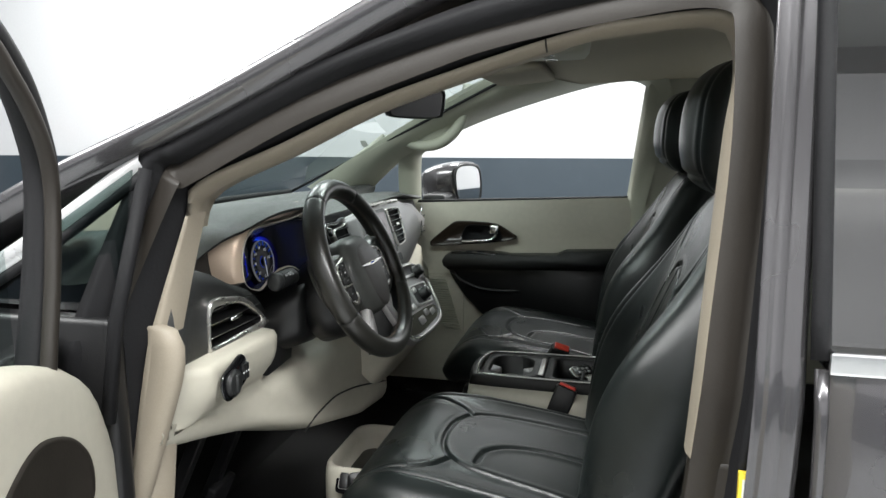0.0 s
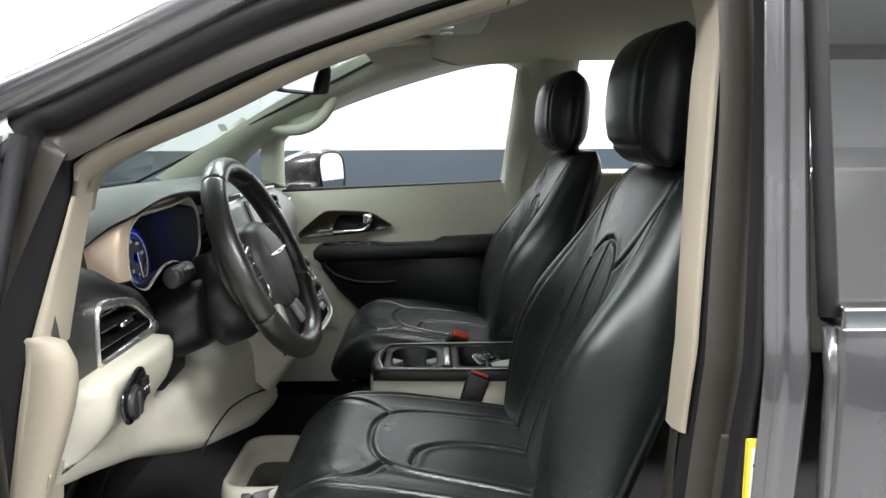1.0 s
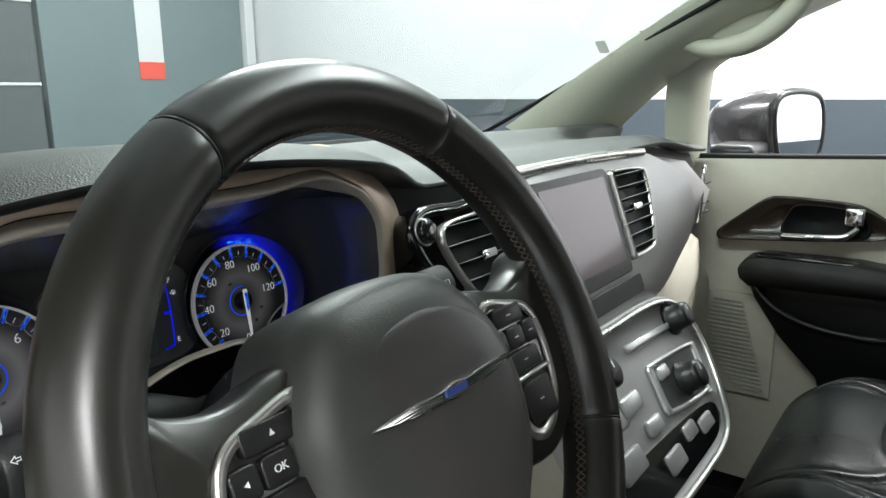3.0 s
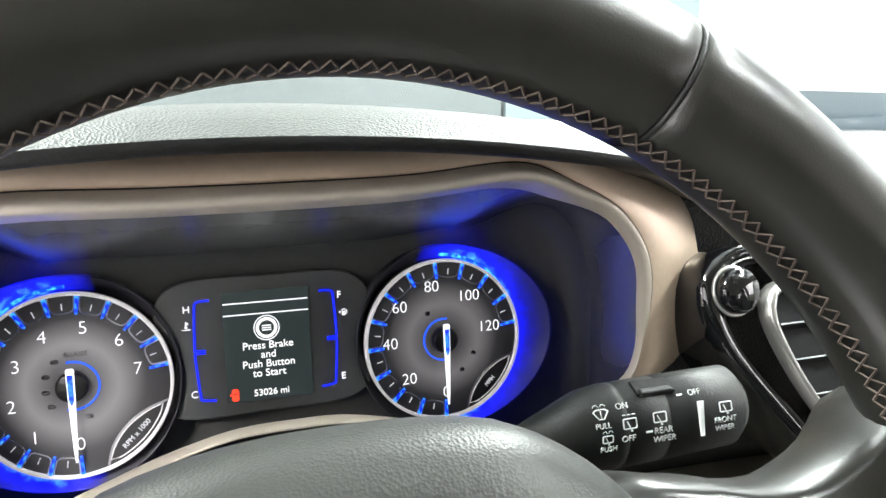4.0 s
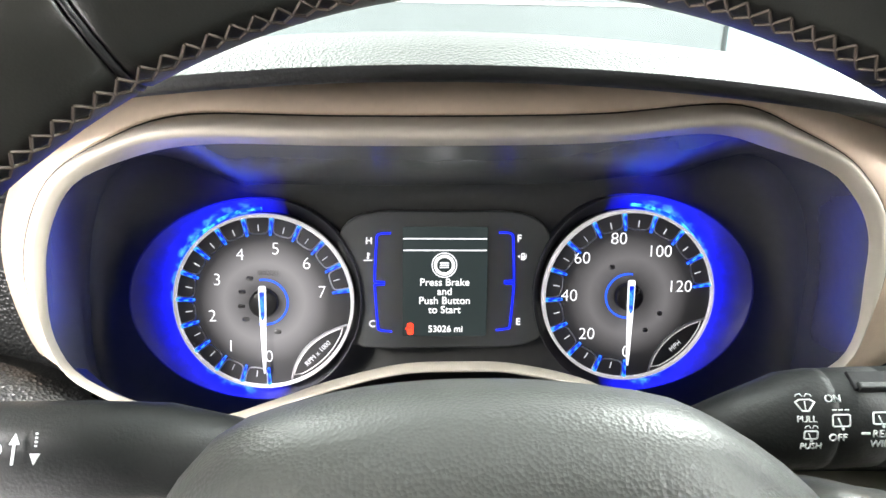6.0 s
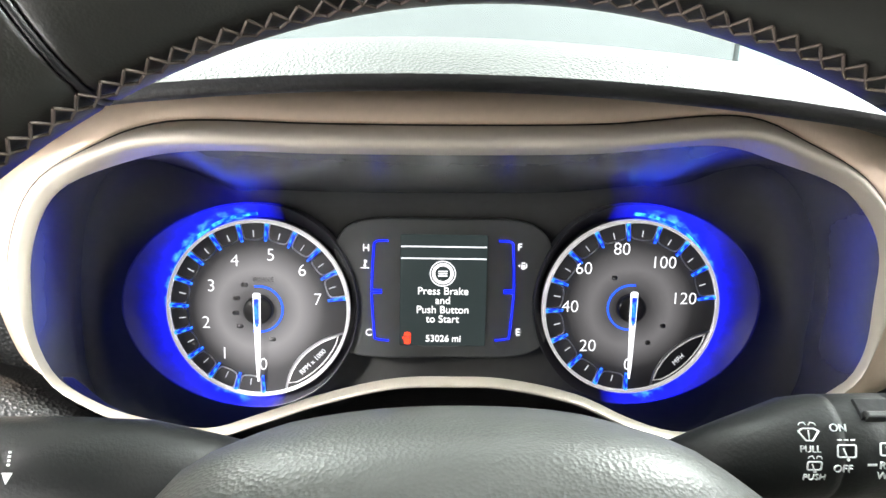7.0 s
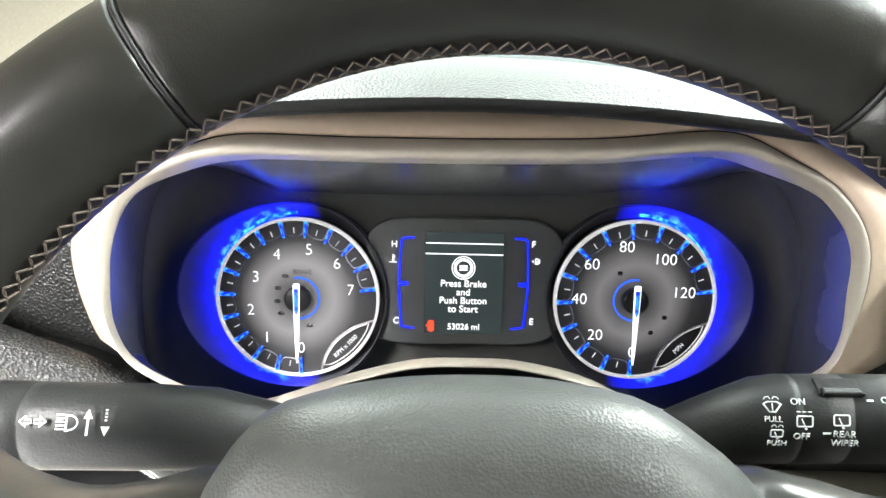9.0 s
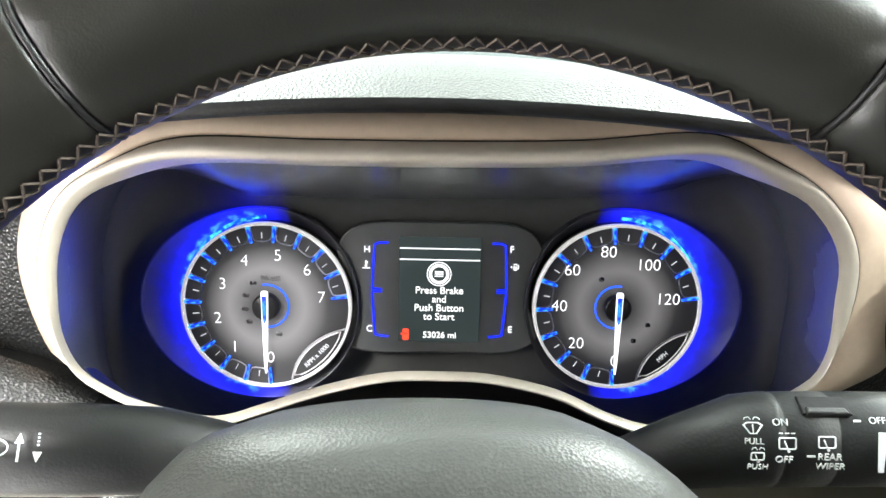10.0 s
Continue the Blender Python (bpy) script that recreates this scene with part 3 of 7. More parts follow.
part("front_wing", loft([[(0.90 - 0.03 * smooth01((z - 0.9) / 0.25), y, z) for z in np.linspace(0.5, 1.13, 10)] for y in (1.15, 1.3, 1.5, 2.0, 2.3)]), M_PAINT, car, "dark grey painted front wing")
part("nose", loft([[(u * 0.88, 2.27 - 0.16 * abs(u) ** 3 + dy, z) for u in np.linspace(-1, 1, 21)] for dy, z in ((0.0, 0.98), (0.05, 0.90), (0.09, 0.75), (0.09, 0.55), (0.05, 0.36))]), M_PAINT, car, "dark grey painted nose")
for wx in (-0.79, 0.79):
    for wy in (1.52, -1.62):
        wm = pose(wx, wy, 0.345, 0, 90, 0)
        wh = part("wheel", into(loft([[(r * math.cos(a), r * math.sin(a), z) for a in np.linspace(0, 2 * math.pi, 40, endpoint=False)] for r, z in ((0.24, -0.10), (0.325, -0.105), (0.345, -0.08), (0.345, 0.08), (0.325, 0.105), (0.24, 0.10))], closed=True), wm), M_RUBBER, car, "black tyre")
        part("rim", into(loft([[(r * math.cos(a), r * math.sin(a), z) for a in np.linspace(0, 2 * math.pi, 40, endpoint=False)] for r, z in ((0.243, -0.10), (0.225, -0.09), (0.20, -0.06), (0.06, -0.07), (0.055, 0.07), (0.20, 0.06), (0.225, 0.09), (0.243, 0.10))], closed=True), wm), M_SATIN, wh, "silver wheel rim")

# ---- passenger door ----
pd = thing("passenger_door", "closed front passenger door with beige and black panel", "car door")
DP = 0.805


def door_x(y, z):
    return DP - 0.03 * smooth01((1.16 - z) / 0.06) * smooth01((z - 1.0) / 0.1) - 0.02


part("door_panel", loft([[(float(door_x(y, z)), y, z + 0.03 * (0.8 - y) / 0.72 * (z > 1.1)) for y in np.linspace(0.06, 0.98, 20)] for z in (1.155, 1.15, 1.12, 1.05, 0.98, 0.9, 0.7, 0.5)]), M_BEIGE, pd, "beige upper door panel")
part("window_sill", tube([(DP - 0.01, 0.80, 1.157), (DP - 0.01, 0.07, 1.183)], 0.008), M_RUBBER, pd)
part("side_window", loft([[(w1[i][0] + 0.03, w1[i][1], w1[i][2]) for i in range(45)], [(w1[89 - i][0] + 0.03, w1[89 - i][1], w1[89 - i][2]) for i in range(45)]]), M_CLEAR, pd, "clear side window").visible_shadow = False
arm = [(0.672, 0.935), (0.690, 0.948), (0.694, 0.964), (0.684, 0.978), (0.655, 0.987), (0.50, 0.99), (0.46, 0.985), (0.30, 0.99), (0.27, 1.005), (0.05, 1.015), (0.05, 0.955)]
part("armrest", loft([[(x, y, z) for y, z in arm] for x in (0.79, 0.725)] + [[(0.715, y, z - 0.006) for y, z in arm]], closed=True, ends=True), M_BLACK_ROUGH, pd, "black armrest")
strip = part("switch_strip", prism(rounded(-0.085, 0.080, -0.013, 0.013, 0.008), 0.007, 0.002, m=pose(0.733, 0.585, 0.984, 0, 0, 90)), M_PIANO, pd, "gloss black window switch strip")
for sy in (0.56, 0.60):
    part("switch", box(0.726, 0.740, sy - 0.012, sy + 0.012, 0.990, 0.9945, 0.0015), M_BLACK_ROUGH, strip)
part("pull_cup", tube(spline([(0.741, 0.672, 0.930), (0.738, 0.635, 0.892), (0.737, 0.582, 0.868), (0.737, 0.54, 0.860), (0.738, 0.50, 0.857), (0.741, 0.46, 0.857), (0.752, 0.42, 0.858)], 5), [0.003] + [0.0055] * 29 + [0.003], 10), M_BLACK, pd, "moulded edge of the pull cup")
low = [(0.69, 0.96), (0.67, 0.90), (0.62, 0.83), (0.55, 0.76), (0.50, 0.60), (0.05, 0.60), (0.05, 0.96)]
part("lower_panel", loft([[(0.79, y, z) for y, z in low], [(0.755, y, z) for y, z in low], [(0.745, (y - 0.4) * 0.97 + 0.4, (z - 0.8) * 0.96 + 0.8) for y, z in low]], closed=True, ends=True), M_BLACK, pd, "black lower door panel")
rec = resample(spline([(0.748, 1.010), (0.742, 1.026), (0.700, 1.062), (0.664, 1.090), (0.640, 1.0965), (0.580, 1.096), (0.520, 1.092), (0.492, 1.083), (0.455, 1.060), (0.436, 1.046), (0.452, 1.036), (0.500, 1.026), (0.600, 1.015), (0.730, 1.004)], 5, True), 72, True)
part("handle_recess", loft([[(0.757, q[0], q[1]) for q in rec], [(0.7515, (q[0] - 0.59) * 0.985 + 0.59, (q[1] - 1.05) * 0.96 + 1.05) for q in rec], [(0.7535, (q[0] - 0.59) * 0.94 + 0.59, (q[1] - 1.05) * 0.88 + 1.05) for q in rec], [(0.760, (q[0] - 0.59) * 0.5 + 0.59, (q[1] - 1.05) * 0.5 + 1.05) for q in rec]], closed=True, ends=True), M_RECESS, pd, "brown-black gloss handle recess")
well = resample(spline([(0.625, 1.024), (0.622, 1.070), (0.600, 1.085), (0.530, 1.082), (0.500, 1.070), (0.490, 1.040), (0.520, 1.026)], 5, True), 40, True)
part("finger_well", loft([[(0.7505, q[0], q[1]) for q in well], [(0.7495, (q[0] - 0.56) * 0.97 + 0.56, (q[1] - 1.055) * 0.95 + 1.055) for q in well], [(0.756, (q[0] - 0.56) * 0.90 + 0.56, (q[1] - 1.055) * 0.85 + 1.055) for q in well]], closed=True, ends=True), M_RUBBER, pd, "black finger well")
part("handle", tube(spline([(0.75, 0.63, 1.025), (0.735, 0.58, 1.03), (0.735, 0.53, 1.035), (0.745, 0.51, 1.05)], 5), 0.009, flat=0.7), M_CHROME, pd, "chrome inner handle")
part("lock_button", box(0.735, 0.76, 0.50, 0.53, 1.055, 1.085, 0.004), M_CHROME, pd)

mir = thing("side_mirror", "dark grey passenger side mirror with chrome-edged glass", "side mirror")
MG = look((1.055, 0.675, 1.207), tuple(Vector((1.055, 0.675, 1.207)) - Vector((-0.40, -0.90, 0.066))))
mo = (1.0, 1.26) * resample(spline([(-0.088, 0.015), (-0.070, 0.052), (0.0, 0.060), (0.070, 0.050), (0.088, 0.010), (0.080, -0.040), (0.055, -0.060), (-0.02, -0.062), (-0.070, -0.050)], 5, True), 48, True)
part("housing", into(loft([[(q[0] * k - 0.02 * j, q[1] * k, z) for q in mo] for k, z, j in ((1.0, 0.004, 0), (1.07, 0.006, 0), (1.13, -0.006, 0), (1.16, -0.04, 0.3), (1.10, -0.08, 0.9), (0.92, -0.125, 1.8), (0.6, -0.155, 2.6), (0.1, -0.165, 3.0))], closed=True), MG), M_PAINT, mir, "dark grey painted housing")
part("glass_rim", into(tube([(q[0] * 0.97, q[1] * 0.97, 0.005) for q in mo], 0.006, 8, True), MG), M_BLACK, mir, "black glass surround")
part("mirror_glass", into(prism([tuple(q * 0.90) for q in mo], 0.007), MG), M_MIRROR, mir, "mirror glass", smooth=False)
part("arm", box(0.84, 1.02, 0.71, 0.80, 1.145, 1.18, 0.015), M_BLACK, mir)

# ---- dashboard ----
dash = thing("dashboard", "two-tone dashboard with dark pad and beige lower part", "dashboard")


def hood_bump(x):
    return float(smooth01((x + 0.70) / 0.16) * smooth01((-0.14 - x) / 0.12))


pad_rows, lip_rows = [], []
for x in np.linspace(-0.76, 0.74, 76):
    hb = hood_bump(x)
    e = 0.16 * (abs(x) / 0.76) ** 2.2
    r = smooth01((x - 0.45) / 0.3)
    lipy = 0.765 - 0.043 * hb + 0.01 * r
    lipz = 1.210 + 0.0425 * hb - 0.0100 * hb * min(1.6, ((x + 0.40) / 0.135) ** 2) - 0.03 * r - 0.04 * smooth01((-0.60 - x) / 0.16)
    prof = [(1.30 - e, 1.175), (1.20 - e, 1.203), (1.05 - e * 0.7, 1.222 + 0.006 * hb), (0.95, lipz - 0.004), (0.86, lipz + 0.0040), (lipy + 0.050, lipz + 0.0078), (lipy + 0.024, lipz + 0.0060), (lipy + 0.011, lipz + 0.0034), (lipy + 0.003, lipz + 0.0008), (lipy, lipz - 0.0012)]
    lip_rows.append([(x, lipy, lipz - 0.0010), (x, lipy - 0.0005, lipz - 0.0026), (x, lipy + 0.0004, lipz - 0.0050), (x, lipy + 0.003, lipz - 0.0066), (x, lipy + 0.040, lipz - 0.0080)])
    pad_rows.append([(x, y, z) for y, z in resample(spline(prof, 5), 36)])
part("dash_pad", loft(pad_rows), M_PAD, dash, "dark grained dash pad")
# Same vinyl as the pad; its shade is put in as black.
part("pad_lip", loft(lip_rows), M_BLACK, dash, "underside of the pad's rolled front edge, its shade painted black")
for xa, xb in ((-0.74, -0.575), (-0.215, 0.72)):
    back = []
    for x in np.linspace(xa, xb, 24):
        r = smooth01((x - 0.45) / 0.3)
        back.append([(x, 0.80, 1.20 + 0.035 * hood_bump(x) - 0.03 * r), (x, 0.79, 1.15), (x, 0.80, 1.05), (x, 0.90, 0.95)])
    part("dash_core", loft(back), M_BLACK_ROUGH, dash, "black grained dash face")

# left end: vent block and beige pod
VB = [(-0.770, 1.175), (-0.70, 1.185), (-0.62, 1.150), (-0.545, 1.118), (-0.490, 1.066), (-0.50, 1.030), (-0.765, 1.020)]
vb = resample(spline(VB, 6, True), 48, True)
VENT_OUT = spline([(-0.668, 1.132), (-0.63, 1.127), (-0.578, 1.114), (-0.53, 1.078), (-0.505, 1.056), (-0.511, 1.048), (-0.58, 1.046), (-0.675, 1.043), (-0.690, 1.052), (-0.688, 1.10), (-0.683, 1.125)], 5, True)
vo = resample(VENT_OUT, 48, True)
part("vent_block", loft([[(-0.70 + (x + 0.70) * 0.3, 0.84, z) for x, z in vb], [(-0.70 + (x + 0.70) * 0.40, 0.79, z) for x, z in vb], [(-0.70 + (x + 0.70) * 0.74, 0.765, z) for x, z in vb], [(x * 0.995 - 0.003, 0.752, 1.1 + (z - 1.1) * 0.99) for x, z in vb], [(x * 0.98 - 0.013, 0.738, 1.1 + (z - 1.1) * 0.95) for x, z in vb], [(x, 0.7375, z) for x, z in vo], [(-0.60 + (x + 0.60) * 0.95, 0.79, 1.085 + (z - 1.085) * 0.9) for x, z in vo]], closed=True, ends=True), M_BLACK_ROUGH, dash, "black vent housing")


def vent(parent, name, outline, y, lean, slats, wide=0.0):
    """A louvred air outlet: frame, dark throat, slats and thumb tab; outline in x, z."""
    o = np.array(resample(outline, 48, True))
    c = o.mean(0)

    def nar(q, k):
        return c + (q - c) * np.array((1 - (1 - k) * 0.40, k))

    def P(q, dy):
        return (q[0], y + lean * (q[0] - c[0]) + dy, q[1])
    v = part(name, loft([[P(q, 0.004) for q in o], [P(q, -0.004) for q in o], [P(nar(q, 0.97), -0.005) for q in o], [P(nar(q, 0.925 - wide), -0.001) for q in o], [P(nar(q, 0.915 - wide), 0.006) for q in o]], closed=True), M_SATIN, parent, "satin silver vent frame")
    part("throat", loft([[P(nar(q, 0.918 - wide), 0.003) for q in o], [P(nar(q, 0.84 - wide), 0.06) for q in o], [P(c + (q - c) * 0.02, 0.06) for q in o]], closed=True), M_RUBBER, v)
    lo, hi = o.min(0), o.max(0)
    for i in range(slats):
        z = lo[1] + (hi[1] - lo[1]) * (i + 1) / (slats + 1)
        xs = [nar(q, 0.84 - wide)[0] for q in o if abs(q[1] - z) < (hi[1] - lo[1]) / slats]
        xa, xb = min(xs), max(xs)
        part("slat", loft([[P((xa, z), 0.006), P((xb, z), 0.006)], [P((xa, z + 0.004), 0.0), P((xb, z + 0.004), 0.0)], [P((xa, z + 0.006), 0.03), P((xb, z + 0.006), 0.03)], [P((xa, z), 0.03), P((xb, z), 0.03)], [P((xa, z), 0.006), P((xb, z), 0.006)]]), M_BLACK, v, smooth=False)
        part("slat_edge", tube([P((xa, z + 0.0005), 0.0052), P((xb, z + 0.0005), 0.0052)], 0.0006, 5), M_SATIN, v, "fine bright slat edge")
    zc = lo[1] + (hi[1] - lo[1]) * 0.5
    part("thumb_tab", tube([P((c[0] - 0.016, zc), -0.002), P((c[0] + 0.016, zc), -0.002)], 0.0032, 12), M_CHROME, v)
    return v


vent(dash, "side_vent", VENT_OUT, 0.735, -0.02, 3, wide=0.20)

low_rows = []
for x in sorted([*np.linspace(-0.80, 0.74, 60), -0.527, -0.519, -0.511, -0.506, -0.503]):
    l = smooth01((-0.503 - x) / 0.022)
    t = (x + 0.80) / 1.54
    zt = 1.045 * l + (1 - l) * (1.02 - 0.03 * smooth01((x + 0.2) / 0.3))
    zb = 0.97 * l + (1 - l) * 0.97
    zend = float(np.interp(x, [-0.80, -0.65, -0.50, -0.37, -0.17, 0.0, 0.05, 0.16, 0.35], [0.93, 0.89, 0.845, 0.790, 0.745, 0.74, 0.66, 0.66, 0.80]))
    yk = float(np.interp(x, [-0.80, -0.56, -0.45, -0.05, 0.0, 0.05], [0.755, 0.748, 0.722, 0.660, 0.670, 0.755]))
    yt = (0.70 + 0.09 * float(1 - smooth01((x + 0.80) / 0.05))) * l + (1 - l) * 0.79
    prof = [(yt + 0.06, zt + 0.005), (yt + 0.005, zt), (yt, zt - 0.012), (yt + 0.004, zb + 0.03), (yt + 0.02, zb), (yk, zb - 0.03), (yk - 0.003, zend + 0.04), (yk + 0.012, zend), (0.88, zend - 0.02)]
    low_rows.append([(x, y, z) for y, z in resample(spline(prof, 4), 30)])
part("lower_dash", loft(low_rows), M_BEIGE, dash, "beige lower dash and knee panel")
part("panel_seam", tube(spline([(-0.405, 0.7105, 0.797), (-0.385, 0.7075, 0.806), (-0.357, 0.7025, 0.8177), (-0.295, 0.6917, 0.8315), (-0.245, 0.6830, 0.8300), (-0.192, 0.6744, 0.8226), (-0.12, 0.6645, 0.806), (-0.045, 0.6565, 0.7873)], 5), 0.0020, 6), M_BLACK, dash, "dark joint across the knee panel")

knob = part("light_switch", prism(rounded(-0.040, 0.040, -0.026, 0.026, 0.02), 0.004, 0.002, m=pose(-0.69, 0.694, 1.012, 90, -20, 0)), M_PIANO, dash, "gloss black light switch panel")
part("dial", tube([(-0.70, 0.695, 1.006), (-0.70, 0.684, 1.006), (-0.70, 0.6825, 1.006)], [0.021, 0.0195, 0.016], 24), M_BLACK_ROUGH, knob)
part("dial_grip", box(-0.704, -0.696, 0.679, 0.686, 0.991, 1.021, 0.002), M_BLACK_ROUGH, knob)
for k in range(3):
    part("rocker", box(-0.672 + 0.0075 * k, -0.666 + 0.0075 * k, 0.688, 0.694, 1.000, 1.026, 0.001), M_BLACK, knob)
    part("rocker_mark", box(-0.6705 + 0.0075 * k, -0.6675 + 0.0075 * k, 0.6872, 0.689, 1.012, 1.014), M_INK, knob, smooth=False)
part("dial_ring", tube([(-0.70, 0.690, 1.006), (-0.70, 0.686, 1.006)], 0.0225, 20), M_BLACK, knob)

# ---- instrument cluster ----
TL = math.atan(0.15)
CL = pose(-0.398, 0.843, 1.127, 90 - math.degrees(TL), 0, 0)
CI = CL.inverted()
cluster = thing("instrument_cluster", "lit instrument cluster with two blue-ringed round dials", "instrument cluster", CL)
BEZ = [(-0.1600, 0.045), (-0.148, 0.076), (-0.1255, 0.0905), (-0.100, 0.0970), (-0.05, 0.0970), (0.0, 0.0975), (0.05, 0.099), (0.096, 0.1030), (0.1195, 0.0962), (0.144, 0.083), (0.1605, 0.057), (0.1595, 0.014), (0.148, -0.002), (0.122, -0.0165), (0.092, -0.0213), (0.070, -0.0155), (0.047, -0.0045), (0.02, 0.002), (0.0, 0.003), (-0.025, 0.002), (-0.052, -0.005), (-0.075, -0.0135), (-0.0975, -0.0205), (-0.120, -0.0160), (-0.1400, -0.0075), (-0.1555, 0.008)]
BW = Vector((-0.398, 0.745, 1.130))
bez = resample(spline(BEZ, 8, True), 160, True)


bez_t = np.roll(bez, -1, 0) - np.roll(bez, 1, 0)
bez_n = np.stack([bez_t[:, 1], -bez_t[:, 0]], 1) / np.linalg.norm(bez_t, axis=1)[:, None]
if (bez_n * (bez - (0.0, 0.028))).sum() > 0:
    bez_n = -bez_n


def bz(d, y, dz=0.0, thin=0.25, dt=0.0, df=0.0):
    """The bezel's line moved inward by d, less so along its low front edge, at depth y; dz drops the low part, dt the top, df widens the ends."""
    out = []
    for q, nn in zip(bez, bez_n):
        low = float(smooth01((0.045 - q[1]) / 0.03))
        flank = float(smooth01((abs(q[0]) - 0.098) / 0.045))
        p = q + nn * (d * (1 - (1 - thin) * low) * (1 - 0.45 * flank) - df * flank)
        f = 1.0 if y > 0.775 else 1 - 0.86 * low - 0.90 * flank * (1 - low)
        drop = float(smooth01((0.088 - q[1]) / 0.06))
        out.append((BW.x + p[0], 0.7435 + (y - 0.7435) * f, BW.z + p[1] + dz * drop + dt * float(smooth01((q[1] - 0.015) / 0.085))))
    return out


part("bezel", into(loft([bz(-0.0036, 0.757), bz(-0.0035, 0.7510), bz(-0.0029, 0.7465), bz(-0.0018, 0.7437), bz(-0.0006, 0.7424), bz(0.0008, 0.7420), bz(0.0022, 0.7430), bz(0.0034, 0.7455), bz(0.0058, 0.7540), bz(0.0090, 0.7645), bz(0.0092, 0.770)], closed=True), CI), M_BEZEL, cluster, "satin silver bezel")
part("bezel_gap", into(loft([bz(-0.0033, 0.7530), bz(-0.0042, 0.7532), bz(-0.0050, 0.7560)], closed=True), CI), M_BLACK, cluster, "dark joint round the bezel")
tun = [bz(0.0088, 0.7675), bz(0.0088, 0.785, -0.026, 0.25, -0.009, 0.008), bz(0.007, 0.812, -0.048, 0.25, -0.024, 0.019), bz(0.004, 0.836, -0.066, 0.25, -0.036, 0.026), bz(0.004, 0.849, -0.076, 0.25, -0.043, 0.026), bz(0.008, 0.8565, -0.081, 0.25, -0.046, 0.022), bz(0.016, 0.8600, -0.084, 0.25, -0.048, 0.014), bz(0.026, 0.8606, -0.086, 0.25, -0.049, 0.004)]
part("shade_tunnel", into(loft(tun, closed=True), CI), M_TUNNEL, cluster, "satin black shade tunnel mirroring the dials")
fp = tun[-1]
part("face_plate", into(loft([fp, [(BW.x + (q[0] - BW.x) * 0.02, 0.860, 1.13 + (q[2] - 1.13) * 0.02) for q in fp]], closed=True), CI), M_TUNNEL, cluster, "satin black face plate")


def hood_line(q):
    """The outer edge of the copper panel, under the pad's lip."""
    x, z = q
    ang = math.atan2(z - 0.028, x)
    r = 1.0 + 0.09 + 0.09 * max(0.0, -math.cos(ang)) ** 2 + 0.35 * max(0.0, math.cos(ang)) ** 4
    return np.array((x * r, 0.028 + (z - 0.028) * (1.27 if z > 0.028 else 1.12)))


cop0 = bz(-0.0042, 0.7530)
cop1 = bz(-0.0056, 0.7512)
side_w = [float(smooth01((abs(q[0]) - 0.10) / 0.05)) for q in bez]
cop3 = [(BW.x + hood_line(q)[0], 0.772 + 0.028 * w, BW.z + hood_line(q)[1]) for q, w in zip(bez, side_w)]
cop2 = [tuple(np.array(a) * 0.45 + np.array(b) * 0.55 + np.array((0, -0.004 - 0.012 * w, 0))) for a, b, w in zip(cop1, cop3, side_w)]
top_i = [i for i in range(len(bez)) if not (abs(bez[i][0]) < 0.128 and bez[i][1] < 0.03) and not (bez[i][0] < 0 and bez[i][1] < 0.006)]
cut = next(k for k in range(len(top_i) - 1) if top_i[k + 1] - top_i[k] > 1) if top_i[-1] - top_i[0] + 1 > len(top_i) else -1
top_i = top_i[cut + 1:] + top_i[:cut + 1]
rest_i = [i for i in range(len(bez)) if i not in top_i]
rest_i = [rest_i[0] - 1] + rest_i + [(rest_i[-1] + 1) % len(bez)]
part("trim_panel", into(loft([[r[i] for i in top_i] for r in (cop0, cop1, cop2, cop3)]), CI), M_COPPER, cluster, "satin copper trim panel")
part("lower_panel", into(loft([[cop0[i] for i in rest_i], [(cop0[i][0], 0.765, cop0[i][2] - 0.012) for i in rest_i], [(cop0[i][0], 0.80, cop0[i][2] - 0.05) for i in rest_i]]), CI), M_BLACK, cluster, "black panel below the bezel")

UX = 2.95e-4


def cpt(px, py, dz=0.0):
    return ((px - 785.5) * UX - 0.0025, (511 - py) * UX + 0.004, dz)


def arc(r, a0, a1, n=40, cx=0.0, cy=0.0):
    return [(cx + r * math.cos(radians(a)), cy + r * math.sin(radians(a))) for a in np.linspace(a0, a1, n)]


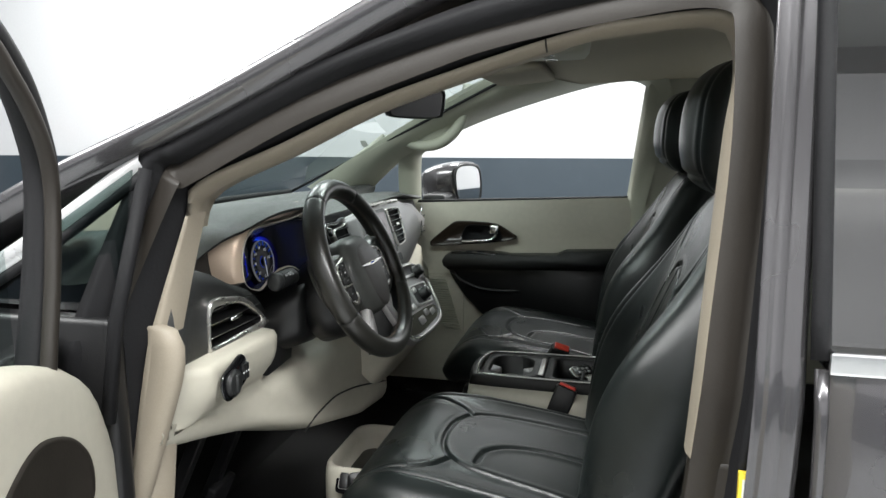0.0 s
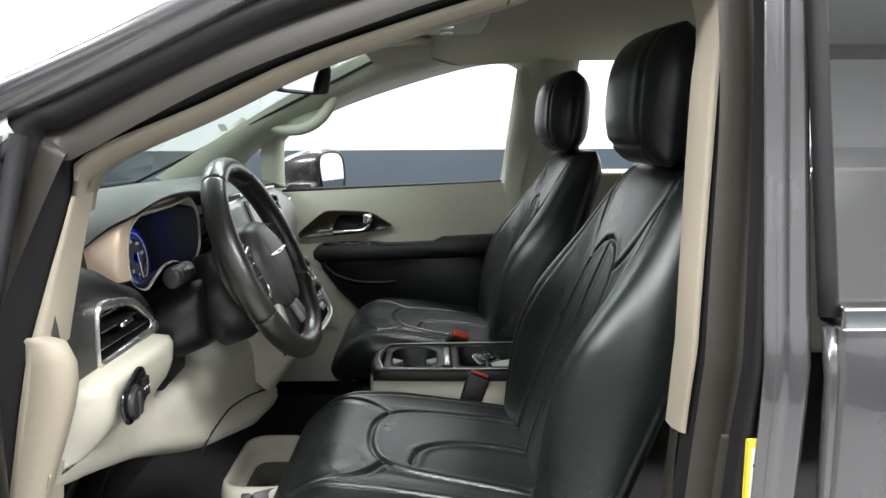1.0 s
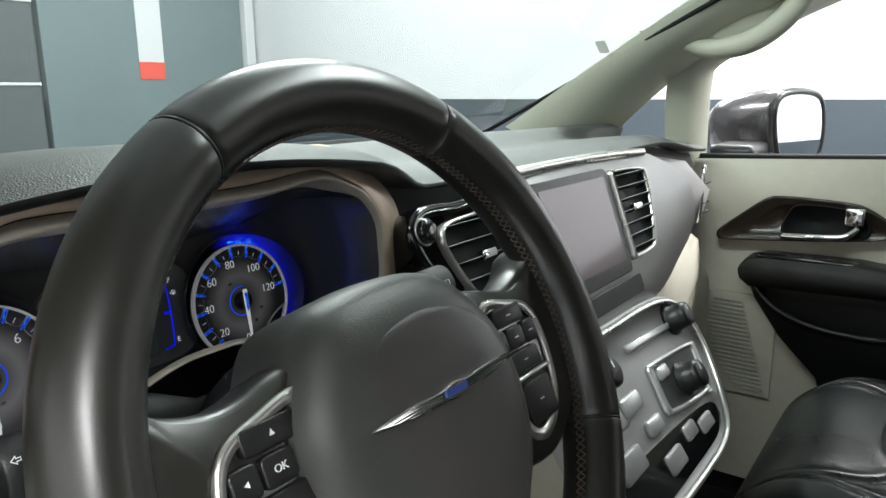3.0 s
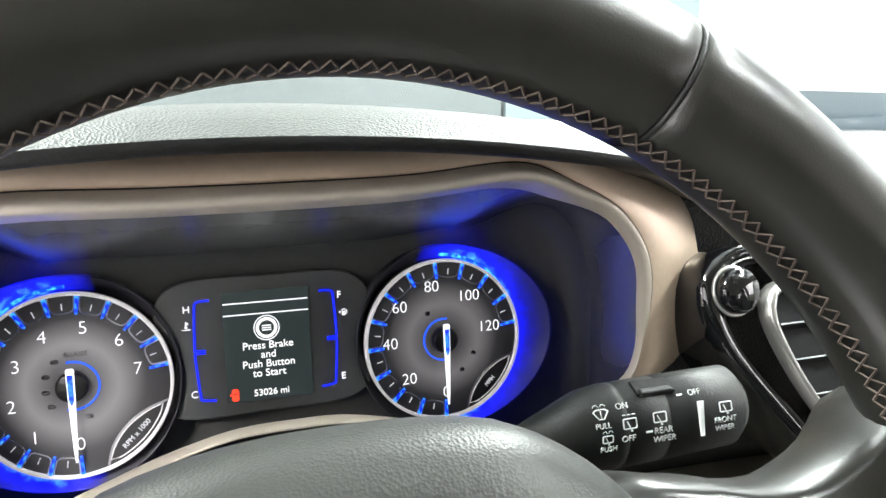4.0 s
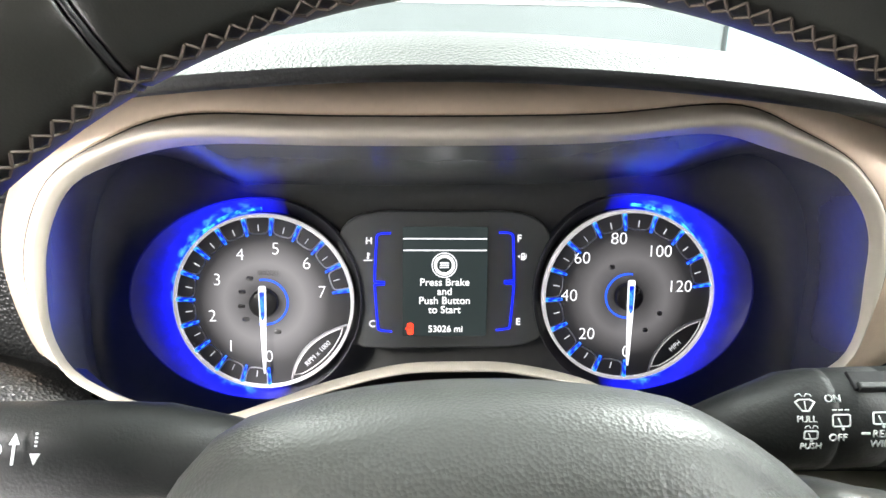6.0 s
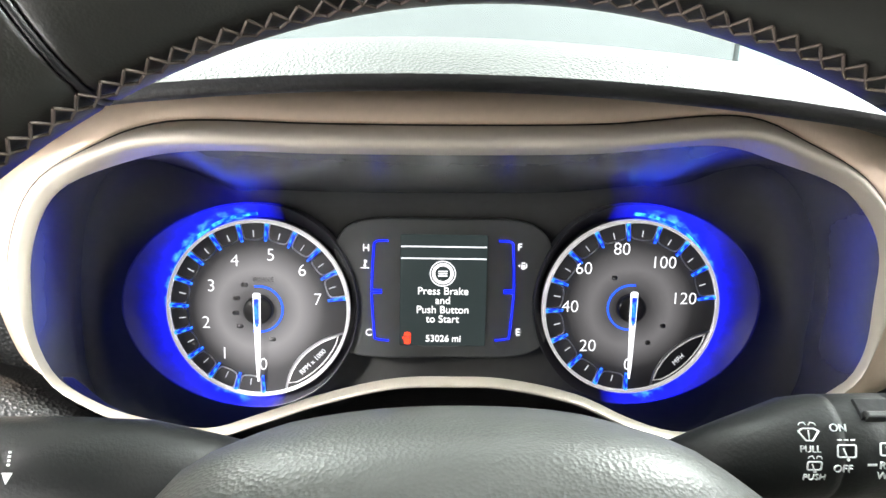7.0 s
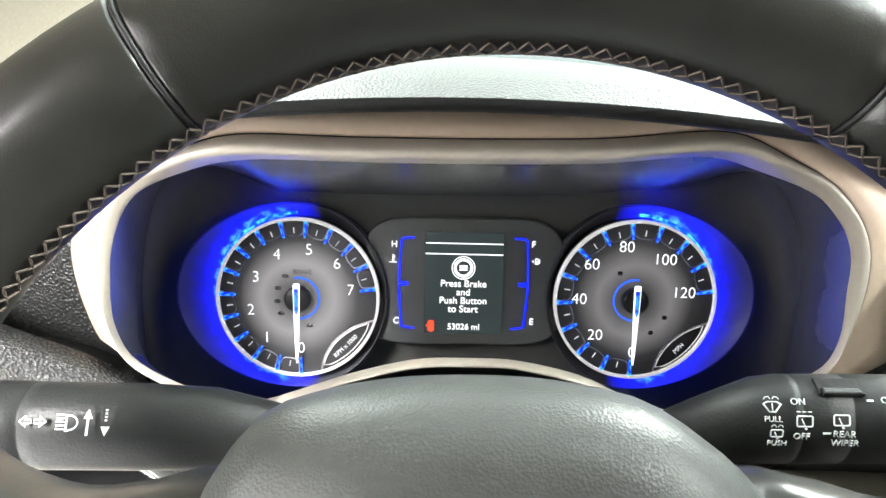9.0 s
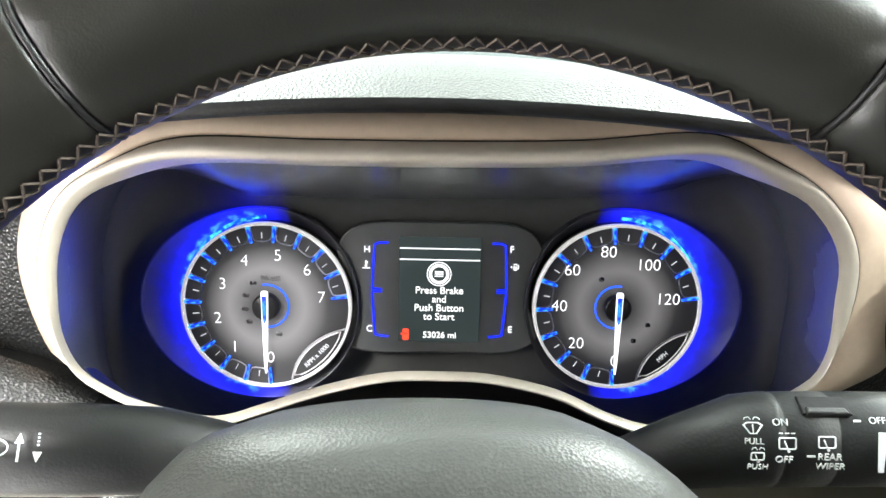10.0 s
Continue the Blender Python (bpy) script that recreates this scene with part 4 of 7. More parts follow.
def light_plate(name, side):
    """Smoked plate, its edge light painted as emission: the glow falls off from the dial's rim."""
    m = bpy.data.materials.new(name)
    m.use_nodes = True
    nt = m.node_tree
    b = nt.nodes["Principled BSDF"]
    b.inputs["Base Color"].default_value = (0.055, 0.055, 0.065, 1)
    b.inputs["Roughness"].default_value = 0.35
    tc = nt.nodes.new("ShaderNodeTexCoord")
    ln = nt.nodes.new("ShaderNodeVectorMath")
    ln.operation = "LENGTH"
    nt.links.new(tc.outputs["Object"], ln.inputs[0])
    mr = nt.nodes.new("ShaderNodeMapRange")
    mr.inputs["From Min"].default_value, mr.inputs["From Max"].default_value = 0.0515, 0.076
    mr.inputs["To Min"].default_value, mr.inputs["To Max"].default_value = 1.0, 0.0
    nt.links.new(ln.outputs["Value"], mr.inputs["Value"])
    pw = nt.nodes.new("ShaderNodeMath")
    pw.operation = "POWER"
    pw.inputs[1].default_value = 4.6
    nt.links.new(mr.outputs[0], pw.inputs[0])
    sx = nt.nodes.new("ShaderNodeSeparateXYZ")
    nt.links.new(tc.outputs["Object"], sx.inputs[0])
    mx = nt.nodes.new("ShaderNodeMapRange")
    mx.inputs["From Min"].default_value, mx.inputs["From Max"].default_value = -0.012 * side, 0.012 * side
    nt.links.new(sx.outputs["X"], mx.inputs["Value"])
    nz = nt.nodes.new("ShaderNodeTexNoise")
    nz.inputs["Scale"].default_value = 160
    nz.inputs["Detail"].default_value = 5
    nz.inputs["Roughness"].default_value = 0.7
    nt.links.new(tc.outputs["Object"], nz.inputs["Vector"])
    k1 = nt.nodes.new("ShaderNodeMath")
    k1.operation = "MULTIPLY"
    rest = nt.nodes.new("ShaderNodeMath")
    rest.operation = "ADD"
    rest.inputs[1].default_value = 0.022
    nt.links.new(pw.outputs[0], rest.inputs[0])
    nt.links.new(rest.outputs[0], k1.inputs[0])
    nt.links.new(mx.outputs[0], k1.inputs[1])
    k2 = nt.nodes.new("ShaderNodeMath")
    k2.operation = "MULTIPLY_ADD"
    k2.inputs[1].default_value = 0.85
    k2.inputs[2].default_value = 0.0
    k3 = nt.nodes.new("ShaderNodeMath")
    k3.operation = "MULTIPLY"
    nt.links.new(k1.outputs[0], k3.inputs[0])
    nt.links.new(nz.outputs["Fac"], k3.inputs[1])
    nt.links.new(k3.outputs[0], k2.inputs[0])
    core = nt.nodes.new("ShaderNodeMapRange")
    core.inputs["From Min"].default_value, core.inputs["From Max"].default_value = 0.36, 0.62
    nt.links.new(k2.outputs[0], core.inputs["Value"])
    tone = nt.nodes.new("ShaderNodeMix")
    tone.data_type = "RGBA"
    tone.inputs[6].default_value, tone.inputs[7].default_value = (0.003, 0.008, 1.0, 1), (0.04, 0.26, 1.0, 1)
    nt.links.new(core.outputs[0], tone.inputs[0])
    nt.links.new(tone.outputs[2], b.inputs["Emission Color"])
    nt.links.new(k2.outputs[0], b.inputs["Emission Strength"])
    return m


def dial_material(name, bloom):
    """Black dial with the milky bloom of its back light painted as a soft ring of emission."""
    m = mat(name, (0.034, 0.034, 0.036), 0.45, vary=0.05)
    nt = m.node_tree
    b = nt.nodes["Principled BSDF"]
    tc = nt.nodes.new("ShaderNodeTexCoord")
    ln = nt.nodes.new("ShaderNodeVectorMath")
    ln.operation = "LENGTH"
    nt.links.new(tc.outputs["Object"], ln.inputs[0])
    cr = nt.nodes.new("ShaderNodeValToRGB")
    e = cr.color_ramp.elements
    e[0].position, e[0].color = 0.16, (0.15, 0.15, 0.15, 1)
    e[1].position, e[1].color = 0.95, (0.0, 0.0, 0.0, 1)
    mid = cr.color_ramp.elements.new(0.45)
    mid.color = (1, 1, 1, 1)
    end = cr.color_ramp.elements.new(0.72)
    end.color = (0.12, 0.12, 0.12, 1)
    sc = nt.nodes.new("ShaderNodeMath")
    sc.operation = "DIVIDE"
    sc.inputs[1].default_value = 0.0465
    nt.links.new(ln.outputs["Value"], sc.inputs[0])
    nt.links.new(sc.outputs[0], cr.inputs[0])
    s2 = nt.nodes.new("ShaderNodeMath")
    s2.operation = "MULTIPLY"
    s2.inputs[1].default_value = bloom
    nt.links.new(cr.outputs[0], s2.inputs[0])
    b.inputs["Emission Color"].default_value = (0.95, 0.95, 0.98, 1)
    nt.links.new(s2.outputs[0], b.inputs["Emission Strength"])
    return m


M_DIALBLOOM = {-1: dial_material("rev_dial_painted_bloom", 0.060), 1: dial_material("speed_dial_painted_bloom", 0.034)}
GR = 0.0460


def gauge(name, gx, gy, side, numbers, step, a0, a1, badge, label):
    spots = numbers
    numbers = [q[0] for q in spots]
    rows = []
    for k, h in ((0.0, -0.0120), (0.5, -0.0085), (0.96, -0.0010), (1.0, 0.0), (1.012, -0.0012), (1.012, -0.010)):
        rows.append([((GR * 0.9 * (1 - k) + k * (0.0700 if side * math.cos(a) > 0 else 0.0500)) * math.cos(a), (GR * 0.9 * (1 - k) + k * 0.0540) * math.sin(a), h) for a in np.linspace(0, 2 * math.pi, 96, endpoint=False)])
    pl = part("light_plate", loft(rows, closed=True), light_plate(name + "_glow", side), cluster, "smoked dished plate with a blue glow painted round the dial")
    pl.matrix_local = Matrix.Translation((gx, gy, 0.0))
    g = part(name, prism([(GR * math.cos(a), GR * math.sin(a)) for a in np.linspace(0, 2 * math.pi, 72, endpoint=False)], 0.012, 0.0005, m=Matrix.Translation((0, 0, -0.010))), M_DIALBLOOM[side], cluster, label, smooth=False)
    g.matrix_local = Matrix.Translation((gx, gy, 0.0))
    top = 0.0021
    part("dial_rim", ring(arc(GR + 0.0003, 0, 360, 96), arc(GR - 0.0013, 0, 360, 96), 0.0040), M_RIM, g)
    b0, b1 = (92, 268) if side < 0 else (-88, 88)
    part("light_ring", ring(arc(GR + 0.0030, b0, b1, 48) + arc(GR + 0.0029, b1, b0, 48), arc(GR + 0.0012, b0, b1, 48) + arc(GR + 0.0013, b1, b0, 48), 0.001, m=Matrix.Translation((0, 0, -0.008))), G_GUIDE, g, "bright blue light guide")
    n = (len(numbers) - 1) * step
    for i in range(n + 1):
        a = radians(a0 + (a1 - a0) * i / n)
        at = Matrix.Rotation(a, 4, "Z")
        part("tick", prism([(GR - 0.0105, -0.00055), (GR - 0.0012, -0.0008), (GR - 0.0012, 0.0008), (GR - 0.0105, 0.00055)], 0.0018, 0.0004), G_TICK, g, smooth=False).matrix_local = at @ Matrix.Translation((0, 0, top))
        if i < n:
            h = radians((a1 - a0) / n)
            mid = Matrix.Rotation(a + h / 2, 4, "Z")
            part("minor_tick", box(GR - 0.0085, GR - 0.0052, -0.00022, 0.00022, top, top + 0.0006), G_PRINT, g, smooth=False).matrix_local = mid
            d = abs(h) * 0.5 * GR - 0.0016
            u = spline([(GR - 0.0015, -d), (GR - 0.0075, -d * 0.86), (GR - 0.0098, -d * 0.55), (GR - 0.0098, d * 0.55), (GR - 0.0075, d * 0.86), (GR - 0.0015, d)], 3)
            part("scallop", tube([(q[0], q[1], top + 0.0002) for q in u], 0.00040, 6), M_SCALLOP, g).matrix_local = mid
    for tx, nx, ny in spots:
        writing(tx, 0.0091, Matrix.Translation((nx / 1000, ny / 1000, top)), G_WHITE, g, "numeral", thin=-0.00017)
    bd = [(0.29 * GR, -0.91 * GR), (0.34 * GR, -0.72 * GR), (0.475 * GR, -0.515 * GR), (0.69 * GR, -0.355 * GR), (0.93 * GR, -0.265 * GR)]
    pts = resample(spline(bd, 5), 24)
    ar = arc(GR - 0.0030, -20, -68, 24)
    inner = [tuple(q * 1.03) for q in pts[2:-2]]
    lens = inner + ar[2:-2]
    part("badge", prism(lens, 0.0010, m=Matrix.Translation((0, 0, top))), M_BADGE, g, "small name badge", smooth=False)
    part("badge_edge", tube([(q[0], q[1], top + 0.0010) for q in lens], 0.00034, 6, True), M_RIM, g)
    part("badge_edge", tube([(q[0], q[1], top + 0.0008) for q in pts], 0.0006, 6), M_SCALLOP, g)
    writing(badge, 0.0036, Matrix.Translation((0.590 * GR, -0.600 * GR, top + 0.0013)) @ Matrix.Rotation(radians(45), 4, "Z"), G_PRINT, g, "lettering")
    hub = part("needle_hub", tube([(0, 0, top), (0, 0, top + 0.004), (0, 0, top + 0.0045)], [0.0075, 0.0072, 0.006], 28), M_BLACK, g)
    h0, h1 = (-105, 100) if side < 0 else (80, 285)
    part("hub_light", ring(arc(0.0124, h0, h1, 32) + arc(0.0123, h1, h0, 32), arc(0.0115, h0, h1, 32) + arc(0.0116, h1, h0, 32), 0.0006, m=Matrix.Translation((0, 0, top))), G_HUB, g)
    nd = part("needle", prism([(-0.0019, 0.0090), (-0.0012, 0.0097), (0.0012, 0.0097), (0.0019, 0.0090), (0.0017, -0.004), (0.0009, -0.030), (0.0004, -0.0368), (-0.0004, -0.0368), (-0.0009, -0.030), (-0.0017, -0.004)], 0.0012, 0.0003, m=Matrix.Translation((0, 0, top + 0.005))), G_WHITE, g, "white needle resting at zero", smooth=False)
    part("needle_core", prism([(-0.0013, 0.0068), (0.0013, 0.0068), (0.0011, -0.006), (0.0, -0.0085), (-0.0011, -0.006)], 0.0004, m=Matrix.Translation((0, 0, top + 0.0062))), G_TICK, g, "blue needle core", smooth=False)
    return g


tach = gauge("tachometer", -0.0962, -0.0050, -1, [("0", 1.5, -29.7), ("1", -18.2, -23.9), ("2", -27.1, -7.6), ("3", -23.9, 11.7), ("4", -11.7, 24.9), ("5", 6.4, 28.0), ("6", 22.1, 20.3), ("7", 29.8, 5.1)], 2, -88, -352, "RPM x 1000", "round tachometer lit white and blue")
speedo = gauge("speedometer", 0.0957, -0.0020, 1, [("0", 0.6, -31.2), ("20", -21.3, -21.1), ("40", -31.6, 0.0), ("60", -25.5, 20.3), ("80", -6.3, 30.7), ("100", 15.9, 23.9), ("120", 28.0, 4.9)], 2, -90, -352, "MPH", "round speedometer lit white and blue")
for px, py, tx in ((477, 488, "BRAKE"),):
    writing(tx, 0.0036, Matrix.Translation((cpt(px, py)[0] + 0.0958, cpt(px, py)[1] + 0.0045, 0.0022)), M_GHOST, tach, "unlit_telltale")
for px, py in ((445, 497), (431, 521), (429, 547), (436, 571), (491, 594)):
    part("unlit_telltale", prism([(cpt(px, py)[0] + 0.0958 + q[0], cpt(px, py)[1] + 0.0045 + q[1]) for q in rounded(-0.0018, 0.0018, -0.0011, 0.0011, 0.0008, 2)], 0.0003, m=Matrix.Translation((0, 0, 0.0021))), M_GHOST, tach)
for px, py in ((1083, 480), (1175, 566), (1150, 597)):
    part("unlit_telltale", prism([(cpt(px, py)[0] - 0.0945 + q[0], cpt(px, py)[1] + 0.0025 + q[1]) for q in rounded(-0.0014, 0.0014, -0.0012, 0.0012, 0.0008, 2)], 0.0003, m=Matrix.Translation((0, 0, 0.0021))), M_GHOST, speedo)

# middle display
mid_o = spline([cpt(595, 440)[:2], cpt(640, 388)[:2], cpt(786, 382)[:2], cpt(930, 386)[:2], cpt(980, 436)[:2], cpt(950, 520)[:2], cpt(978, 590)[:2], cpt(930, 630)[:2], cpt(786, 634)[:2], cpt(640, 632)[:2], cpt(598, 595)[:2], cpt(628, 520)[:2]], 5, True)
info = part("information_display", prism([tuple(q) for q in mid_o], 0.006, 0.001, m=Matrix.Translation((0, 0, -0.010))), M_DISPLATE, cluster, "grey display panel with white text", smooth=False)
scr = rounded(cpt(711, 0)[0], cpt(864, 0)[0], cpt(0, 610)[1], cpt(0, 409)[1], 0.0008, 2)
part("screen", prism(scr, 0.0012, m=Matrix.Translation((0, 0, -0.004))), G_SCREEN, info, "dim teal-black screen", smooth=False)
TOPZ = -0.0026
for py in (430, 451):
    part("screen_line", box(cpt(712, 0)[0], cpt(862, 0)[0], cpt(0, py)[1] - 0.0003, cpt(0, py)[1] + 0.0003, TOPZ, TOPZ + 0.0003), G_WHITE, info, smooth=False)
for py, tx in ((510, "Press Brake"), (527, "and"), (544, "Push Button"), (561, "to Start")):
    writing(tx, 0.0056, Matrix.Translation(cpt(787, py, TOPZ)), G_TEXT, info, "lettering")
writing("53026 mi", 0.0050, Matrix.Translation(cpt(789, 597, TOPZ)), G_TEXT, info, "lettering")
bx, by, _ = cpt(786, 478)
part("start_button_icon", ring(arc(0.0068, 0, 360, 40, bx, by), arc(0.0063, 0, 360, 40, bx, by), 0.0003, m=Matrix.Translation((0, 0, TOPZ))), G_WHITE, info)
part("start_button_icon", ring(arc(0.0056, 0, 360, 40, bx, by), arc(0.0040, 0, 360, 40, bx, by), 0.0003, m=Matrix.Translation((0, 0, TOPZ))), G_TEXT, info)
for dy in (-0.0012, 0, 0.0012):
    part("icon_bar", box(bx - 0.0024, bx + 0.0024, by + dy - 0.0003, by + dy + 0.0003, TOPZ, TOPZ + 0.0003), G_WHITE, info, smooth=False)
ix, iy, _ = cpt(725, 596)
part("door_ajar_icon", prism([(ix + q[0], iy + q[1]) for q in rounded(-0.0017, 0.0017, -0.0032, 0.0032, 0.0011, 3)], 0.0004, m=Matrix.Translation((0, 0, TOPZ))), G_RED, info, "red door-ajar symbol", smooth=False)
part("door_ajar_icon", box(ix - 0.0027, ix - 0.0015, iy - 0.0002, iy + 0.0006, TOPZ, TOPZ + 0.0004), G_RED, info, smooth=False)
part("icon_window", box(ix - 0.0011, ix + 0.0011, iy + 0.0004, iy + 0.0011, TOPZ + 0.0004, TOPZ + 0.0006), M_FACE, info, smooth=False)
for sgn, letters in ((-1, "HC"), (1, "FE")):
    def bpt(px, py):
        x, y, _ = cpt(787 + sgn * (787 - px), py - (2 if sgn > 0 else 0))
        return (x, y, -0.0035)
    part("gauge_bracket", tube(spline([bpt(690, 421), bpt(668, 423), bpt(664, 440), bpt(661, 505), bpt(663, 509), bpt(679, 510)], 4), 0.00055, 6), G_BLUE, info, "blue gauge bracket")
    part("gauge_bracket", tube(spline([bpt(679, 514), bpt(663, 515), bpt(661, 520), bpt(666, 590), bpt(670, 599), bpt(692, 602)], 4), 0.00055, 6), G_BLUE, info)
    xx = 651 if sgn < 0 else 921
    writing(letters[0], 0.0052, Matrix.Translation(cpt(xx, 435 if sgn < 0 else 430, -0.0038)), G_WHITE, info, "lettering")
    writing(letters[1], 0.0052, Matrix.Translation(cpt(656 if sgn < 0 else 923, 588 if sgn < 0 else 585, -0.0038)), G_WHITE, info, "lettering")
    ex, ey, _ = cpt(649 if sgn < 0 else 929, 463)
    if sgn < 0:
        part("gauge_icon", box(ex - 0.0003, ex + 0.0003, ey - 0.0008, ey + 0.0022, -0.0039, -0.0036), G_WHITE, info, smooth=False)
        part("gauge_icon", prism([(ex + q[0], ey - 0.0008 + q[1]) for q in arc(0.0007, 0, 345, 12)], 0.0003, m=Matrix.Translation((0, 0, -0.0039))), G_WHITE, info, smooth=False)
        for k in (0.0006, 0.0014):
            part("gauge_icon", box(ex + 0.0003, ex + 0.0012, ey + k, ey + k + 0.0003, -0.0039, -0.0036), G_WHITE, info, smooth=False)
        part("gauge_icon", box(ex - 0.0022, ex + 0.0022, ey - 0.0023, ey - 0.0019, -0.0039, -0.0036), G_WHITE, info, smooth=False)
    else:
        part("gauge_icon", prism([(ex + q[0], ey + q[1]) for q in rounded(-0.0011, 0.0008, -0.0018, 0.0018, 0.0004, 2)], 0.0003, m=Matrix.Translation((0, 0, -0.0039))), G_WHITE, info, smooth=False)
        part("icon_window", box(ex - 0.0008, ex + 0.0005, ey + 0.0004, ey + 0.0013, -0.0036, -0.0034), M_DISPLATE, info, smooth=False)
        part("gauge_icon", tube([(ex + 0.0008, ey - 0.0010, -0.0037), (ex + 0.0015, ey - 0.0010, -0.0037), (ex + 0.0015, ey + 0.0012, -0.0037)], 0.00022, 5), G_WHITE, info)
        part("gauge_icon", prism([(ex - 0.0019, ey - 0.0007), (ex - 0.0019, ey + 0.0007), (ex - 0.0030, ey)], 0.0003, m=Matrix.Translation((0, 0, -0.0039))), G_WHITE, info, smooth=False)
# ---- steering wheel ----
WM = pose(-0.396, 0.583, 1.1415, 90 - 23.6, 0, 0)
wheel = thing("steering_wheel", "black leather steering wheel with silver spoke trim", "steering wheel", WM)
RR, RT = 0.1615, 0.0192


def rim_point(a, b, k=1.0):
    """Angle a round the wheel, b round the tube: 0 outward, 90 to the driver."""
    r = RR + RT * k * math.cos(b) * 0.95
    return (r * math.cos(a), r * math.sin(a), RT * k * math.sin(b) * (1.0 if math.sin(b) > 0 else 1.08))


SEAMS = [radians(q) for q in (122, 60, 205, 335)]
rows = []
angs = sorted(list(np.linspace(0, 2 * math.pi, 144, endpoint=False)) + [s + d for s in SEAMS for d in (-0.012, -0.006, 0, 0.006, 0.012)])
for a in angs:
    d = min(abs(a - s) for s in SEAMS)
    k = 1 - 0.09 * math.exp(-(d / 0.006) ** 2)
    rows.append([rim_point(a, b, k) for b in np.linspace(0, 2 * math.pi, 26, endpoint=False)])
rows.append(rows[0])
part("rim", loft(rows, closed=True), M_WHEEL, wheel, "black leather rim")
for s in SEAMS:
    part("rim_seam", tube([rim_point(s, b, 0.955) for b in np.linspace(0, 2 * math.pi, 26, endpoint=False)], 0.0009, 6, True), M_BLACK, wheel, "rolled leather seam")
# cross stitching along the inner edge
sv, sf = [], []
NS = 200
for i in range(NS):
    a, da = 2 * math.pi * i / NS, 2 * math.pi / NS
    for b0, b1 in ((171, 188), (188, 171)):
        p0 = Vector(rim_point(a, radians(b0 - 4), 1.03))
        p1 = Vector(rim_point(a + da, radians(b1 - 4), 1.03))
        tdir = (p1 - p0).normalized()
        side_v = tdir.cross(Vector((p0.x, p0.y, 0)).normalized())
        out = side_v.cross(tdir).normalized() * 0.00038
        side_v = side_v.normalized() * 0.00038
        base = len(sv)
        for p in (p0, (p0 + p1) / 2 - Vector((p0.x, p0.y, 0)).normalized() * 0.0006, p1):
            sv += [tuple(p + side_v), tuple(p + out), tuple(p - side_v), tuple(p - out)]
        for r in (0, 4):
            for j in range(4):
                sf.append((base + r + j, base + r + (j + 1) % 4, base + r + 4 + (j + 1) % 4, base + r + 4 + j))
st = part("stitching", (sv, sf), M_STITCH, wheel, "brown cross stitching on the inner rim")
st["kind"] = "stuff"

hub = resample(spline([(-0.085, 0.012), (-0.074, 0.037), (-0.060, 0.0565), (-0.035, 0.0635), (-0.004, 0.0652), (0.022, 0.0632), (0.038, 0.0572), (0.056, 0.042), (0.072, 0.016), (0.076, -0.02), (0.066, -0.055), (0.04, -0.082), (0, -0.092), (-0.04, -0.082), (-0.068, -0.055), (-0.082, -0.02)], 6, True), 72, True)


def hub_row(k, z, ky=None):
    return [(q[0] * k, (q[1] + 0.01) * (ky or k) - 0.01, z) for q in hub]


part("airbag_pad", loft([hub_row(0.97, -0.045), hub_row(1.0, -0.012), hub_row(0.99, -0.002), hub_row(0.955, 0.0065), hub_row(0.89, 0.0125), hub_row(0.78, 0.0165), hub_row(0.6, 0.019), hub_row(0.3, 0.0205), hub_row(0.02, 0.021)], closed=True), M_HUB, wheel, "dark grey airbag pad")
centre = resample(spline([(-0.046, 0.015), (-0.036, 0.039), (-0.005, 0.047), (0.026, 0.0425), (0.047, 0.028), (0.055, 0.005), (0.050, -0.030), (0.033, -0.060), (0.008, -0.072), (-0.018, -0.060), (-0.038, -0.028)], 6, True), 64, True)
cen_c = centre.mean(0)
part("pad_centre", loft([[(cen_c[0] + (q[0] - cen_c[0]) * k, cen_c[1] - 0.007 + (q[1] - cen_c[1]) * k, z) for q in centre] for k, z in ((1.10, 0.0140), (1.07, 0.0166), (1.03, 0.0182), (0.97, 0.0193), (0.6, 0.0210), (0.02, 0.0218))], closed=True), M_HUBPANEL, wheel, "raised centre of the airbag pad")
wing = [(-0.060, 0.0035), (-0.030, 0.0058), (-0.012, 0.0045), (0, 0.0068), (0.012, 0.0045), (0.030, 0.0058), (0.060, 0.0035), (0.034, -0.0035), (0.010, -0.0052), (0, -0.0065), (-0.010, -0.0052), (-0.034, -0.0035)]
em = part("emblem", prism([(q[0], q[1] * 0.62) for q in spline(wing, 4, True)], 0.004, 0.0010, m=Matrix.Translation((0, 0.001, 0.0200))), M_CHROME, wheel, "chrome winged emblem", smooth=False)
for s in (-1, 1):
    for k in (0.0008, -0.0008):
        part("emblem_groove", tube([(0.012 * s, 0.001 + k, 0.0241), (0.046 * s, 0.0012 + k * 0.7, 0.0239)], 0.00035, 5), M_BLACK, em)
part("emblem_centre", prism(rounded(-0.0085, 0.0085, -0.0014, 0.0022, 0.001, 3), 0.001, m=Matrix.Translation((0, 0.001, 0.0238))), M_BLUEENAMEL, em, "blue enamel centre", smooth=False)
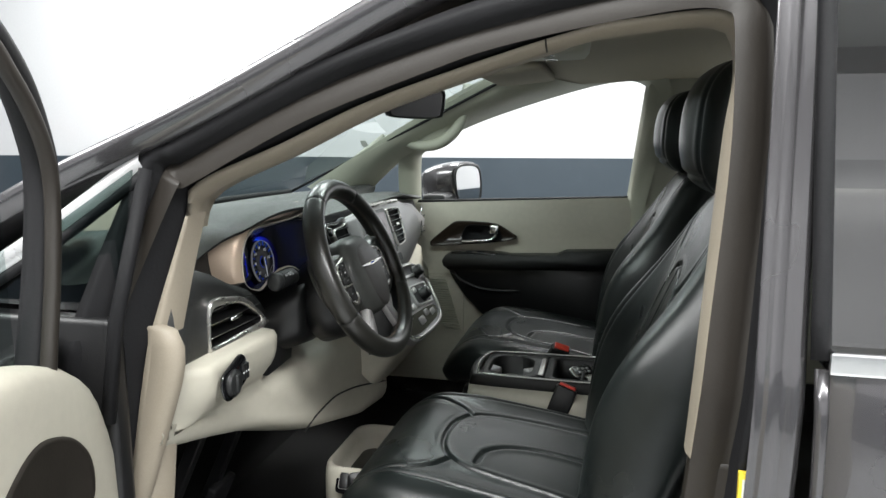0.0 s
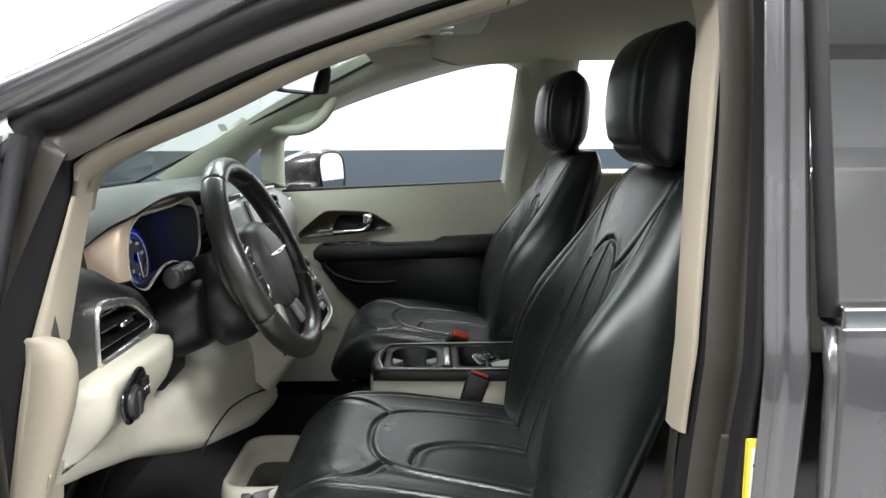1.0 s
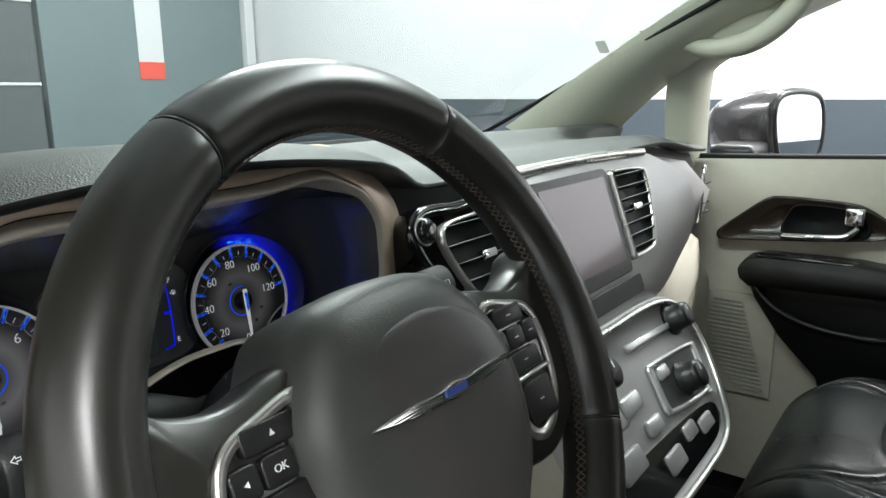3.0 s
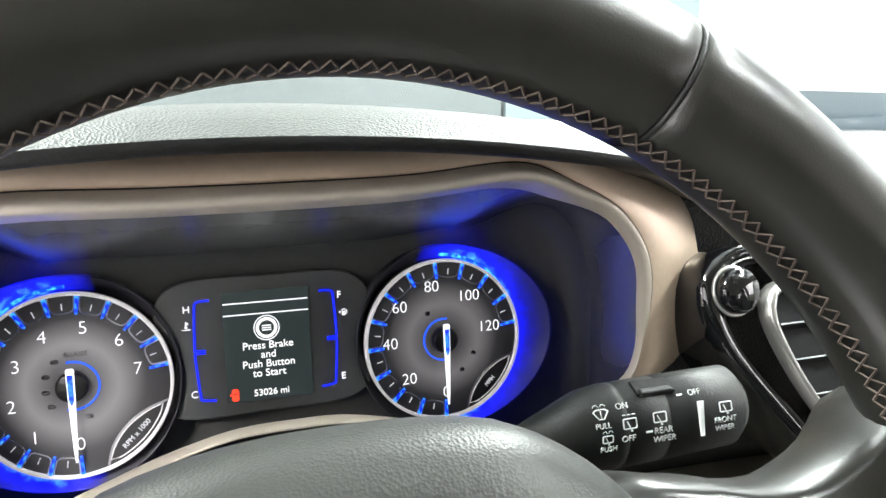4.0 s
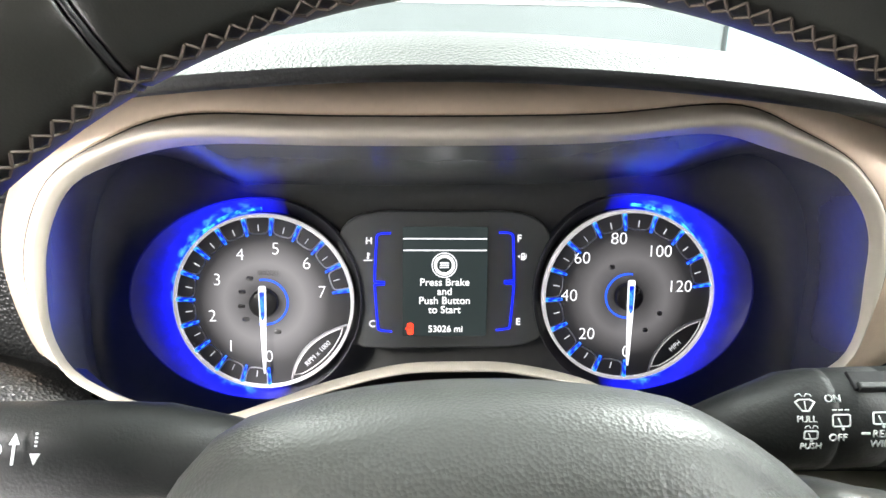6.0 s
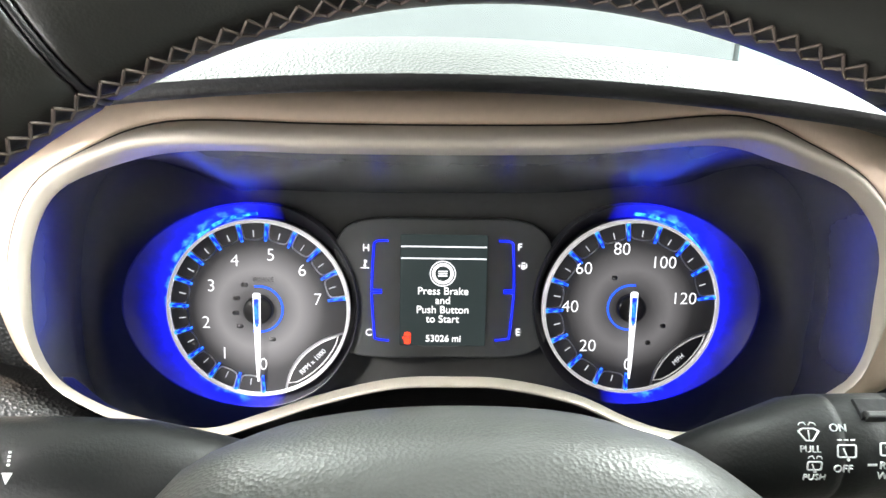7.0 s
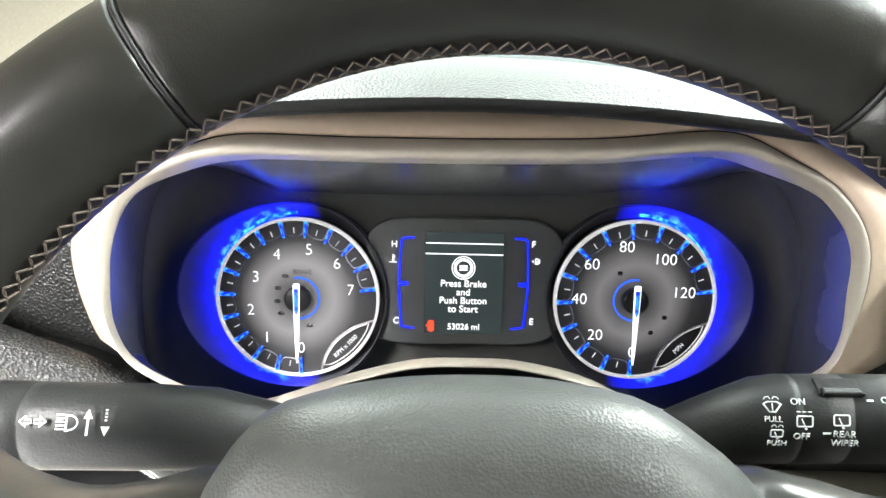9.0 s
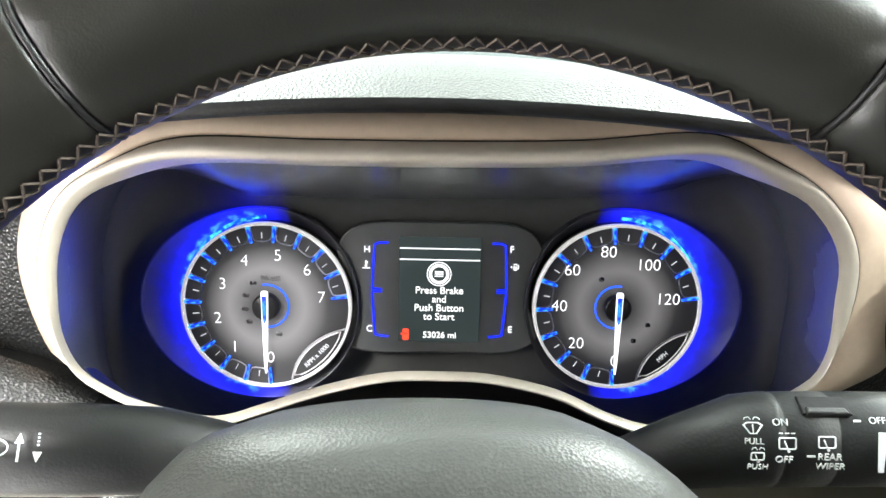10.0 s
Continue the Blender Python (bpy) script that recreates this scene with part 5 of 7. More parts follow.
for s in (-1, 1):
    o = resample(spline([(0.052, 0.040), (0.075, 0.0412), (0.090, 0.0375), (0.105, 0.0355), (0.118, 0.0378), (0.133, 0.0437), (0.150, 0.056), (0.162, 0.03), (0.160, -0.015), (0.148, -0.040), (0.128, -0.058), (0.095, -0.072), (0.060, -0.060), (0.050, -0.01)], 6, True), 72, True)
    oc_ = o.mean(0)
    part("spoke", loft([[(s * (oc_[0] + (q[0] - oc_[0]) * k), oc_[1] + (q[1] - oc_[1]) * k, z) for q in o] for k, z in ((0.93, -0.030), (0.985, -0.024), (1.0, -0.015), (0.985, -0.007), (0.95, -0.002), (0.90, 0.0), (0.02, 0.0))], closed=True), M_WHEEL, wheel, "leather-covered spoke")
    fo = resample(spline([(0.068, 0.030), (0.096, 0.0275), (0.115, 0.020), (0.1225, 0.0), (0.119, -0.030), (0.106, -0.050), (0.086, -0.057), (0.074, -0.046), (0.068, -0.01)], 6, True), 60, True)
    c = fo.mean(0)
    fi = c + (fo - c) * 0.86
    fr = part("button_frame", ring([(q[0] * s, q[1]) for q in fo], [(q[0] * s, q[1]) for q in fi], 0.003, m=Matrix.Translation((0, 0, 0.0))), M_SATIN, wheel, "satin silver button surround")
    part("button_field", prism([(q[0] * s, q[1]) for q in fi][::s], 0.002, m=Matrix.Translation((0, 0, -0.001))), M_PIANO, fr, smooth=False)
    for bxx, byy, w_, h_ in ((0.0910, 0.0190, 0.0150, 0.0058), (0.1085, 0.0050, 0.0068, 0.0070), (0.0918, 0.0050, 0.0085, 0.0066), (0.0760, 0.0050, 0.0058, 0.0070), (0.0935, -0.0095, 0.0165, 0.0062), (0.0960, -0.0350, 0.0150, 0.0125)):
        bt = part("button", prism([((bxx + q[0]) * s, byy + q[1]) for q in rounded(-w_, w_, -h_, h_, 0.003, 3)][::s], 0.0035, 0.001, m=Matrix.Translation((0, 0, 0.0))), M_BLACK, fr, "black push button")
        if s < 0 and byy > -0.012:
            turn = {0.0910: 90, 0.1085: 180, 0.0760: 0, 0.0935: -90}
            if bxx in turn:
                tri = [(0.0016 * math.cos(radians(turn[bxx] + d)), 0.0016 * math.sin(radians(turn[bxx] + d))) for d in (0, 125, 235)]
                part("button_mark", prism([(bxx * s + q[0], byy + q[1]) for q in tri], 0.0003, m=Matrix.Translation((0, 0, 0.0036))), M_INK, fr, smooth=False)
            else:
                writing("OK", 0.0046, Matrix.Translation((bxx * s, byy, 0.0037)), M_INK, fr)
        else:
            part("button_mark", box(bxx * s - 0.002, bxx * s + 0.002, byy - 0.0004, byy + 0.0004, 0.0035, 0.0038), M_INK, fr, smooth=False)
    part("frame_bar", box(min(0.074 * s, 0.117 * s), max(0.074 * s, 0.117 * s), -0.0205, -0.0178, 0, 0.0032, 0.001), M_SATIN, fr)
    leg = [(0.028, -0.070), (0.055, -0.075), (0.090, -0.124), (0.083, -0.142), (0.062, -0.150)]
    part("spoke_trim", prism([(q[0] * s, q[1]) for q in spline(leg, 4, True)][::s], 0.016, 0.004, m=Matrix.Translation((0, 0, -0.018))), M_SPOKE, wheel, "satin silver lower spoke trim")
    leg = [(0.036, -0.078), (0.052, -0.081), (0.082, -0.126), (0.077, -0.138), (0.064, -0.143)]
    part("spoke_inlay", prism([(q[0] * s, q[1]) for q in spline(leg, 4, True)][::s], 0.002, m=Matrix.Translation((0, 0, -0.003))), M_STACK, wheel, "grey inset of the spoke trim")
part("lower_spoke", prism([(-0.045, -0.06), (-0.078, -0.152), (0.078, -0.152), (0.045, -0.06)], 0.012, 0.004, m=Matrix.Translation((0, 0, -0.024))), M_BLACK, wheel, "black lower spoke")

# ---- steering column ----
col = thing("steering_column", "black steering column shroud with two control stalks", "steering column")
part("wheel_boot", tube([(-0.396, 0.612, 1.096), (-0.396, 0.645, 1.078), (-0.396, 0.675, 1.068)], [0.074, 0.080, 0.080], 32), M_BLACK, col, "black shroud behind the wheel")
part("shroud", loft([[(-0.396 + 0.105 * k * math.copysign(abs(math.cos(a)) ** 0.7, math.cos(a)), y, z + 0.062 * k * math.copysign(abs(math.sin(a)) ** 0.7, math.sin(a))) for a in np.linspace(0, 2 * math.pi, 32, endpoint=False)] for y, z, k in ((0.665, 1.068, 0.85), (0.675, 1.062, 1.0), (0.72, 1.045, 1.03), (0.80, 1.012, 1.05), (0.90, 0.98, 1.05))], closed=True, ends=True), M_BLACK, col, "black column shroud")
part("lower_wedge", prism([(-0.085, 0.0), (0.02, 0.0), (0.012, -0.040), (-0.085, -0.045)], 0.07, 0.004, m=pose(-0.45, 0.785, 1.005, 90, 0, 0)), M_BLACK, col)

ST = part("wiper_stalk", loft([[(x, y + r * 0.9 * math.cos(a), z - 0.0065 * smooth01((x + 0.350) / 0.04) + r * k * math.sin(a)) for a in np.linspace(0, 2 * math.pi, 24, endpoint=False)] for x, y, z, r, k in ((-0.350, 0.706, 1.117, 0.004, 1), (-0.337, 0.697, 1.130, 0.0080, 1), (-0.322, 0.688, 1.1435, 0.0120, 1.05), (-0.305, 0.683, 1.1535, 0.0148, 1.05), (-0.296, 0.682, 1.155, 0.0152, 1.05), (-0.2935, 0.682, 1.155, 0.0152, 1.05), (-0.293, 0.682, 1.155, 0.0146, 1.05), (-0.2925, 0.682, 1.155, 0.0152, 1.05), (-0.2765, 0.682, 1.1555, 0.0152, 1.05), (-0.276, 0.682, 1.1555, 0.0146, 1.05), (-0.2755, 0.682, 1.1555, 0.0152, 1.05), (-0.244, 0.682, 1.156, 0.015, 1.05), (-0.240, 0.682, 1.156, 0.012, 1.0))], closed=True, ends=True), M_STALK, col, "black wiper stalk with white markings")
notch = pose(-0.2800, 0.6774, 1.1634, 24, 0, 0)
# A black plate on the surface stands in for the notch's dark depth.
part("thumb_recess", prism([(-0.0076, 0.0036), (0.0066, 0.0036), (0.0080, -0.0030), (-0.0076, -0.0030)], 0.0011, 0.0003, m=notch), M_RUBBER, ST, "thumb notch, its dark depth put in as a black plate", smooth=False)
part("thumb_tab", prism([(-0.0066, -0.0010), (0.0056, -0.0010), (0.0070, -0.0036), (-0.0066, -0.0036)], 0.0022, 0.0007, m=notch), M_STALK, ST, "raised grey thumb tab", smooth=False)


def on_stalk(x, z, up=0.0004):
    k = (z - 1.1485) / 0.016
    tilt = math.degrees(math.asin(max(-0.95, min(0.95, k))))
    return pose(x, 0.682 - 0.0137 * math.sqrt(max(0.05, 1 - k * k)) - up, z, 90 - tilt * 0.8, 0, 0)


for tx, x, z, sz in (("ON", -0.2951, 1.1607, 0.0034), ("OFF", -0.2942, 1.1505, 0.0034), ("PULL", -0.3038, 1.1559, 0.0030), ("PUSH", -0.3020, 1.1478, 0.0030), ("REAR", -0.2800, 1.1515, 0.0035), ("WIPER", -0.2794, 1.1483, 0.0035), ("OFF", -0.2645, 1.1614, 0.0033), ("FRONT", -0.2535, 1.1516, 0.0032), ("WIPER", -0.2535, 1.1485, 0.0032)):
    writing(tx, sz * 0.93, on_stalk(x, z), M_INK, ST, "lettering", thin=-0.00006)


def screen_symbol(x, z, w, h):
    """A rear window with its wiper."""
    m = on_stalk(x, z)
    part("symbol", ring(rounded(-w, w, -h, h, 0.0006, 2), rounded(-w + 0.0004, w - 0.0004, -h + 0.0004, h - 0.0004, 0.0004, 2), 0.0003, m=m), M_INK, ST)
    part("symbol", into(tube([(-w * 0.35, h * 0.4, 0.0002), (w * 0.15, -h * 1.25, 0.0002)], 0.0002, 5), m), M_INK, ST)
    part("symbol", prism([(w * 0.15 + q[0], -h * 1.25 + q[1]) for q in arc(0.00045, 0, 330, 10)], 0.0003, m=m), M_INK, ST, smooth=False)


def spray(x, z, w):
    m = on_stalk(x, z)
    for s in (-1, 1):
        part("symbol", into(tube([(s * w * 0.12, 0, 0.0002), (s * w * 0.35, 0.0008, 0.0002), (s * w * 0.75, 0.0006, 0.0002), (s * w * 0.9, 0.0, 0.0002)], 0.00016, 5), m), M_INK, ST)


screen_symbol(-0.2935, 1.1555, 0.0028, 0.0019)
for k in (-1, 0, 1):
    part("symbol", box(-0.0006, 0.0006, -0.00017, 0.00017, 0, 0.0003), M_INK, ST, smooth=False).matrix_local = on_stalk(-0.2935 + k * 0.0019, 1.1582)
screen_symbol(-0.2812, 1.1560, 0.0028, 0.0019)
screen_symbol(-0.2530, 1.1560, 0.0028, 0.0019)
screen_symbol(-0.3026, 1.1515, 0.0022, 0.0014)
spray(-0.3026, 1.1535, 0.0022)
part("symbol", ring([(-0.0032, 0.0010), (-0.0017, 0.0019), (0.0017, 0.0019), (0.0032, 0.0010), (0.0011, -0.0018), (-0.0011, -0.0018)], [(-0.0026, 0.0009), (-0.0015, 0.0015), (0.0015, 0.0015), (0.0026, 0.0009), (0.0009, -0.0014), (-0.0009, -0.0014)], 0.0003, m=on_stalk(-0.3040, 1.1593)), M_INK, ST)
part("symbol", into(tube([(0, 0.0012, 0.0002), (0, -0.0014, 0.0002)], 0.0002, 5), on_stalk(-0.3040, 1.1593)), M_INK, ST)
spray(-0.3040, 1.1612, 0.0028)
part("index_mark", box(-0.0013, 0.0013, -0.0003, 0.0003, 0, 0.0003), M_INK, ST, smooth=False).matrix_local = on_stalk(-0.2860, 1.1518)
part("index_mark", box(-0.0011, 0.0011, -0.0003, 0.0003, 0, 0.0003), M_INK, ST, smooth=False).matrix_local = on_stalk(-0.2709, 1.1613)
part("speed_wedge", prism([(-0.0007, -0.0062), (0.0008, -0.0062), (0.0013, 0.0062), (-0.0013, 0.0062)], 0.0006, m=on_stalk(-0.2647, 1.1538, 0.0012)), M_INK, ST, smooth=False)
LS = part("turn_signal_stalk", loft([[(x, y + r * 0.9 * math.cos(a), z + r * 1.05 * math.sin(a)) for a in np.linspace(0, 2 * math.pi, 24, endpoint=False)] for x, y, z, r in ((-0.430, 0.712, 1.119, 0.004), (-0.442, 0.703, 1.122, 0.0055), (-0.456, 0.695, 1.127, 0.0085), (-0.474, 0.688, 1.1335, 0.0120), (-0.492, 0.684, 1.1385, 0.0140), (-0.514, 0.681, 1.1405, 0.0147), (-0.548, 0.680, 1.1408, 0.0148), (-0.5525, 0.680, 1.1408, 0.0148), (-0.553, 0.680, 1.1408, 0.0143), (-0.5535, 0.680, 1.1408, 0.0150), (-0.566, 0.680, 1.1408, 0.0150), (-0.571, 0.680, 1.1408, 0.0132), (-0.573, 0.680, 1.1408, 0.0100))], closed=True, ends=True), M_STALK, col, "black turn signal stalk with white symbols")
yl = 0.6672
for s in (-1, 1):
    x0 = -0.5462 + 0.0016 * s
    part("arrow_symbol", prism([(x0 + s * q[0], q[1]) for q in ((-0.0012, 0.0008), (0.0006, 0.0008), (0.0006, 0.0019), (0.0030, 0), (0.0006, -0.0019), (0.0006, -0.0008), (-0.0012, -0.0008))][::s], 0.0004, m=pose(0, yl, 1.150, 90, 0, 0)), M_INK, LS, smooth=False)
    part("arrow_symbol", prism([(x0 + s * q[0], q[1]) for q in ((-0.0009, 0.0004), (0.0010, 0.0004), (0.0010, 0.0011), (0.0024, 0), (0.0010, -0.0011), (0.0010, -0.0004), (-0.0009, -0.0004))][::s], 0.0006, m=pose(0, yl, 1.150, 90, 0, 0)), M_STALK, LS, smooth=False)
for i in range(5):
    part("beam_symbol", box(-0.5385, -0.536, yl - 0.0005, yl, 1.1475 + i * 0.00115, 1.1475 + i * 0.00115 + 0.0005), M_INK, LS, smooth=False)
part("beam_symbol", ring([(-0.5355 + 0.004 * max(0, math.cos(a)), 0.0028 * math.sin(a)) for a in np.linspace(0, 2 * math.pi, 24, endpoint=False)], [(-0.5350 + 0.0032 * max(0, math.cos(a)), 0.0022 * math.sin(a)) for a in np.linspace(0, 2 * math.pi, 24, endpoint=False)], 0.0004, m=pose(0, yl, 1.1498, 90, 0, 0)), M_INK, LS)
for x, s in ((-0.5283, 1), (-0.5225, -1)):
    part("arrow_symbol", prism([(x - 0.0014, 0.0012 * s), (x, 0.0042 * s), (x + 0.0014, 0.0012 * s)][::s], 0.0004, m=pose(0, yl, 1.150, 90, 0, 0)), M_INK, LS, smooth=False)
    for i in range(4 if s < 0 else 1):
        z0 = 1.150 + (0.0005 + i * 0.0011 if s < 0 else -0.0042)
        part("arrow_symbol", box(x - 0.0003, x + 0.0003, yl - 0.0005, yl, z0, z0 + (0.0006 if s < 0 else 0.0054)), M_INK, LS, smooth=False)
lean = Vector((0, 0.6683, 1.1500))
for mark in list(LS.children):
    mark.matrix_local = Matrix.Translation(lean) @ Matrix.Rotation(radians(-33), 4, "X") @ Matrix.Translation(-lean)

# ---- centre stack ----
SM = pose(0.0, 0.679, 1.147, 90 - 19.7, 0, 0)
stack = thing("centre_stack", "silver-grey centre stack with touchscreen, vents and knobs", "centre console", SM)
sh = resample(spline([(-0.098, 0.040), (-0.092, 0.068), (0, 0.075), (0.14, 0.075), (0.225, 0.073), (0.315, 0.046), (0.372, 0.015), (0.345, -0.0375), (0.2416, -0.0747), (0.145, -0.099), (0, -0.102), (-0.15, -0.10), (-0.165, -0.075), (-0.115, -0.05), (-0.099, -0.02)], 6, True), 96, True)


def srow(k, z):
    return [(0.007 + (q[0] - 0.007) * k, -0.015 + (q[1] + 0.015) * k, z) for q in sh]


part("stack_shell", loft([srow(0.90, -0.10), srow(1.0, -0.012), srow(0.985, -0.004), srow(0.96, -0.001), srow(0.5, 0.0), srow(0.02, 0.0)], closed=True), M_STACK, stack, "silver-grey moulded shell")
part("top_trim", loft([[(x, 0.066 + 0.006 * (1 - (x / 0.22) ** 2) + dy, dz) for x in np.linspace(-0.10, 0.215, 24)] for dy, dz in ((0.0, 0.0), (0.003, 0.004), (0.009, 0.003), (0.012, -0.02))]), M_SATIN, stack, "silver trim bar")
fo = rounded(-0.088, 0.083, -0.056, 0.062, 0.008)
part("screen_frame", prism(fo, 0.004, 0.0015, m=Matrix.Translation((0, 0, 0.0))), M_BLACK, stack, "black screen frame", smooth=False)
part("touchscreen", prism(rounded(-0.077, 0.070, -0.041, 0.053, 0.002), 0.001, m=Matrix.Translation((0, 0, 0.004))), M_SCREEN, stack, "touchscreen with its faint pink sheen painted into the colour", smooth=False)
part("lower_slot", prism(rounded(-0.10, 0.10, -0.082, -0.061, 0.006), 0.003, 0.001), M_BLACK, stack, smooth=False)


def flat_vent(parent, outline, slats, label):
    """A louvred outlet on a panel facing local z."""
    o = resample(outline, 56, True)
    c = o.mean(0)

    def P(k, z):
        return [(c[0] + (q[0] - c[0]) * k, c[1] + (q[1] - c[1]) * (1 - (1 - k) * 0.9), z) for q in o]
    v = part("air_vent", loft([P(1.0, 0.0), P(0.99, 0.006), P(0.955, 0.008), P(0.91, 0.006), P(0.90, 0.003)], closed=True), M_SATIN, parent, label)
    # Shallow black floor stands in for the throat's dark depth.
    part("throat", loft([P(0.905, 0.0045), P(0.895, 0.0016), P(0.02, 0.0014)], closed=True), M_RUBBER, v)
    lo, hi = o.min(0), o.max(0)
    for i in range(slats):
        y = lo[1] + (hi[1] - lo[1]) * (i + 0.8) / (slats + 0.6)
        xs = [q[0] for q in o if abs(q[1] - y) < (hi[1] - lo[1]) * 0.12]
        xa, xb = c[0] + (min(xs) - c[0]) * 0.9, c[0] + (max(xs) - c[0]) * 0.9
        part("slat", into(box(xa, xb, -0.0007, 0.0007, -0.001, 0.0058, 0.0003, 1), Matrix.Translation((0, y, 0.0016)) @ Matrix.Rotation(radians(-24), 4, "X")), M_RUBBER, v, smooth=False)
        part("slat_edge", tube([(xa, y + 0.0024, 0.0070), (xb, y + 0.0024, 0.0070)], 0.0004, 5), M_SCALLOP, v)
    part("thumb_tab", box(c[0] - 0.011, c[0] + 0.011, c[1] - 0.004, c[1] + 0.004, 0.002, 0.010, 0.002), M_CHROME, v, "bright thumb tab")
    return v


flat_vent(stack, spline([(0.091, 0.052), (0.10, 0.058), (0.176, 0.054), (0.189, 0.043), (0.178, -0.005), (0.162, -0.034), (0.150, -0.043), (0.100, -0.045), (0.091, -0.036)], 5, True), 7, "satin silver vent frame")
lv = flat_vent(stack, spline([(-0.098, 0.054), (-0.141, 0.055), (-0.188, 0.052), (-0.200, 0.042), (-0.195, 0.021), (-0.176, -0.012), (-0.154, -0.028), (-0.120, -0.032), (-0.102, -0.034), (-0.095, -0.02)], 5, True), 5, "satin silver vent frame")
lv.matrix_local = Matrix.Translation((0.014, -0.003, -0.040))
POD = resample(spline([(-0.085, 0.068), (-0.154, 0.069), (-0.209, 0.071), (-0.231, 0.058), (-0.227, 0.029), (-0.202, -0.006), (-0.169, -0.042), (-0.13, -0.052), (-0.088, -0.054), (-0.083, -0.03)], 5, True), 64, True)
pod_c = POD.mean(0)
part("vent_pod", loft([[(pod_c[0] + (q[0] - pod_c[0]) * k, pod_c[1] + (q[1] - pod_c[1]) * k, z) for q in POD] for k, z in ((0.98, -0.035), (1.0, -0.006), (0.985, 0.0005), (0.955, 0.0035), (0.90, 0.0030), (0.82, -0.001), (0.80, -0.02))], closed=True), M_PIANO, stack, "gloss black vent surround").matrix_local = Matrix.Translation((0.016, -0.003, -0.043))
start = part("start_button", tube([(-0.199, 0.046, -0.043), (-0.199, 0.046, -0.034), (-0.199, 0.046, -0.0325)], [0.0105, 0.0105, 0.009], 24), M_PIANO, stack, "round gloss black start button")
part("button_ring", tube([(-0.199 + 0.0112 * math.cos(a), 0.046 + 0.0112 * math.sin(a), -0.039) for a in np.linspace(0, 2 * math.pi, 28, endpoint=False)], 0.0009, 6, True), M_SATIN, start)

PM = pose(0.02, 0.595, 0.985, 90 - 34, 0, 0)
panel = thing("climate_panel", "silver-edged climate control panel with black knobs", "control panel", PM)
po = resample(spline([(-0.16, 0.085), (0.0, 0.090), (0.105, 0.084), (0.150, 0.062), (0.156, 0.015), (0.128, -0.045), (0.090, -0.080), (0.0, -0.087), (-0.14, -0.080), (-0.18, -0.05), (-0.185, 0.04)], 6, True), 80, True)


def prow(k, z, dy=0.0):
    return [(0.01 + (q[0] - 0.01) * k, q[1] * k + dy, z) for q in po]


part("panel_base", loft([prow(1.06, -0.14, -0.03), prow(1.06, -0.05), prow(1.04, -0.012)], closed=True), M_BEIGE, panel, "beige panel side")
part("panel_face", loft([prow(1.045, -0.013), prow(1.04, -0.004), prow(1.01, 0.001), prow(0.985, 0.0), prow(0.975, -0.003), prow(0.5, -0.003), prow(0.02, -0.003)], closed=True), M_STACK, panel, "silver-grey control face")
part("edge_trim", tube([(q[0], q[1], 0.002) for q in prow(0.955, 0)], 0.0035, 6, True), M_SATIN, panel, "satin silver edge")
for kx, ky, r in ((0.110, 0.056, 0.0155), (0.062, -0.002, 0.0165), (-0.10, 0.056, 0.0155)):
    k = part("knob", tube([(kx, ky, -0.003), (kx, ky, 0.002), (kx, ky, 0.003), (kx, ky, 0.017), (kx, ky, 0.021), (kx, ky, 0.0225)], [r * 1.2, r * 1.15, r, r * 0.94, r * 0.86, r * 0.6], 28), M_BLACK, panel, "black rubber rotary knob")
    part("knob_mark", box(kx - 0.0007, kx + 0.0007, ky + r * 0.2, ky + r * 0.62, 0.0215, 0.0232), M_INK, k, smooth=False)
part("chrome_bar", prism([(-0.020, 0.0555), (0.090, 0.0495), (0.092, 0.0575), (-0.019, 0.0640)], 0.007, 0.003, 3, m=Matrix.Translation((0, 0, -0.004))), M_SILVERPAINT, panel, "bright bar under the screen")
bo = resample(spline([(0.008, 0.034), (0.118, 0.024), (0.128, 0.014), (0.110, -0.026), (0.098, -0.033), (0.0, -0.020), (-0.010, -0.010), (-0.002, 0.026)], 4, True), 56, True)
bc = bo.mean(0)
part("knob_bracket", ring([tuple(q) for q in bo], [tuple(bc + (q - bc) * 0.84) for q in bo], 0.004, m=Matrix.Translation((0, 0, -0.003))), M_SILVERPAINT, panel, "bright metal bracket round the knob")
part("knob_field", prism([tuple(bc + (q - bc) * 0.85) for q in bo], 0.0015, m=Matrix.Translation((0, 0, -0.003))), M_BADGE, panel, smooth=False)
part("lower_field", prism([tuple(q) for q in resample(spline([(-0.150, -0.030), (-0.02, -0.030), (0.095, -0.042), (0.085, -0.068), (0.0, -0.073), (-0.13, -0.068)], 5, True), 48, True)], 0.002, m=Matrix.Translation((0, 0, -0.003))), M_PIANO, panel, "gloss black lower field", smooth=False)
for x0, x1, y0, y1, ch in ((0.012, 0.038, 0.012, 0.026, 1), (0.088, 0.112, -0.020, -0.006, 1), (-0.060, -0.028, -0.022, -0.006, 1), (-0.085, -0.045, 0.008, 0.026, 1), (0.0, 0.03, -0.052, -0.036, 0), (0.04, 0.075, -0.060, -0.044, 0), (-0.06, -0.02, -0.062, -0.042, 0), (-0.14, -0.09, 0.004, 0.026, 0), (-0.14, -0.09, -0.035, -0.012, 0)):
    part("button", prism(rounded(x0, x1, y0, y1, 0.004, 3), 0.006, 0.002, m=Matrix.Translation((0, 0, -0.004))), M_SILVERPAINT if ch else M_STACK, panel, "metal-look push button")
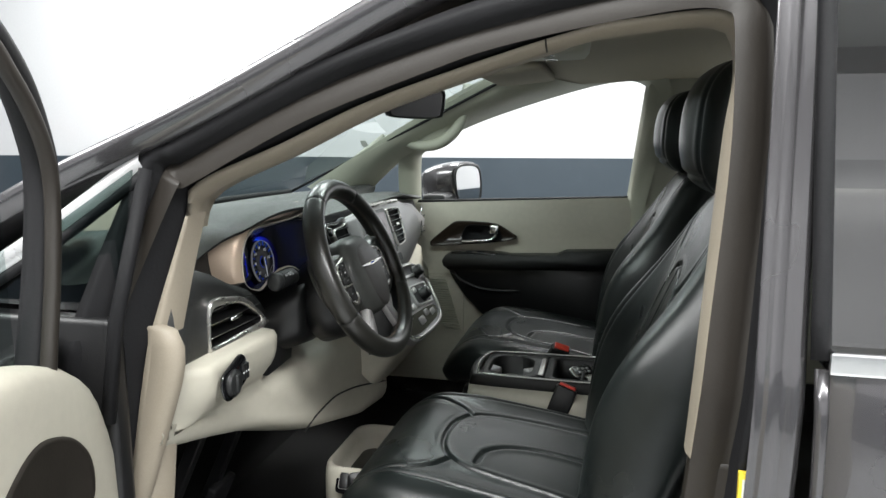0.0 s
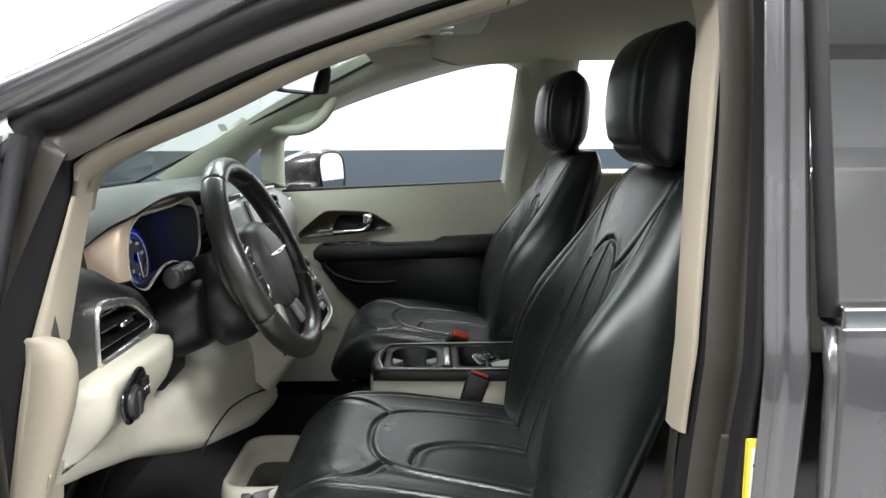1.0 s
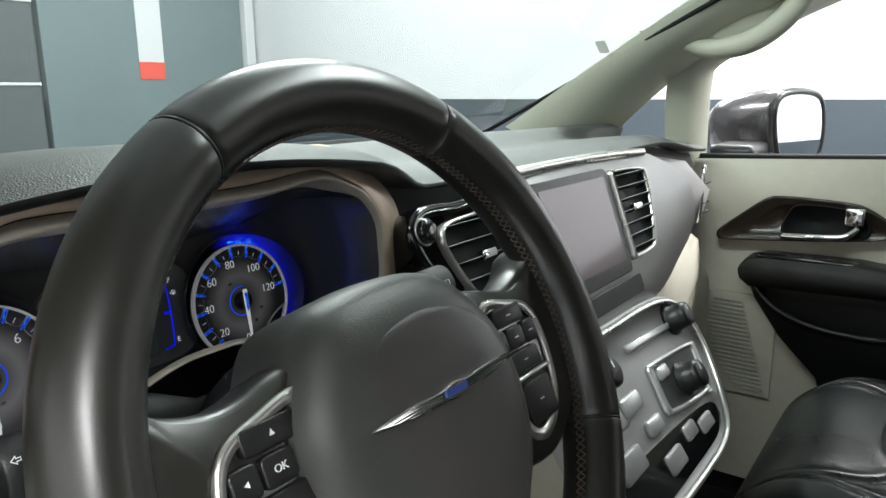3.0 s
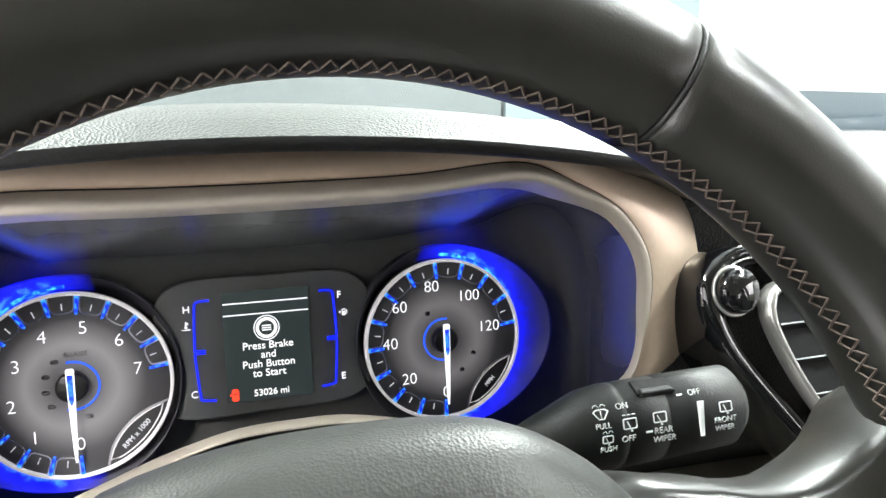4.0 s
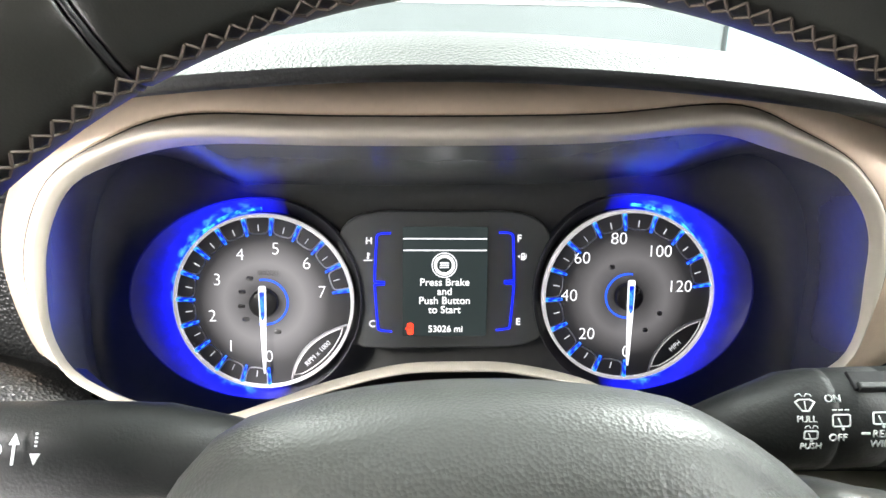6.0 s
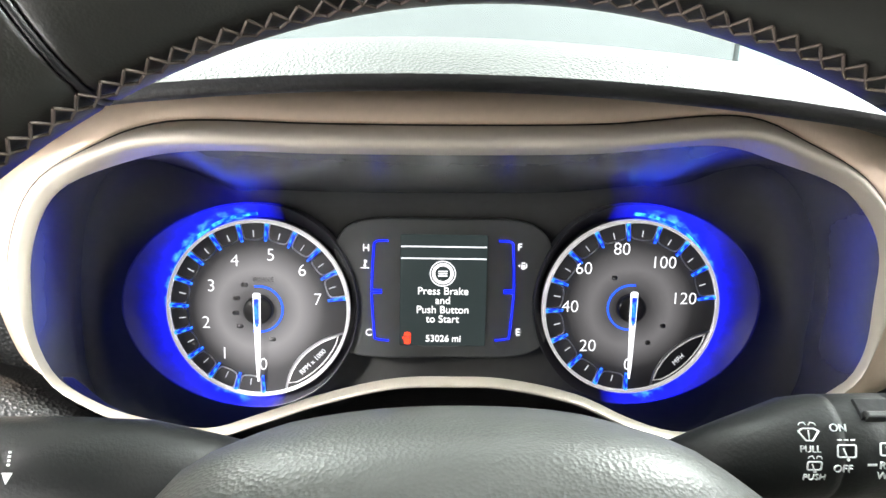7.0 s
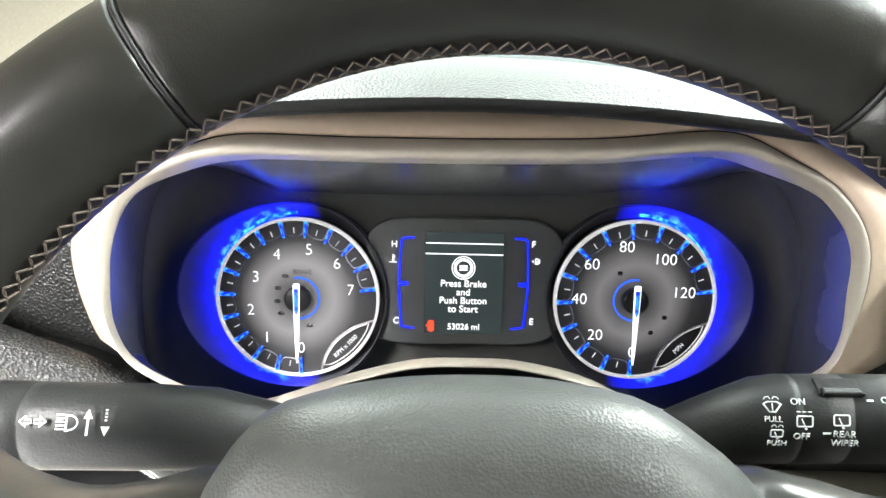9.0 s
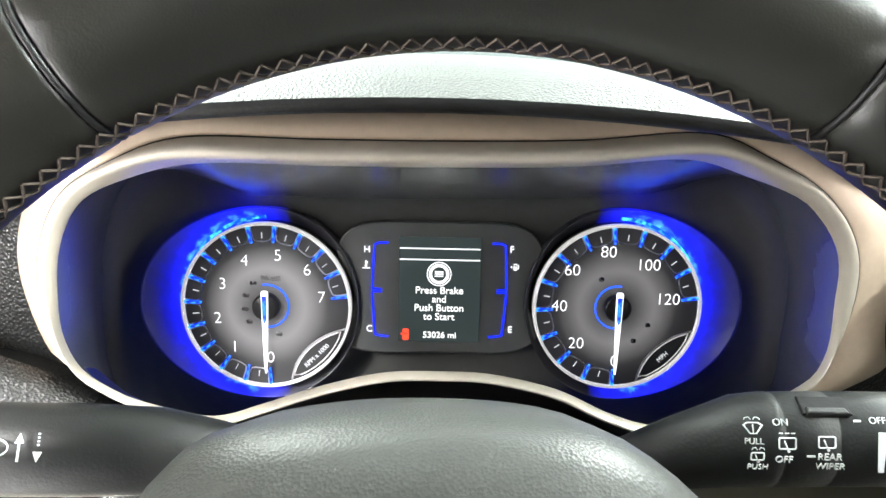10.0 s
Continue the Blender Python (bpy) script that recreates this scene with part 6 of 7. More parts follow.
# passenger end of the dash
part("end_vent_housing", loft([[(x, y, z) for x, y, z in ((0.45, 0.80, 1.19), (0.62, 0.775, 1.165), (0.70, 0.785, 1.13), (0.715, 0.80, 1.05), (0.70, 0.82, 1.02))], [(x, y - 0.012, z) for x, y, z in ((0.45, 0.79, 1.17), (0.60, 0.76, 1.145), (0.67, 0.755, 1.11), (0.68, 0.77, 1.05), (0.66, 0.80, 1.03))], [(x, y, z) for x, y, z in ((0.40, 0.79, 1.12), (0.55, 0.765, 1.10), (0.62, 0.76, 1.08), (0.63, 0.77, 1.05), (0.60, 0.80, 1.02))]]), M_STACK, dash)
for i in range(4):
    part("end_vent_slat", box(0.655, 0.70, 0.750, 0.775, 1.065 + i * 0.018, 1.069 + i * 0.018, 0.001), M_BLACK, dash, smooth=False)
part("end_vent_rim", tube(spline([(0.66, 0.752, 1.15), (0.70, 0.765, 1.13), (0.705, 0.77, 1.07), (0.67, 0.76, 1.05), (0.65, 0.752, 1.08)], 5, True), 0.004, 8, True), M_CHROME, dash, "chrome end vent rim")
part("glove_box", loft([[(x, 0.765 - 0.02 * math.sin(math.pi * (x - 0.2) / 0.5) + dy, z) for x in np.linspace(0.22, 0.70, 16)] for dy, z in ((0.03, 1.03), (0.0, 1.01), (-0.01, 0.95), (0.0, 0.85), (0.04, 0.82))]), M_BEIGE, dash, "beige glove box lid")

# ---- seats ----


def padded(W, L, T, bolster, seams, taper=lambda s: 1.0, n=230, m=200, crown=0.012, depth=0.0062, edge=5.0, nose=0.0, inner=0.50, bow=lambda s: 1.0, tip=9.0):
    """A stuffed pad: across x, along y from 0 to L, upholstered face up; seams are grooves along polylines in x, y."""
    ss = 0.5 - 0.5 * np.cos(np.pi * (0.12 + 0.76 * np.linspace(0, 1, m + 1)))
    ss = (ss - ss[0]) / (ss[-1] - ss[0])
    ss = np.concatenate([[0, 0.004, 0.012, 0.024], ss[(ss > 0.03) & (ss < 0.97)], [0.976, 0.988, 0.996, 1.0]])
    u = np.linspace(-1, 1, n)
    u = np.sign(u) * (1 - (1 - np.abs(u)) ** 1.25)
    rows = []
    for s in ss:
        end = max(0.0, 1 - abs(2 * s - 1) ** tip) ** 0.5
        w = W / 2 * taper(s) * (0.86 + 0.14 * end)
        x = u * w
        rim = np.maximum(0, 1 - np.abs(u) ** edge) ** 0.5
        q = np.abs(x) / (W / 2)
        h = T / 2 * end * rim + end * rim * (bolster * bow(s) * smooth01((q - inner) / (0.92 - inner)) + crown * (1 - q * q) * math.sin(math.pi * s))
        y = np.full_like(x, s * L)
        d = np.full_like(x, 1.0)
        for line in seams:
            for a, b in zip(line[:-1], line[1:]):
                ax, ay, bx, by = a[0], a[1], b[0], b[1]
                l2 = max(1e-9, (bx - ax) ** 2 + (by - ay) ** 2)
                t = np.clip(((x - ax) * (bx - ax) + (y - ay) * (by - ay)) / l2, 0, 1)
                d = np.minimum(d, np.hypot(x - ax - t * (bx - ax), y - ay - t * (by - ay)))
        h = h - depth * np.exp(-(d / 0.0030) ** 2) * rim + 0.0015 * np.exp(-((d - 0.010) / 0.007) ** 2) * rim
        h = h - nose * smooth01((s - 0.75) / 0.25) ** 2
        xb = u[::-1][1:-1:3] * w
        hb = -T / 2 * end * np.maximum(0, 1 - np.abs(xb / w) ** edge) ** 0.5 - nose * smooth01((s - 0.75) / 0.25) ** 2
        rows.append([(a, s * L, c) for a, c in zip(x, h)] + [(a, s * L, c) for a, c in zip(xb, hb)])
    return loft(rows, closed=True, ends=True)


def both(lines):
    return lines + [[(-x, y) for x, y in l] for l in lines]


def sm(pts):
    return [tuple(q) for q in resample(spline(pts, 5), 16)]


cush_seams = both([sm([(0.0, 0.375), (0.055, 0.37), (0.10, 0.345), (0.125, 0.29), (0.140, 0.15), (0.15, 0.0)]), sm([(0.10, 0.345), (0.14, 0.375), (0.165, 0.43), (0.175, 0.52)]), sm([(0.205, 0.0), (0.20, 0.25), (0.185, 0.42), (0.175, 0.47)])]) + [sm([(-0.10, 0.30), (-0.04, 0.285), (0.0, 0.20), (0.01, 0.0)])]
back_seams = both([sm([(0.0, 0.478), (0.030, 0.473), (0.056, 0.452), (0.077, 0.40), (0.098, 0.25), (0.122, 0.0)]), sm([(0.066, 0.434), (0.088, 0.450), (0.118, 0.500), (0.148, 0.580)]), sm([(0.195, 0.0), (0.19, 0.25), (0.17, 0.45), (0.135, 0.60)])]) + [[(0.0, 0.476), (0.0, 0.0)]]


def seat(label, m):
    s = thing("car_seat", label, "car seat", m, "front seats")
    part("cushion", into(padded(0.53, 0.52, 0.14, 0.030, cush_seams, lambda s: 1.0 - 0.14 * float(smooth01((s - 0.6) / 0.4)), nose=0.035), pose(0, 0.055, 0.695, 8.5, 0, 0)), M_LEATHER, s, "black leather cushion with sewn seams")
    part("backrest", into(padded(0.52, 0.64, 0.115, 0.094, back_seams, lambda s: 1.0 - 0.30 * float(smooth01((s - 0.5) / 0.55)), edge=4.0, inner=0.40, bow=lambda s: 0.40 + 0.72 * math.exp(-((s - 0.42) / 0.27) ** 2)), pose(0, 0.112, 0.70, 69, 0, 180)), M_LEATHER, s, "black leather backrest with sewn seams")
    hr = part("headrest", into(padded(0.27, 0.215, 0.130, 0.010, [sm([(-0.085, 0.0), (-0.095, 0.10), (-0.085, 0.215)]), sm([(0.085, 0.0), (0.095, 0.10), (0.085, 0.215)]), [(-0.09, 0.03), (0.09, 0.03)]], lambda s: 0.80 + 0.20 * math.sin(math.pi * min(1, s * 0.8 + 0.10)), 70, 60, edge=2.2, depth=0.004, tip=3.6), pose(0, -0.055, 1.292, 86, 0, 180)), M_LEATHER, s, "black leather headrest")
    for dx in (-0.065, 0.065):
        part("headrest_post", tube([(dx, -0.100, 1.22), (dx, -0.085, 1.34)], 0.006), M_CHROME, s, "chrome headrest post")
        part("post_collar", tube([(dx, -0.097, 1.278), (dx, -0.095, 1.292)], [0.020, 0.014], 18), M_BLACK, s)
    part("seat_skirt", box(-0.235, 0.235, 0.04, 0.52, 0.50, 0.70, 0.04), M_LEATHER, s, "black leather front skirt")
    for dx in (-0.2, 0.2):
        part("seat_rail", box(dx - 0.02, dx + 0.02, -0.05, 0.50, 0.42, 0.505, 0.005), M_BLACK, s)
    part("side_cover", box(-0.27, -0.245, -0.02, 0.42, 0.56, 0.70, 0.012), M_BLACK, s)
    return s


seat("black leather driver seat with stitched seams", pose(-0.40, 0, 0))
seat("black leather passenger seat with stitched seams", pose(0.42, 0, 0))

# ---- floor console ----
cons = thing("floor_console", "black console with cup holders and a beige side", "console")
part("console_body", box(-0.128, 0.165, -0.10, 0.41, 0.42, 0.782, 0.03, 3), M_BEIGE, cons, "beige console side")
co = resample(spline([(-0.075, 0.40), (-0.055, 0.43), (0.02, 0.442), (0.10, 0.43), (0.125, 0.39), (0.13, 0.15), (0.12, -0.10), (-0.08, -0.10), (-0.085, 0.15)], 6, True), 96, True)


def crow(k, z, kx=None):
    return [(0.022 + (q[0] - 0.022) * (kx or k), 0.17 + (q[1] - 0.17) * k, z) for q in co]


part("console_shoulder", loft([crow(1.03, 0.770, 1.36), crow(1.03, 0.784, 1.36), crow(1.03, 0.796, 1.28), crow(1.02, 0.805, 1.12), crow(1.0, 0.808, 1.0)], closed=True), M_BEIGE, cons, "beige shoulder round the tray")
part("console_top", loft([crow(1.025, 0.804), crow(1.03, 0.812), crow(1.01, 0.826), crow(0.985, 0.832), crow(0.94, 0.832, 0.90), crow(0.93, 0.826, 0.87)], closed=True), M_BLACK, cons, "black console rim")
part("rim_line", tube([(q[0], q[1], 0.8325) for q in crow(0.955, 0, 0.92)], 0.0022, 6, True), M_SATIN, cons, "fine silver line")
deck = [rounded(-0.072, 0.116, 0.262, 0.416, 0.030), rounded(-0.050, 0.096, 0.294, 0.402, 0.042)]
part("cup_deck", loft([[(*q, 0.822) for q in deck[0]], [(*q, 0.8295) for q in deck[0]], [(*q, 0.8300) for q in deck[1]], [(0.023 + (q[0] - 0.023) * 0.98, 0.348 + (q[1] - 0.348) * 0.97, 0.8275) for q in deck[1]], [(0.023 + (q[0] - 0.023) * 0.93, 0.348 + (q[1] - 0.348) * 0.90, 0.755) for q in deck[1]], [(0.023 + (q[0] - 0.023) * 0.02, 0.348 + (q[1] - 0.348) * 0.02, 0.752) for q in deck[1]]], closed=True), M_BLACK, cons, "gloss black deck with a double cup well")
for wy, sy in ((0.401, -1), (0.295, 1)):
    part("grip_tab", prism([(0.023 - 0.024 * sy, 0.0 + wy), (0.023 - 0.006 * sy, wy + 0.026 * sy), (0.023 + 0.006 * sy, wy + 0.026 * sy), (0.023 + 0.024 * sy, wy)], 0.018, 0.004, m=Matrix.Translation((0, 0, 0.803))), M_STACK, cons, "grey grip between the cups")
bin_o = [rounded(-0.072, 0.116, -0.092, 0.262, 0.022), rounded(-0.052, 0.098, -0.070, 0.246, 0.020)]
part("tray", loft([[(*q, 0.822) for q in bin_o[0]], [(*q, 0.8290) for q in bin_o[0]], [(*q, 0.8295) for q in bin_o[1]], [(0.023 + (q[0] - 0.023) * 0.98, 0.088 + (q[1] - 0.088) * 0.985, 0.826) for q in bin_o[1]], [(0.023 + (q[0] - 0.023) * 0.94, 0.088 + (q[1] - 0.088) * 0.96, 0.786) for q in bin_o[1]], [(0.023 + (q[0] - 0.023) * 0.02, 0.088 + (q[1] - 0.088) * 0.02, 0.786) for q in bin_o[1]]], closed=True), M_BLACK, cons, "open black tray")
part("divider", box(-0.040, 0.086, 0.2655, 0.2790, 0.822, 0.8325, 0.003), M_SATIN, cons, "satin silver bar between cups and tray")
part("tray_rib", box(-0.046, 0.092, 0.172, 0.180, 0.784, 0.812, 0.003), M_BLACK_ROUGH, cons, "low rib across the tray")

fob = thing("key_fob", "silver and black key fob lying in the console tray", "key fob", pose(0.078, 0.178, 0.800, 0, -22, 30))
part("fob_body", prism(rounded(-0.022, 0.022, -0.034, 0.034, 0.014), 0.012, 0.004), M_SATIN, fob)
part("fob_face", prism(rounded(-0.016, 0.016, -0.022, 0.026, 0.008), 0.001, m=Matrix.Translation((0, 0, 0.012))), M_BLACK, fob)
for dy in (-0.012, 0.0, 0.012):
    for dx in (-0.006, 0.006):
        part("fob_button", prism(rounded(dx - 0.004, dx + 0.004, dy - 0.004, dy + 0.004, 0.002, 2), 0.0012, m=Matrix.Translation((0, 0, 0.0128))), M_STACK, fob)
part("ring", tube([(0.008 * math.cos(a), -0.040 + 0.008 * math.sin(a), 0.006) for a in np.linspace(0, 2 * math.pi, 20, endpoint=False)], 0.001, 6, True), M_CHROME, fob)
tag = tagged(part("key_tag", box(-0.022, 0.022, -0.03, 0.03, 0, 0.001), M_LABEL, smooth=False), "small white paper key tag in the tray", "tag")
tag.matrix_world = pose(0.052, 0.135, 0.797, 0, -12, 15)


def buckle(label, m):
    b = thing("seat_belt_buckle", label, "seat belt buckle", m, "seat belt buckles")
    part("stalk", tube([(0, -0.01, -0.16), (0, 0, -0.05)], 0.012, 10, flat=0.6), M_BLACK, b)
    part("buckle_body", box(-0.013, 0.013, -0.024, 0.024, -0.07, 0.0, 0.005), M_BLACK, b, "black buckle body")
    part("release_button", box(-0.009, 0.009, -0.019, 0.019, 0.0, 0.006, 0.002), M_RED, b, "red release button")
    return b


buckle("black seat belt buckle with red button beside the driver seat", pose(-0.105, 0.205, 0.828, 20, 12, 0))
buckle("black seat belt buckle with red button beside the passenger seat", pose(0.137, 0.236, 0.847, 22, -30, 0))

low_box = thing("switch_box", "beige low box with two black switches in front of the seat", "switch panel", pose(-0.20, 0.70, 0.42))
part("box_body", loft([[(-0.02 + 0.03 + (q[0] - 0.03) * k, -0.055 + (q[1] + 0.055) * k, z) for q in rounded(-0.10, 0.16, -0.13, 0.02, 0.045)] for k, z in ((1.0, 0.0), (1.0, 0.225), (0.985, 0.245), (0.95, 0.258), (0.90, 0.262), (0.85, 0.258), (0.82, 0.235), (0.80, 0.20), (0.2, 0.20))], closed=True, ends=True), M_BEIGE, low_box)
part("tray_mat", prism(rounded(-0.085, 0.115, -0.105, -0.005, 0.03), 0.004, m=Matrix.Translation((0.0, 0.0, 0.201))), M_PIANO, low_box, "dark tray lining", smooth=False)
part("switch_plate", prism(rounded(-0.035, 0.035, -0.028, 0.028, 0.01), 0.004, 0.002, m=pose(-0.116, -0.055, 0.236, 60, 0, -90)), M_PIANO, low_box, "gloss black switch plate")
for dx in (-0.016, 0.016):
    part("switch", prism(rounded(dx - 0.011, dx + 0.011, -0.018, 0.018, 0.005), 0.008, 0.003, m=pose(-0.116, -0.055, 0.236, 60, 0, -90)), M_BLACK, low_box)
    part("switch_edge", ring(rounded(dx - 0.012, dx + 0.012, -0.019, 0.019, 0.005), rounded(dx - 0.0105, dx + 0.0105, -0.0175, 0.0175, 0.004), 0.006, m=pose(-0.116, -0.055, 0.236, 60, 0, -90)), M_SATIN, low_box)
part("dark_recess", prism(rounded(-0.04, 0.05, -0.02, 0.03, 0.01), 0.003, m=pose(-0.11, -0.085, 0.23, 90, 0, -60)), M_BLACK, low_box)

for px, w, z in ((-0.36, 0.045, 0.60), (-0.52, 0.04, 0.62)):
    p = thing("pedal", "black rubber-faced foot pedal", "pedal", pose(px, 0.95, z, 25, 0, 0), "pedals")
    part("pad", box(-w, w, -0.01, 0.01, -0.05, 0.05, 0.006), M_RUBBER, p)
    part("lever", box(-0.012, 0.012, 0.005, 0.03, 0.0, 0.35, 0.004), M_BLACK, p)

# ---- mirror, visors, overhead console ----
rv = thing("rear_view_mirror", "black-framed rear-view mirror on the windshield", "mirror", look((0.0, 0.585, 1.467), tuple(Vector((0, 0.585, 1.467)) - Vector((-0.49, -0.868, -0.07)))))
ro = resample(spline([(-0.115, 0.020), (-0.10, 0.034), (0, 0.038), (0.10, 0.034), (0.115, 0.020), (0.108, -0.024), (0.09, -0.034), (0, -0.037), (-0.09, -0.034), (-0.108, -0.024)], 5, True), 60, True) * (0.86, 1.0)
part("mirror_housing", loft([[(q[0] * k, q[1] * k, z) for q in ro] for k, z in ((0.3, -0.038), (0.7, -0.030), (0.95, -0.014), (1.0, 0.0), (0.985, 0.006), (0.93, 0.007), (0.88, 0.003))], closed=True, ends=True), M_BLACK, rv, "black mirror housing")
part("mirror_glass", prism([(q[0] * 0.90, q[1] * 0.89) for q in ro], 0.001, m=Matrix.Translation((0, 0, 0.003))), M_MIRROR, rv, "mirror glass", smooth=False)
cs = thing("camera_shroud", "black sensor shroud behind the rear-view mirror", "sensor housing")
part("shroud_body", loft([[(-0.8 * w, y, lo), (-w, y, lo * 0.4 + hi * 0.6), (-0.7 * w, y, hi), (0.7 * w, y, hi), (w, y, lo * 0.4 + hi * 0.6), (0.8 * w, y, lo)] for y, lo, hi, w in ((0.785, 1.474, 1.482, 0.020), (0.74, 1.461, 1.497, 0.034), (0.69, 1.456, 1.514, 0.040), (0.65, 1.474, 1.528, 0.040), (0.59, 1.520, 1.546, 0.038), (0.49, 1.562, 1.574, 0.034))], closed=True, ends=True), M_RUBBER, cs, "black tapered sensor cover")
part("mirror_stem", tube([(0.0, 0.672, 1.482), (0.0, 0.640, 1.474), (0.004, 0.606, 1.468)], [0.013, 0.011, 0.012], 12), M_BLACK, cs, "black stem towards the mirror")


def visor(label, cx):
    v = thing("sun_visor", label, "sun visor", pose(cx, 0.385, 1.558, -5, 0, 0), "sun visors")
    part("visor_board", loft([[(q[0] * k, q[1] * k, z) for q in rounded(-0.20, 0.20, -0.085, 0.085, 0.035)] for k, z in ((0.90, -0.0125), (0.97, -0.011), (1.0, -0.005), (1.0, 0.005), (0.95, 0.011))], closed=True, ends=True), M_HEADLINER, v, "grey-beige visor board")
    part("pivot", tube([(-0.19 if cx < 0 else 0.19, 0.07, 0.0), (-0.22 if cx < 0 else 0.22, 0.07, 0.012)], 0.008), M_BEIGE_TRIM, v)
    return v


visor("grey-beige fabric sun visor folded up", -0.36)
visor("grey-beige fabric sun visor folded up", 0.36)
oc = thing("overhead_console", "beige overhead console with reading lamp", "overhead console", pose(0.0, 0.31, 1.578))
part("console_shell", loft([[(q[0] * k, q[1] * k, z) for q in rounded(-0.10, 0.10, -0.13, 0.10, 0.04)] for k, z in ((1.0, 0.03), (0.97, 0.0), (0.90, -0.012), (0.4, -0.014), (0.05, -0.014))], closed=True), M_BEIGE_TRIM, oc)
for s in (-1, 1):
    part("lamp_lens", prism(rounded(-0.022, 0.022, -0.014, 0.014, 0.006), 0.002, m=pose(0.045 * s, -0.04, -0.0165)), M_CHROME, oc, "clear reading lamp lens")

# grab handle on the passenger's front post
gh = thing("grab_handle", "pale beige grab handle moulded on the front post", "grab handle")
gpath = spline([(0.665, 0.875, 1.385), (0.650, 0.81, 1.370), (0.640, 0.745, 1.357), (0.635, 0.685, 1.366), (0.630, 0.635, 1.400), (0.625, 0.604, 1.447), (0.615, 0.590, 1.495), (0.600, 0.578, 1.545)], 6)
part("grip", tube(gpath, [0.009 + 0.010 * math.sin(math.pi * i / (len(gpath) - 1)) for i in range(len(gpath))], 12), M_BEIGE_TRIM, gh)
web = [tuple(np.array(q) * (1, 1, 1)) for q in resample(spline(PIL_G, 8), 60)[12:50]]
part("grip_web", loft([resample([np.array(q) for q in gpath], 30), resample([np.array(q) + np.array((0.012, 0.02, 0.012)) for q in gpath], 30), resample([np.array(q) + np.array((0.02, 0.0, 0.0)) for q in web], 30)]), M_BEIGE_TRIM, gh, "moulded web behind the grip")
vin = tagged(part("windshield_label", loft([[(x, 1.105 + 0.02 * k, z) for x in (-0.62, -0.545, -0.47)] for k, z in ((0.0, 1.222), (-1.0, 1.238))], thick=0.0006), M_GHOSTLABEL, smooth=False), "small grey printed label behind the windshield", "label")
sticker = tagged(part("windshield_sticker", prism(rounded(-0.02, 0.02, -0.012, 0.012, 0.004), 0.0005, m=pose(0.595, 0.93, 1.365, 62, 0, 50)), M_LABEL, smooth=False), "small pale sticker on the windshield corner", "sticker")

# front passenger kick panel grille
kg = thing("speaker_grille", "beige ribbed speaker grille low on the door", "speaker grille")
for i in range(22):
    z = 0.70 + i * 0.0085
    y0 = 0.64 + 0.0025 * i
    y1 = min(0.76, y0 + 0.055 + 0.03 * math.sin(math.pi * i / 21))
    part("rib", box(0.768, 0.776, y0, y1, z, z + 0.0042, 0.0012, 1), M_BEIGE_TRIM, kg, smooth=False)
part("backing", box(0.774, 0.784, 0.63, 0.77, 0.69, 0.895), M_BEIGE, kg, smooth=False)

# ---- driver's door, standing open ----
DD = pose(-0.885, 0.845, 0, 0, 0, 0) @ Matrix.Rotation(radians(-72), 4, "Z")
dd = thing("driver_door", "open driver door with beige panel and black window frame", "car door", DD)
# local: y runs back from the hinge (negative), +x is the inside
po2 = resample(spline([(0.06, 0.50), (0.056, 0.80), (0.047, 0.89), (0.012, 0.984), (-0.024, 1.052), (-0.07, 1.095), (-0.114, 1.117), (-0.19, 1.140), (-0.30, 1.150), (-0.60, 1.150), (-1.02, 1.15), (-1.05, 0.80), (-1.0, 0.50)], 6, True), 96, True)
c2 = po2.mean(0)


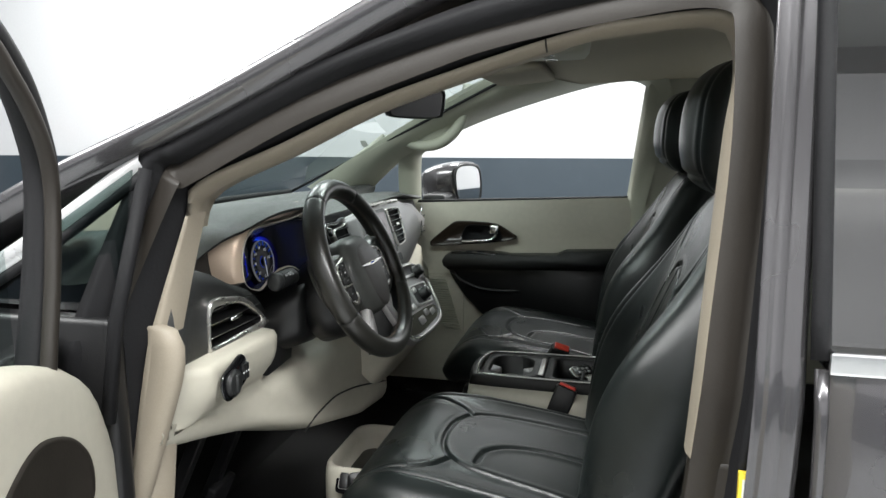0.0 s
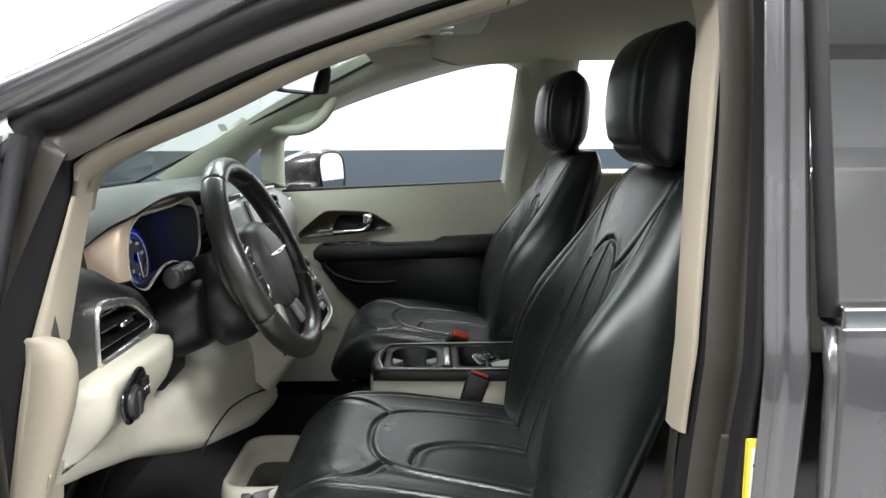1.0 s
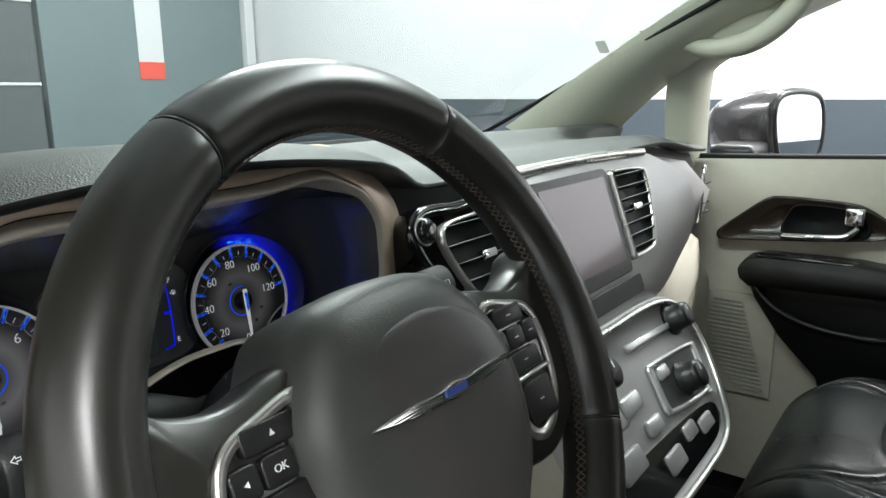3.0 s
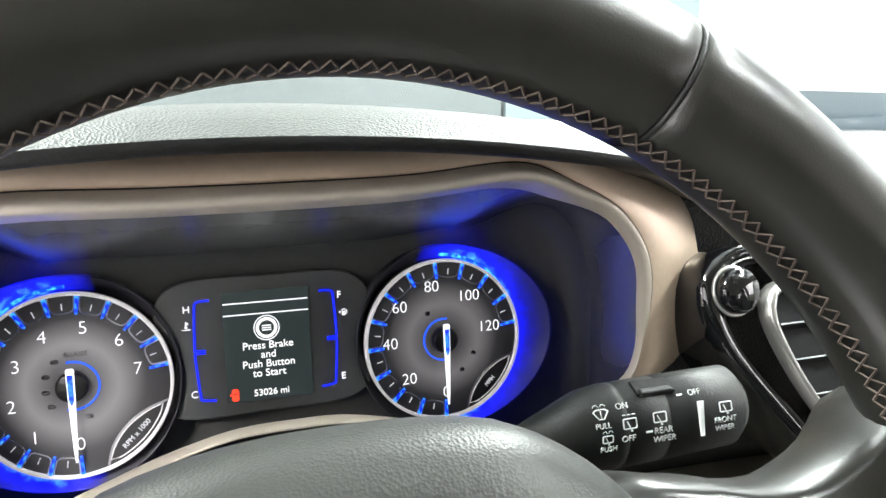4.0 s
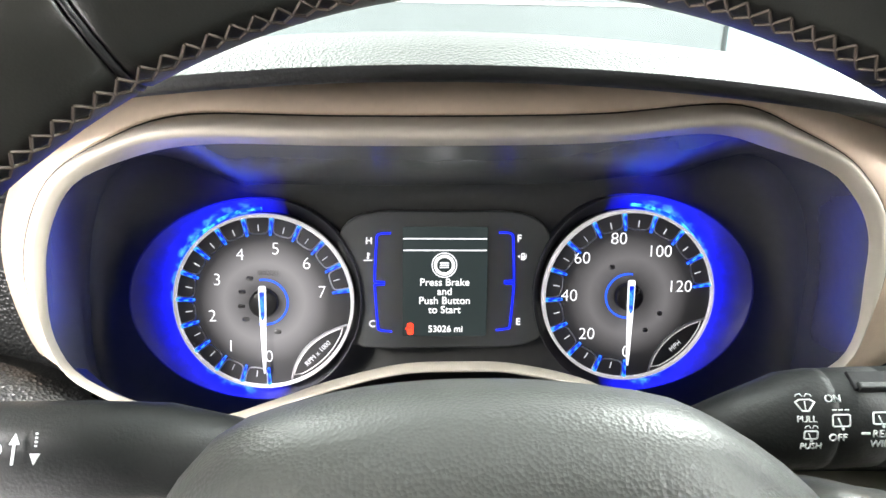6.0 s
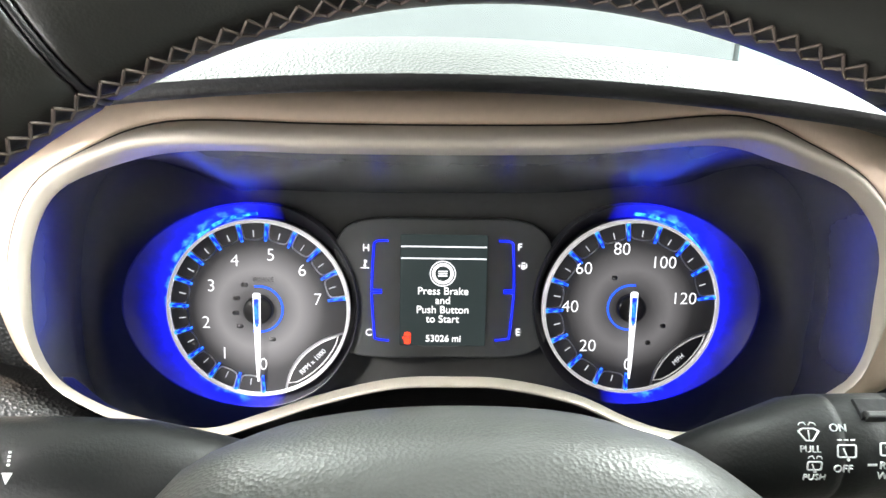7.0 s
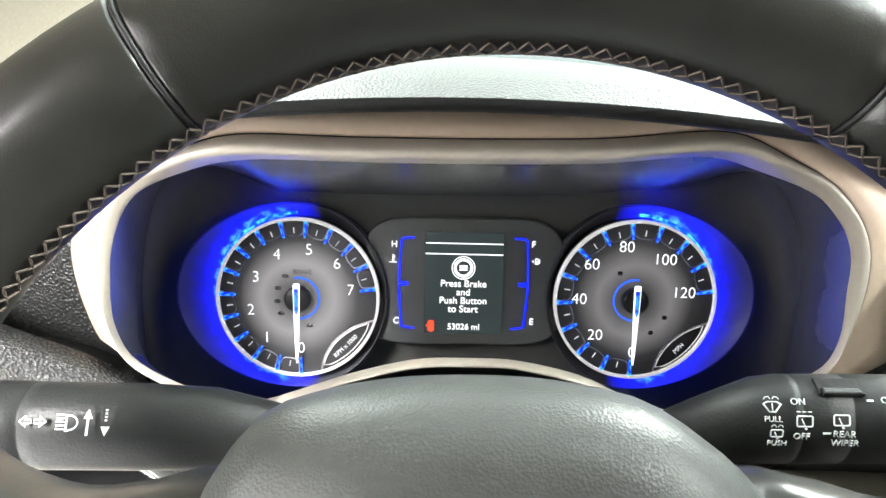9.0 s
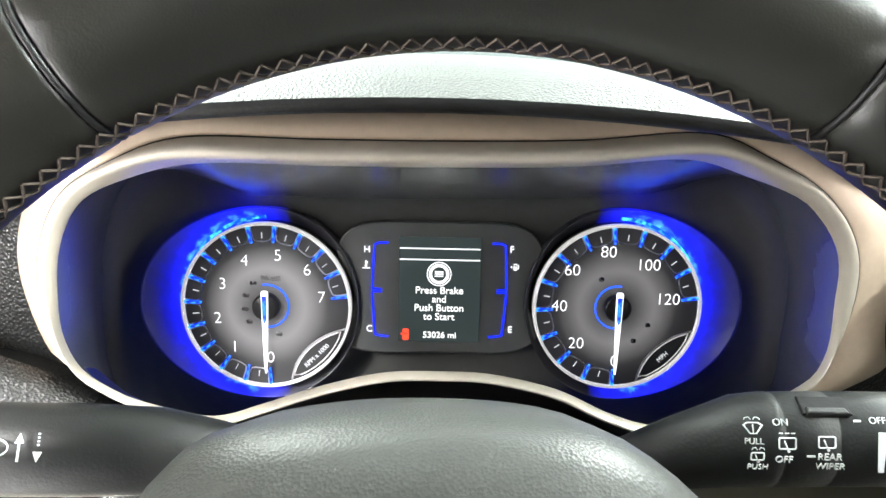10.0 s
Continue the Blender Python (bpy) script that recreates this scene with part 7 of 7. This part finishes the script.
def drow(k, x):
    return [(x, c2[0] + (q[0] - c2[0]) * k, c2[1] + (q[1] - c2[1]) * k) for q in po2]


part("inner_panel", loft([drow(1.0, 0.0), drow(1.005, 0.030), drow(1.0, 0.047), drow(0.985, 0.060), drow(0.96, 0.066), drow(0.90, 0.069), drow(0.02, 0.069)], closed=True), M_BEIGE, dd, "beige inner door panel")
rc = resample(spline([(-0.31, 1.005), (-0.258, 1.042), (-0.208, 1.057), (-0.157, 1.045), (-0.115, 1.022), (-0.087, 0.990), (-0.080, 0.955), (-0.095, 0.93), (-0.17, 0.90), (-0.30, 0.89), (-0.33, 0.94)], 5, True), 48, True)
cc = rc.mean(0)
part("panel_recess", loft([[(xx, cc[0] + (q[0] - cc[0]) * k, cc[1] + (q[1] - cc[1]) * k) for q in rc] for xx, k in ((0.0695, 1.03), (0.0735, 1.0), (0.0725, 0.96), (0.0715, 0.93), (0.0705, 0.02))], closed=True), M_JAMB, dd, "dark handle recess")
part("outer_skin", box(-0.05, -0.001, -1.05, 0.02, 0.45, 1.12, 0.012), M_PAINT, dd, "dark grey painted outer skin")
part("window_frame", tube(spline([(0.02, -0.105, 1.08), (0.02, -0.095, 1.125), (0.02, -0.062, 1.22), (0.02, -0.037, 1.327), (0.02, -0.047, 1.39), (0.018, -0.088, 1.465), (0.01, -0.16, 1.53), (0.0, -0.30, 1.59), (-0.02, -0.55, 1.63), (-0.03, -0.80, 1.64), (-0.03, -1.0, 1.60), (-0.02, -1.04, 1.35), (0.0, -1.04, 1.12)], 6), 0.021, 10, flat=0.9), M_RUBBER, dd, "black window frame")
part("frame_inner", tube(spline([(0.045, -0.122, 1.08), (0.045, -0.112, 1.125), (0.043, -0.080, 1.22), (0.040, -0.056, 1.32), (0.038, -0.066, 1.385), (0.03, -0.106, 1.455), (0.02, -0.18, 1.515), (0.01, -0.5, 1.60)], 6), 0.010, 8), M_JAMB, dd)
part("door_glass", loft([[(0.0, -0.10, z), (-0.005 - 0.02 * (z - 1.1), -1.03, z)] for z in (1.1, 1.2, 1.3)]), M_GLASS, dd, "clear door glass")
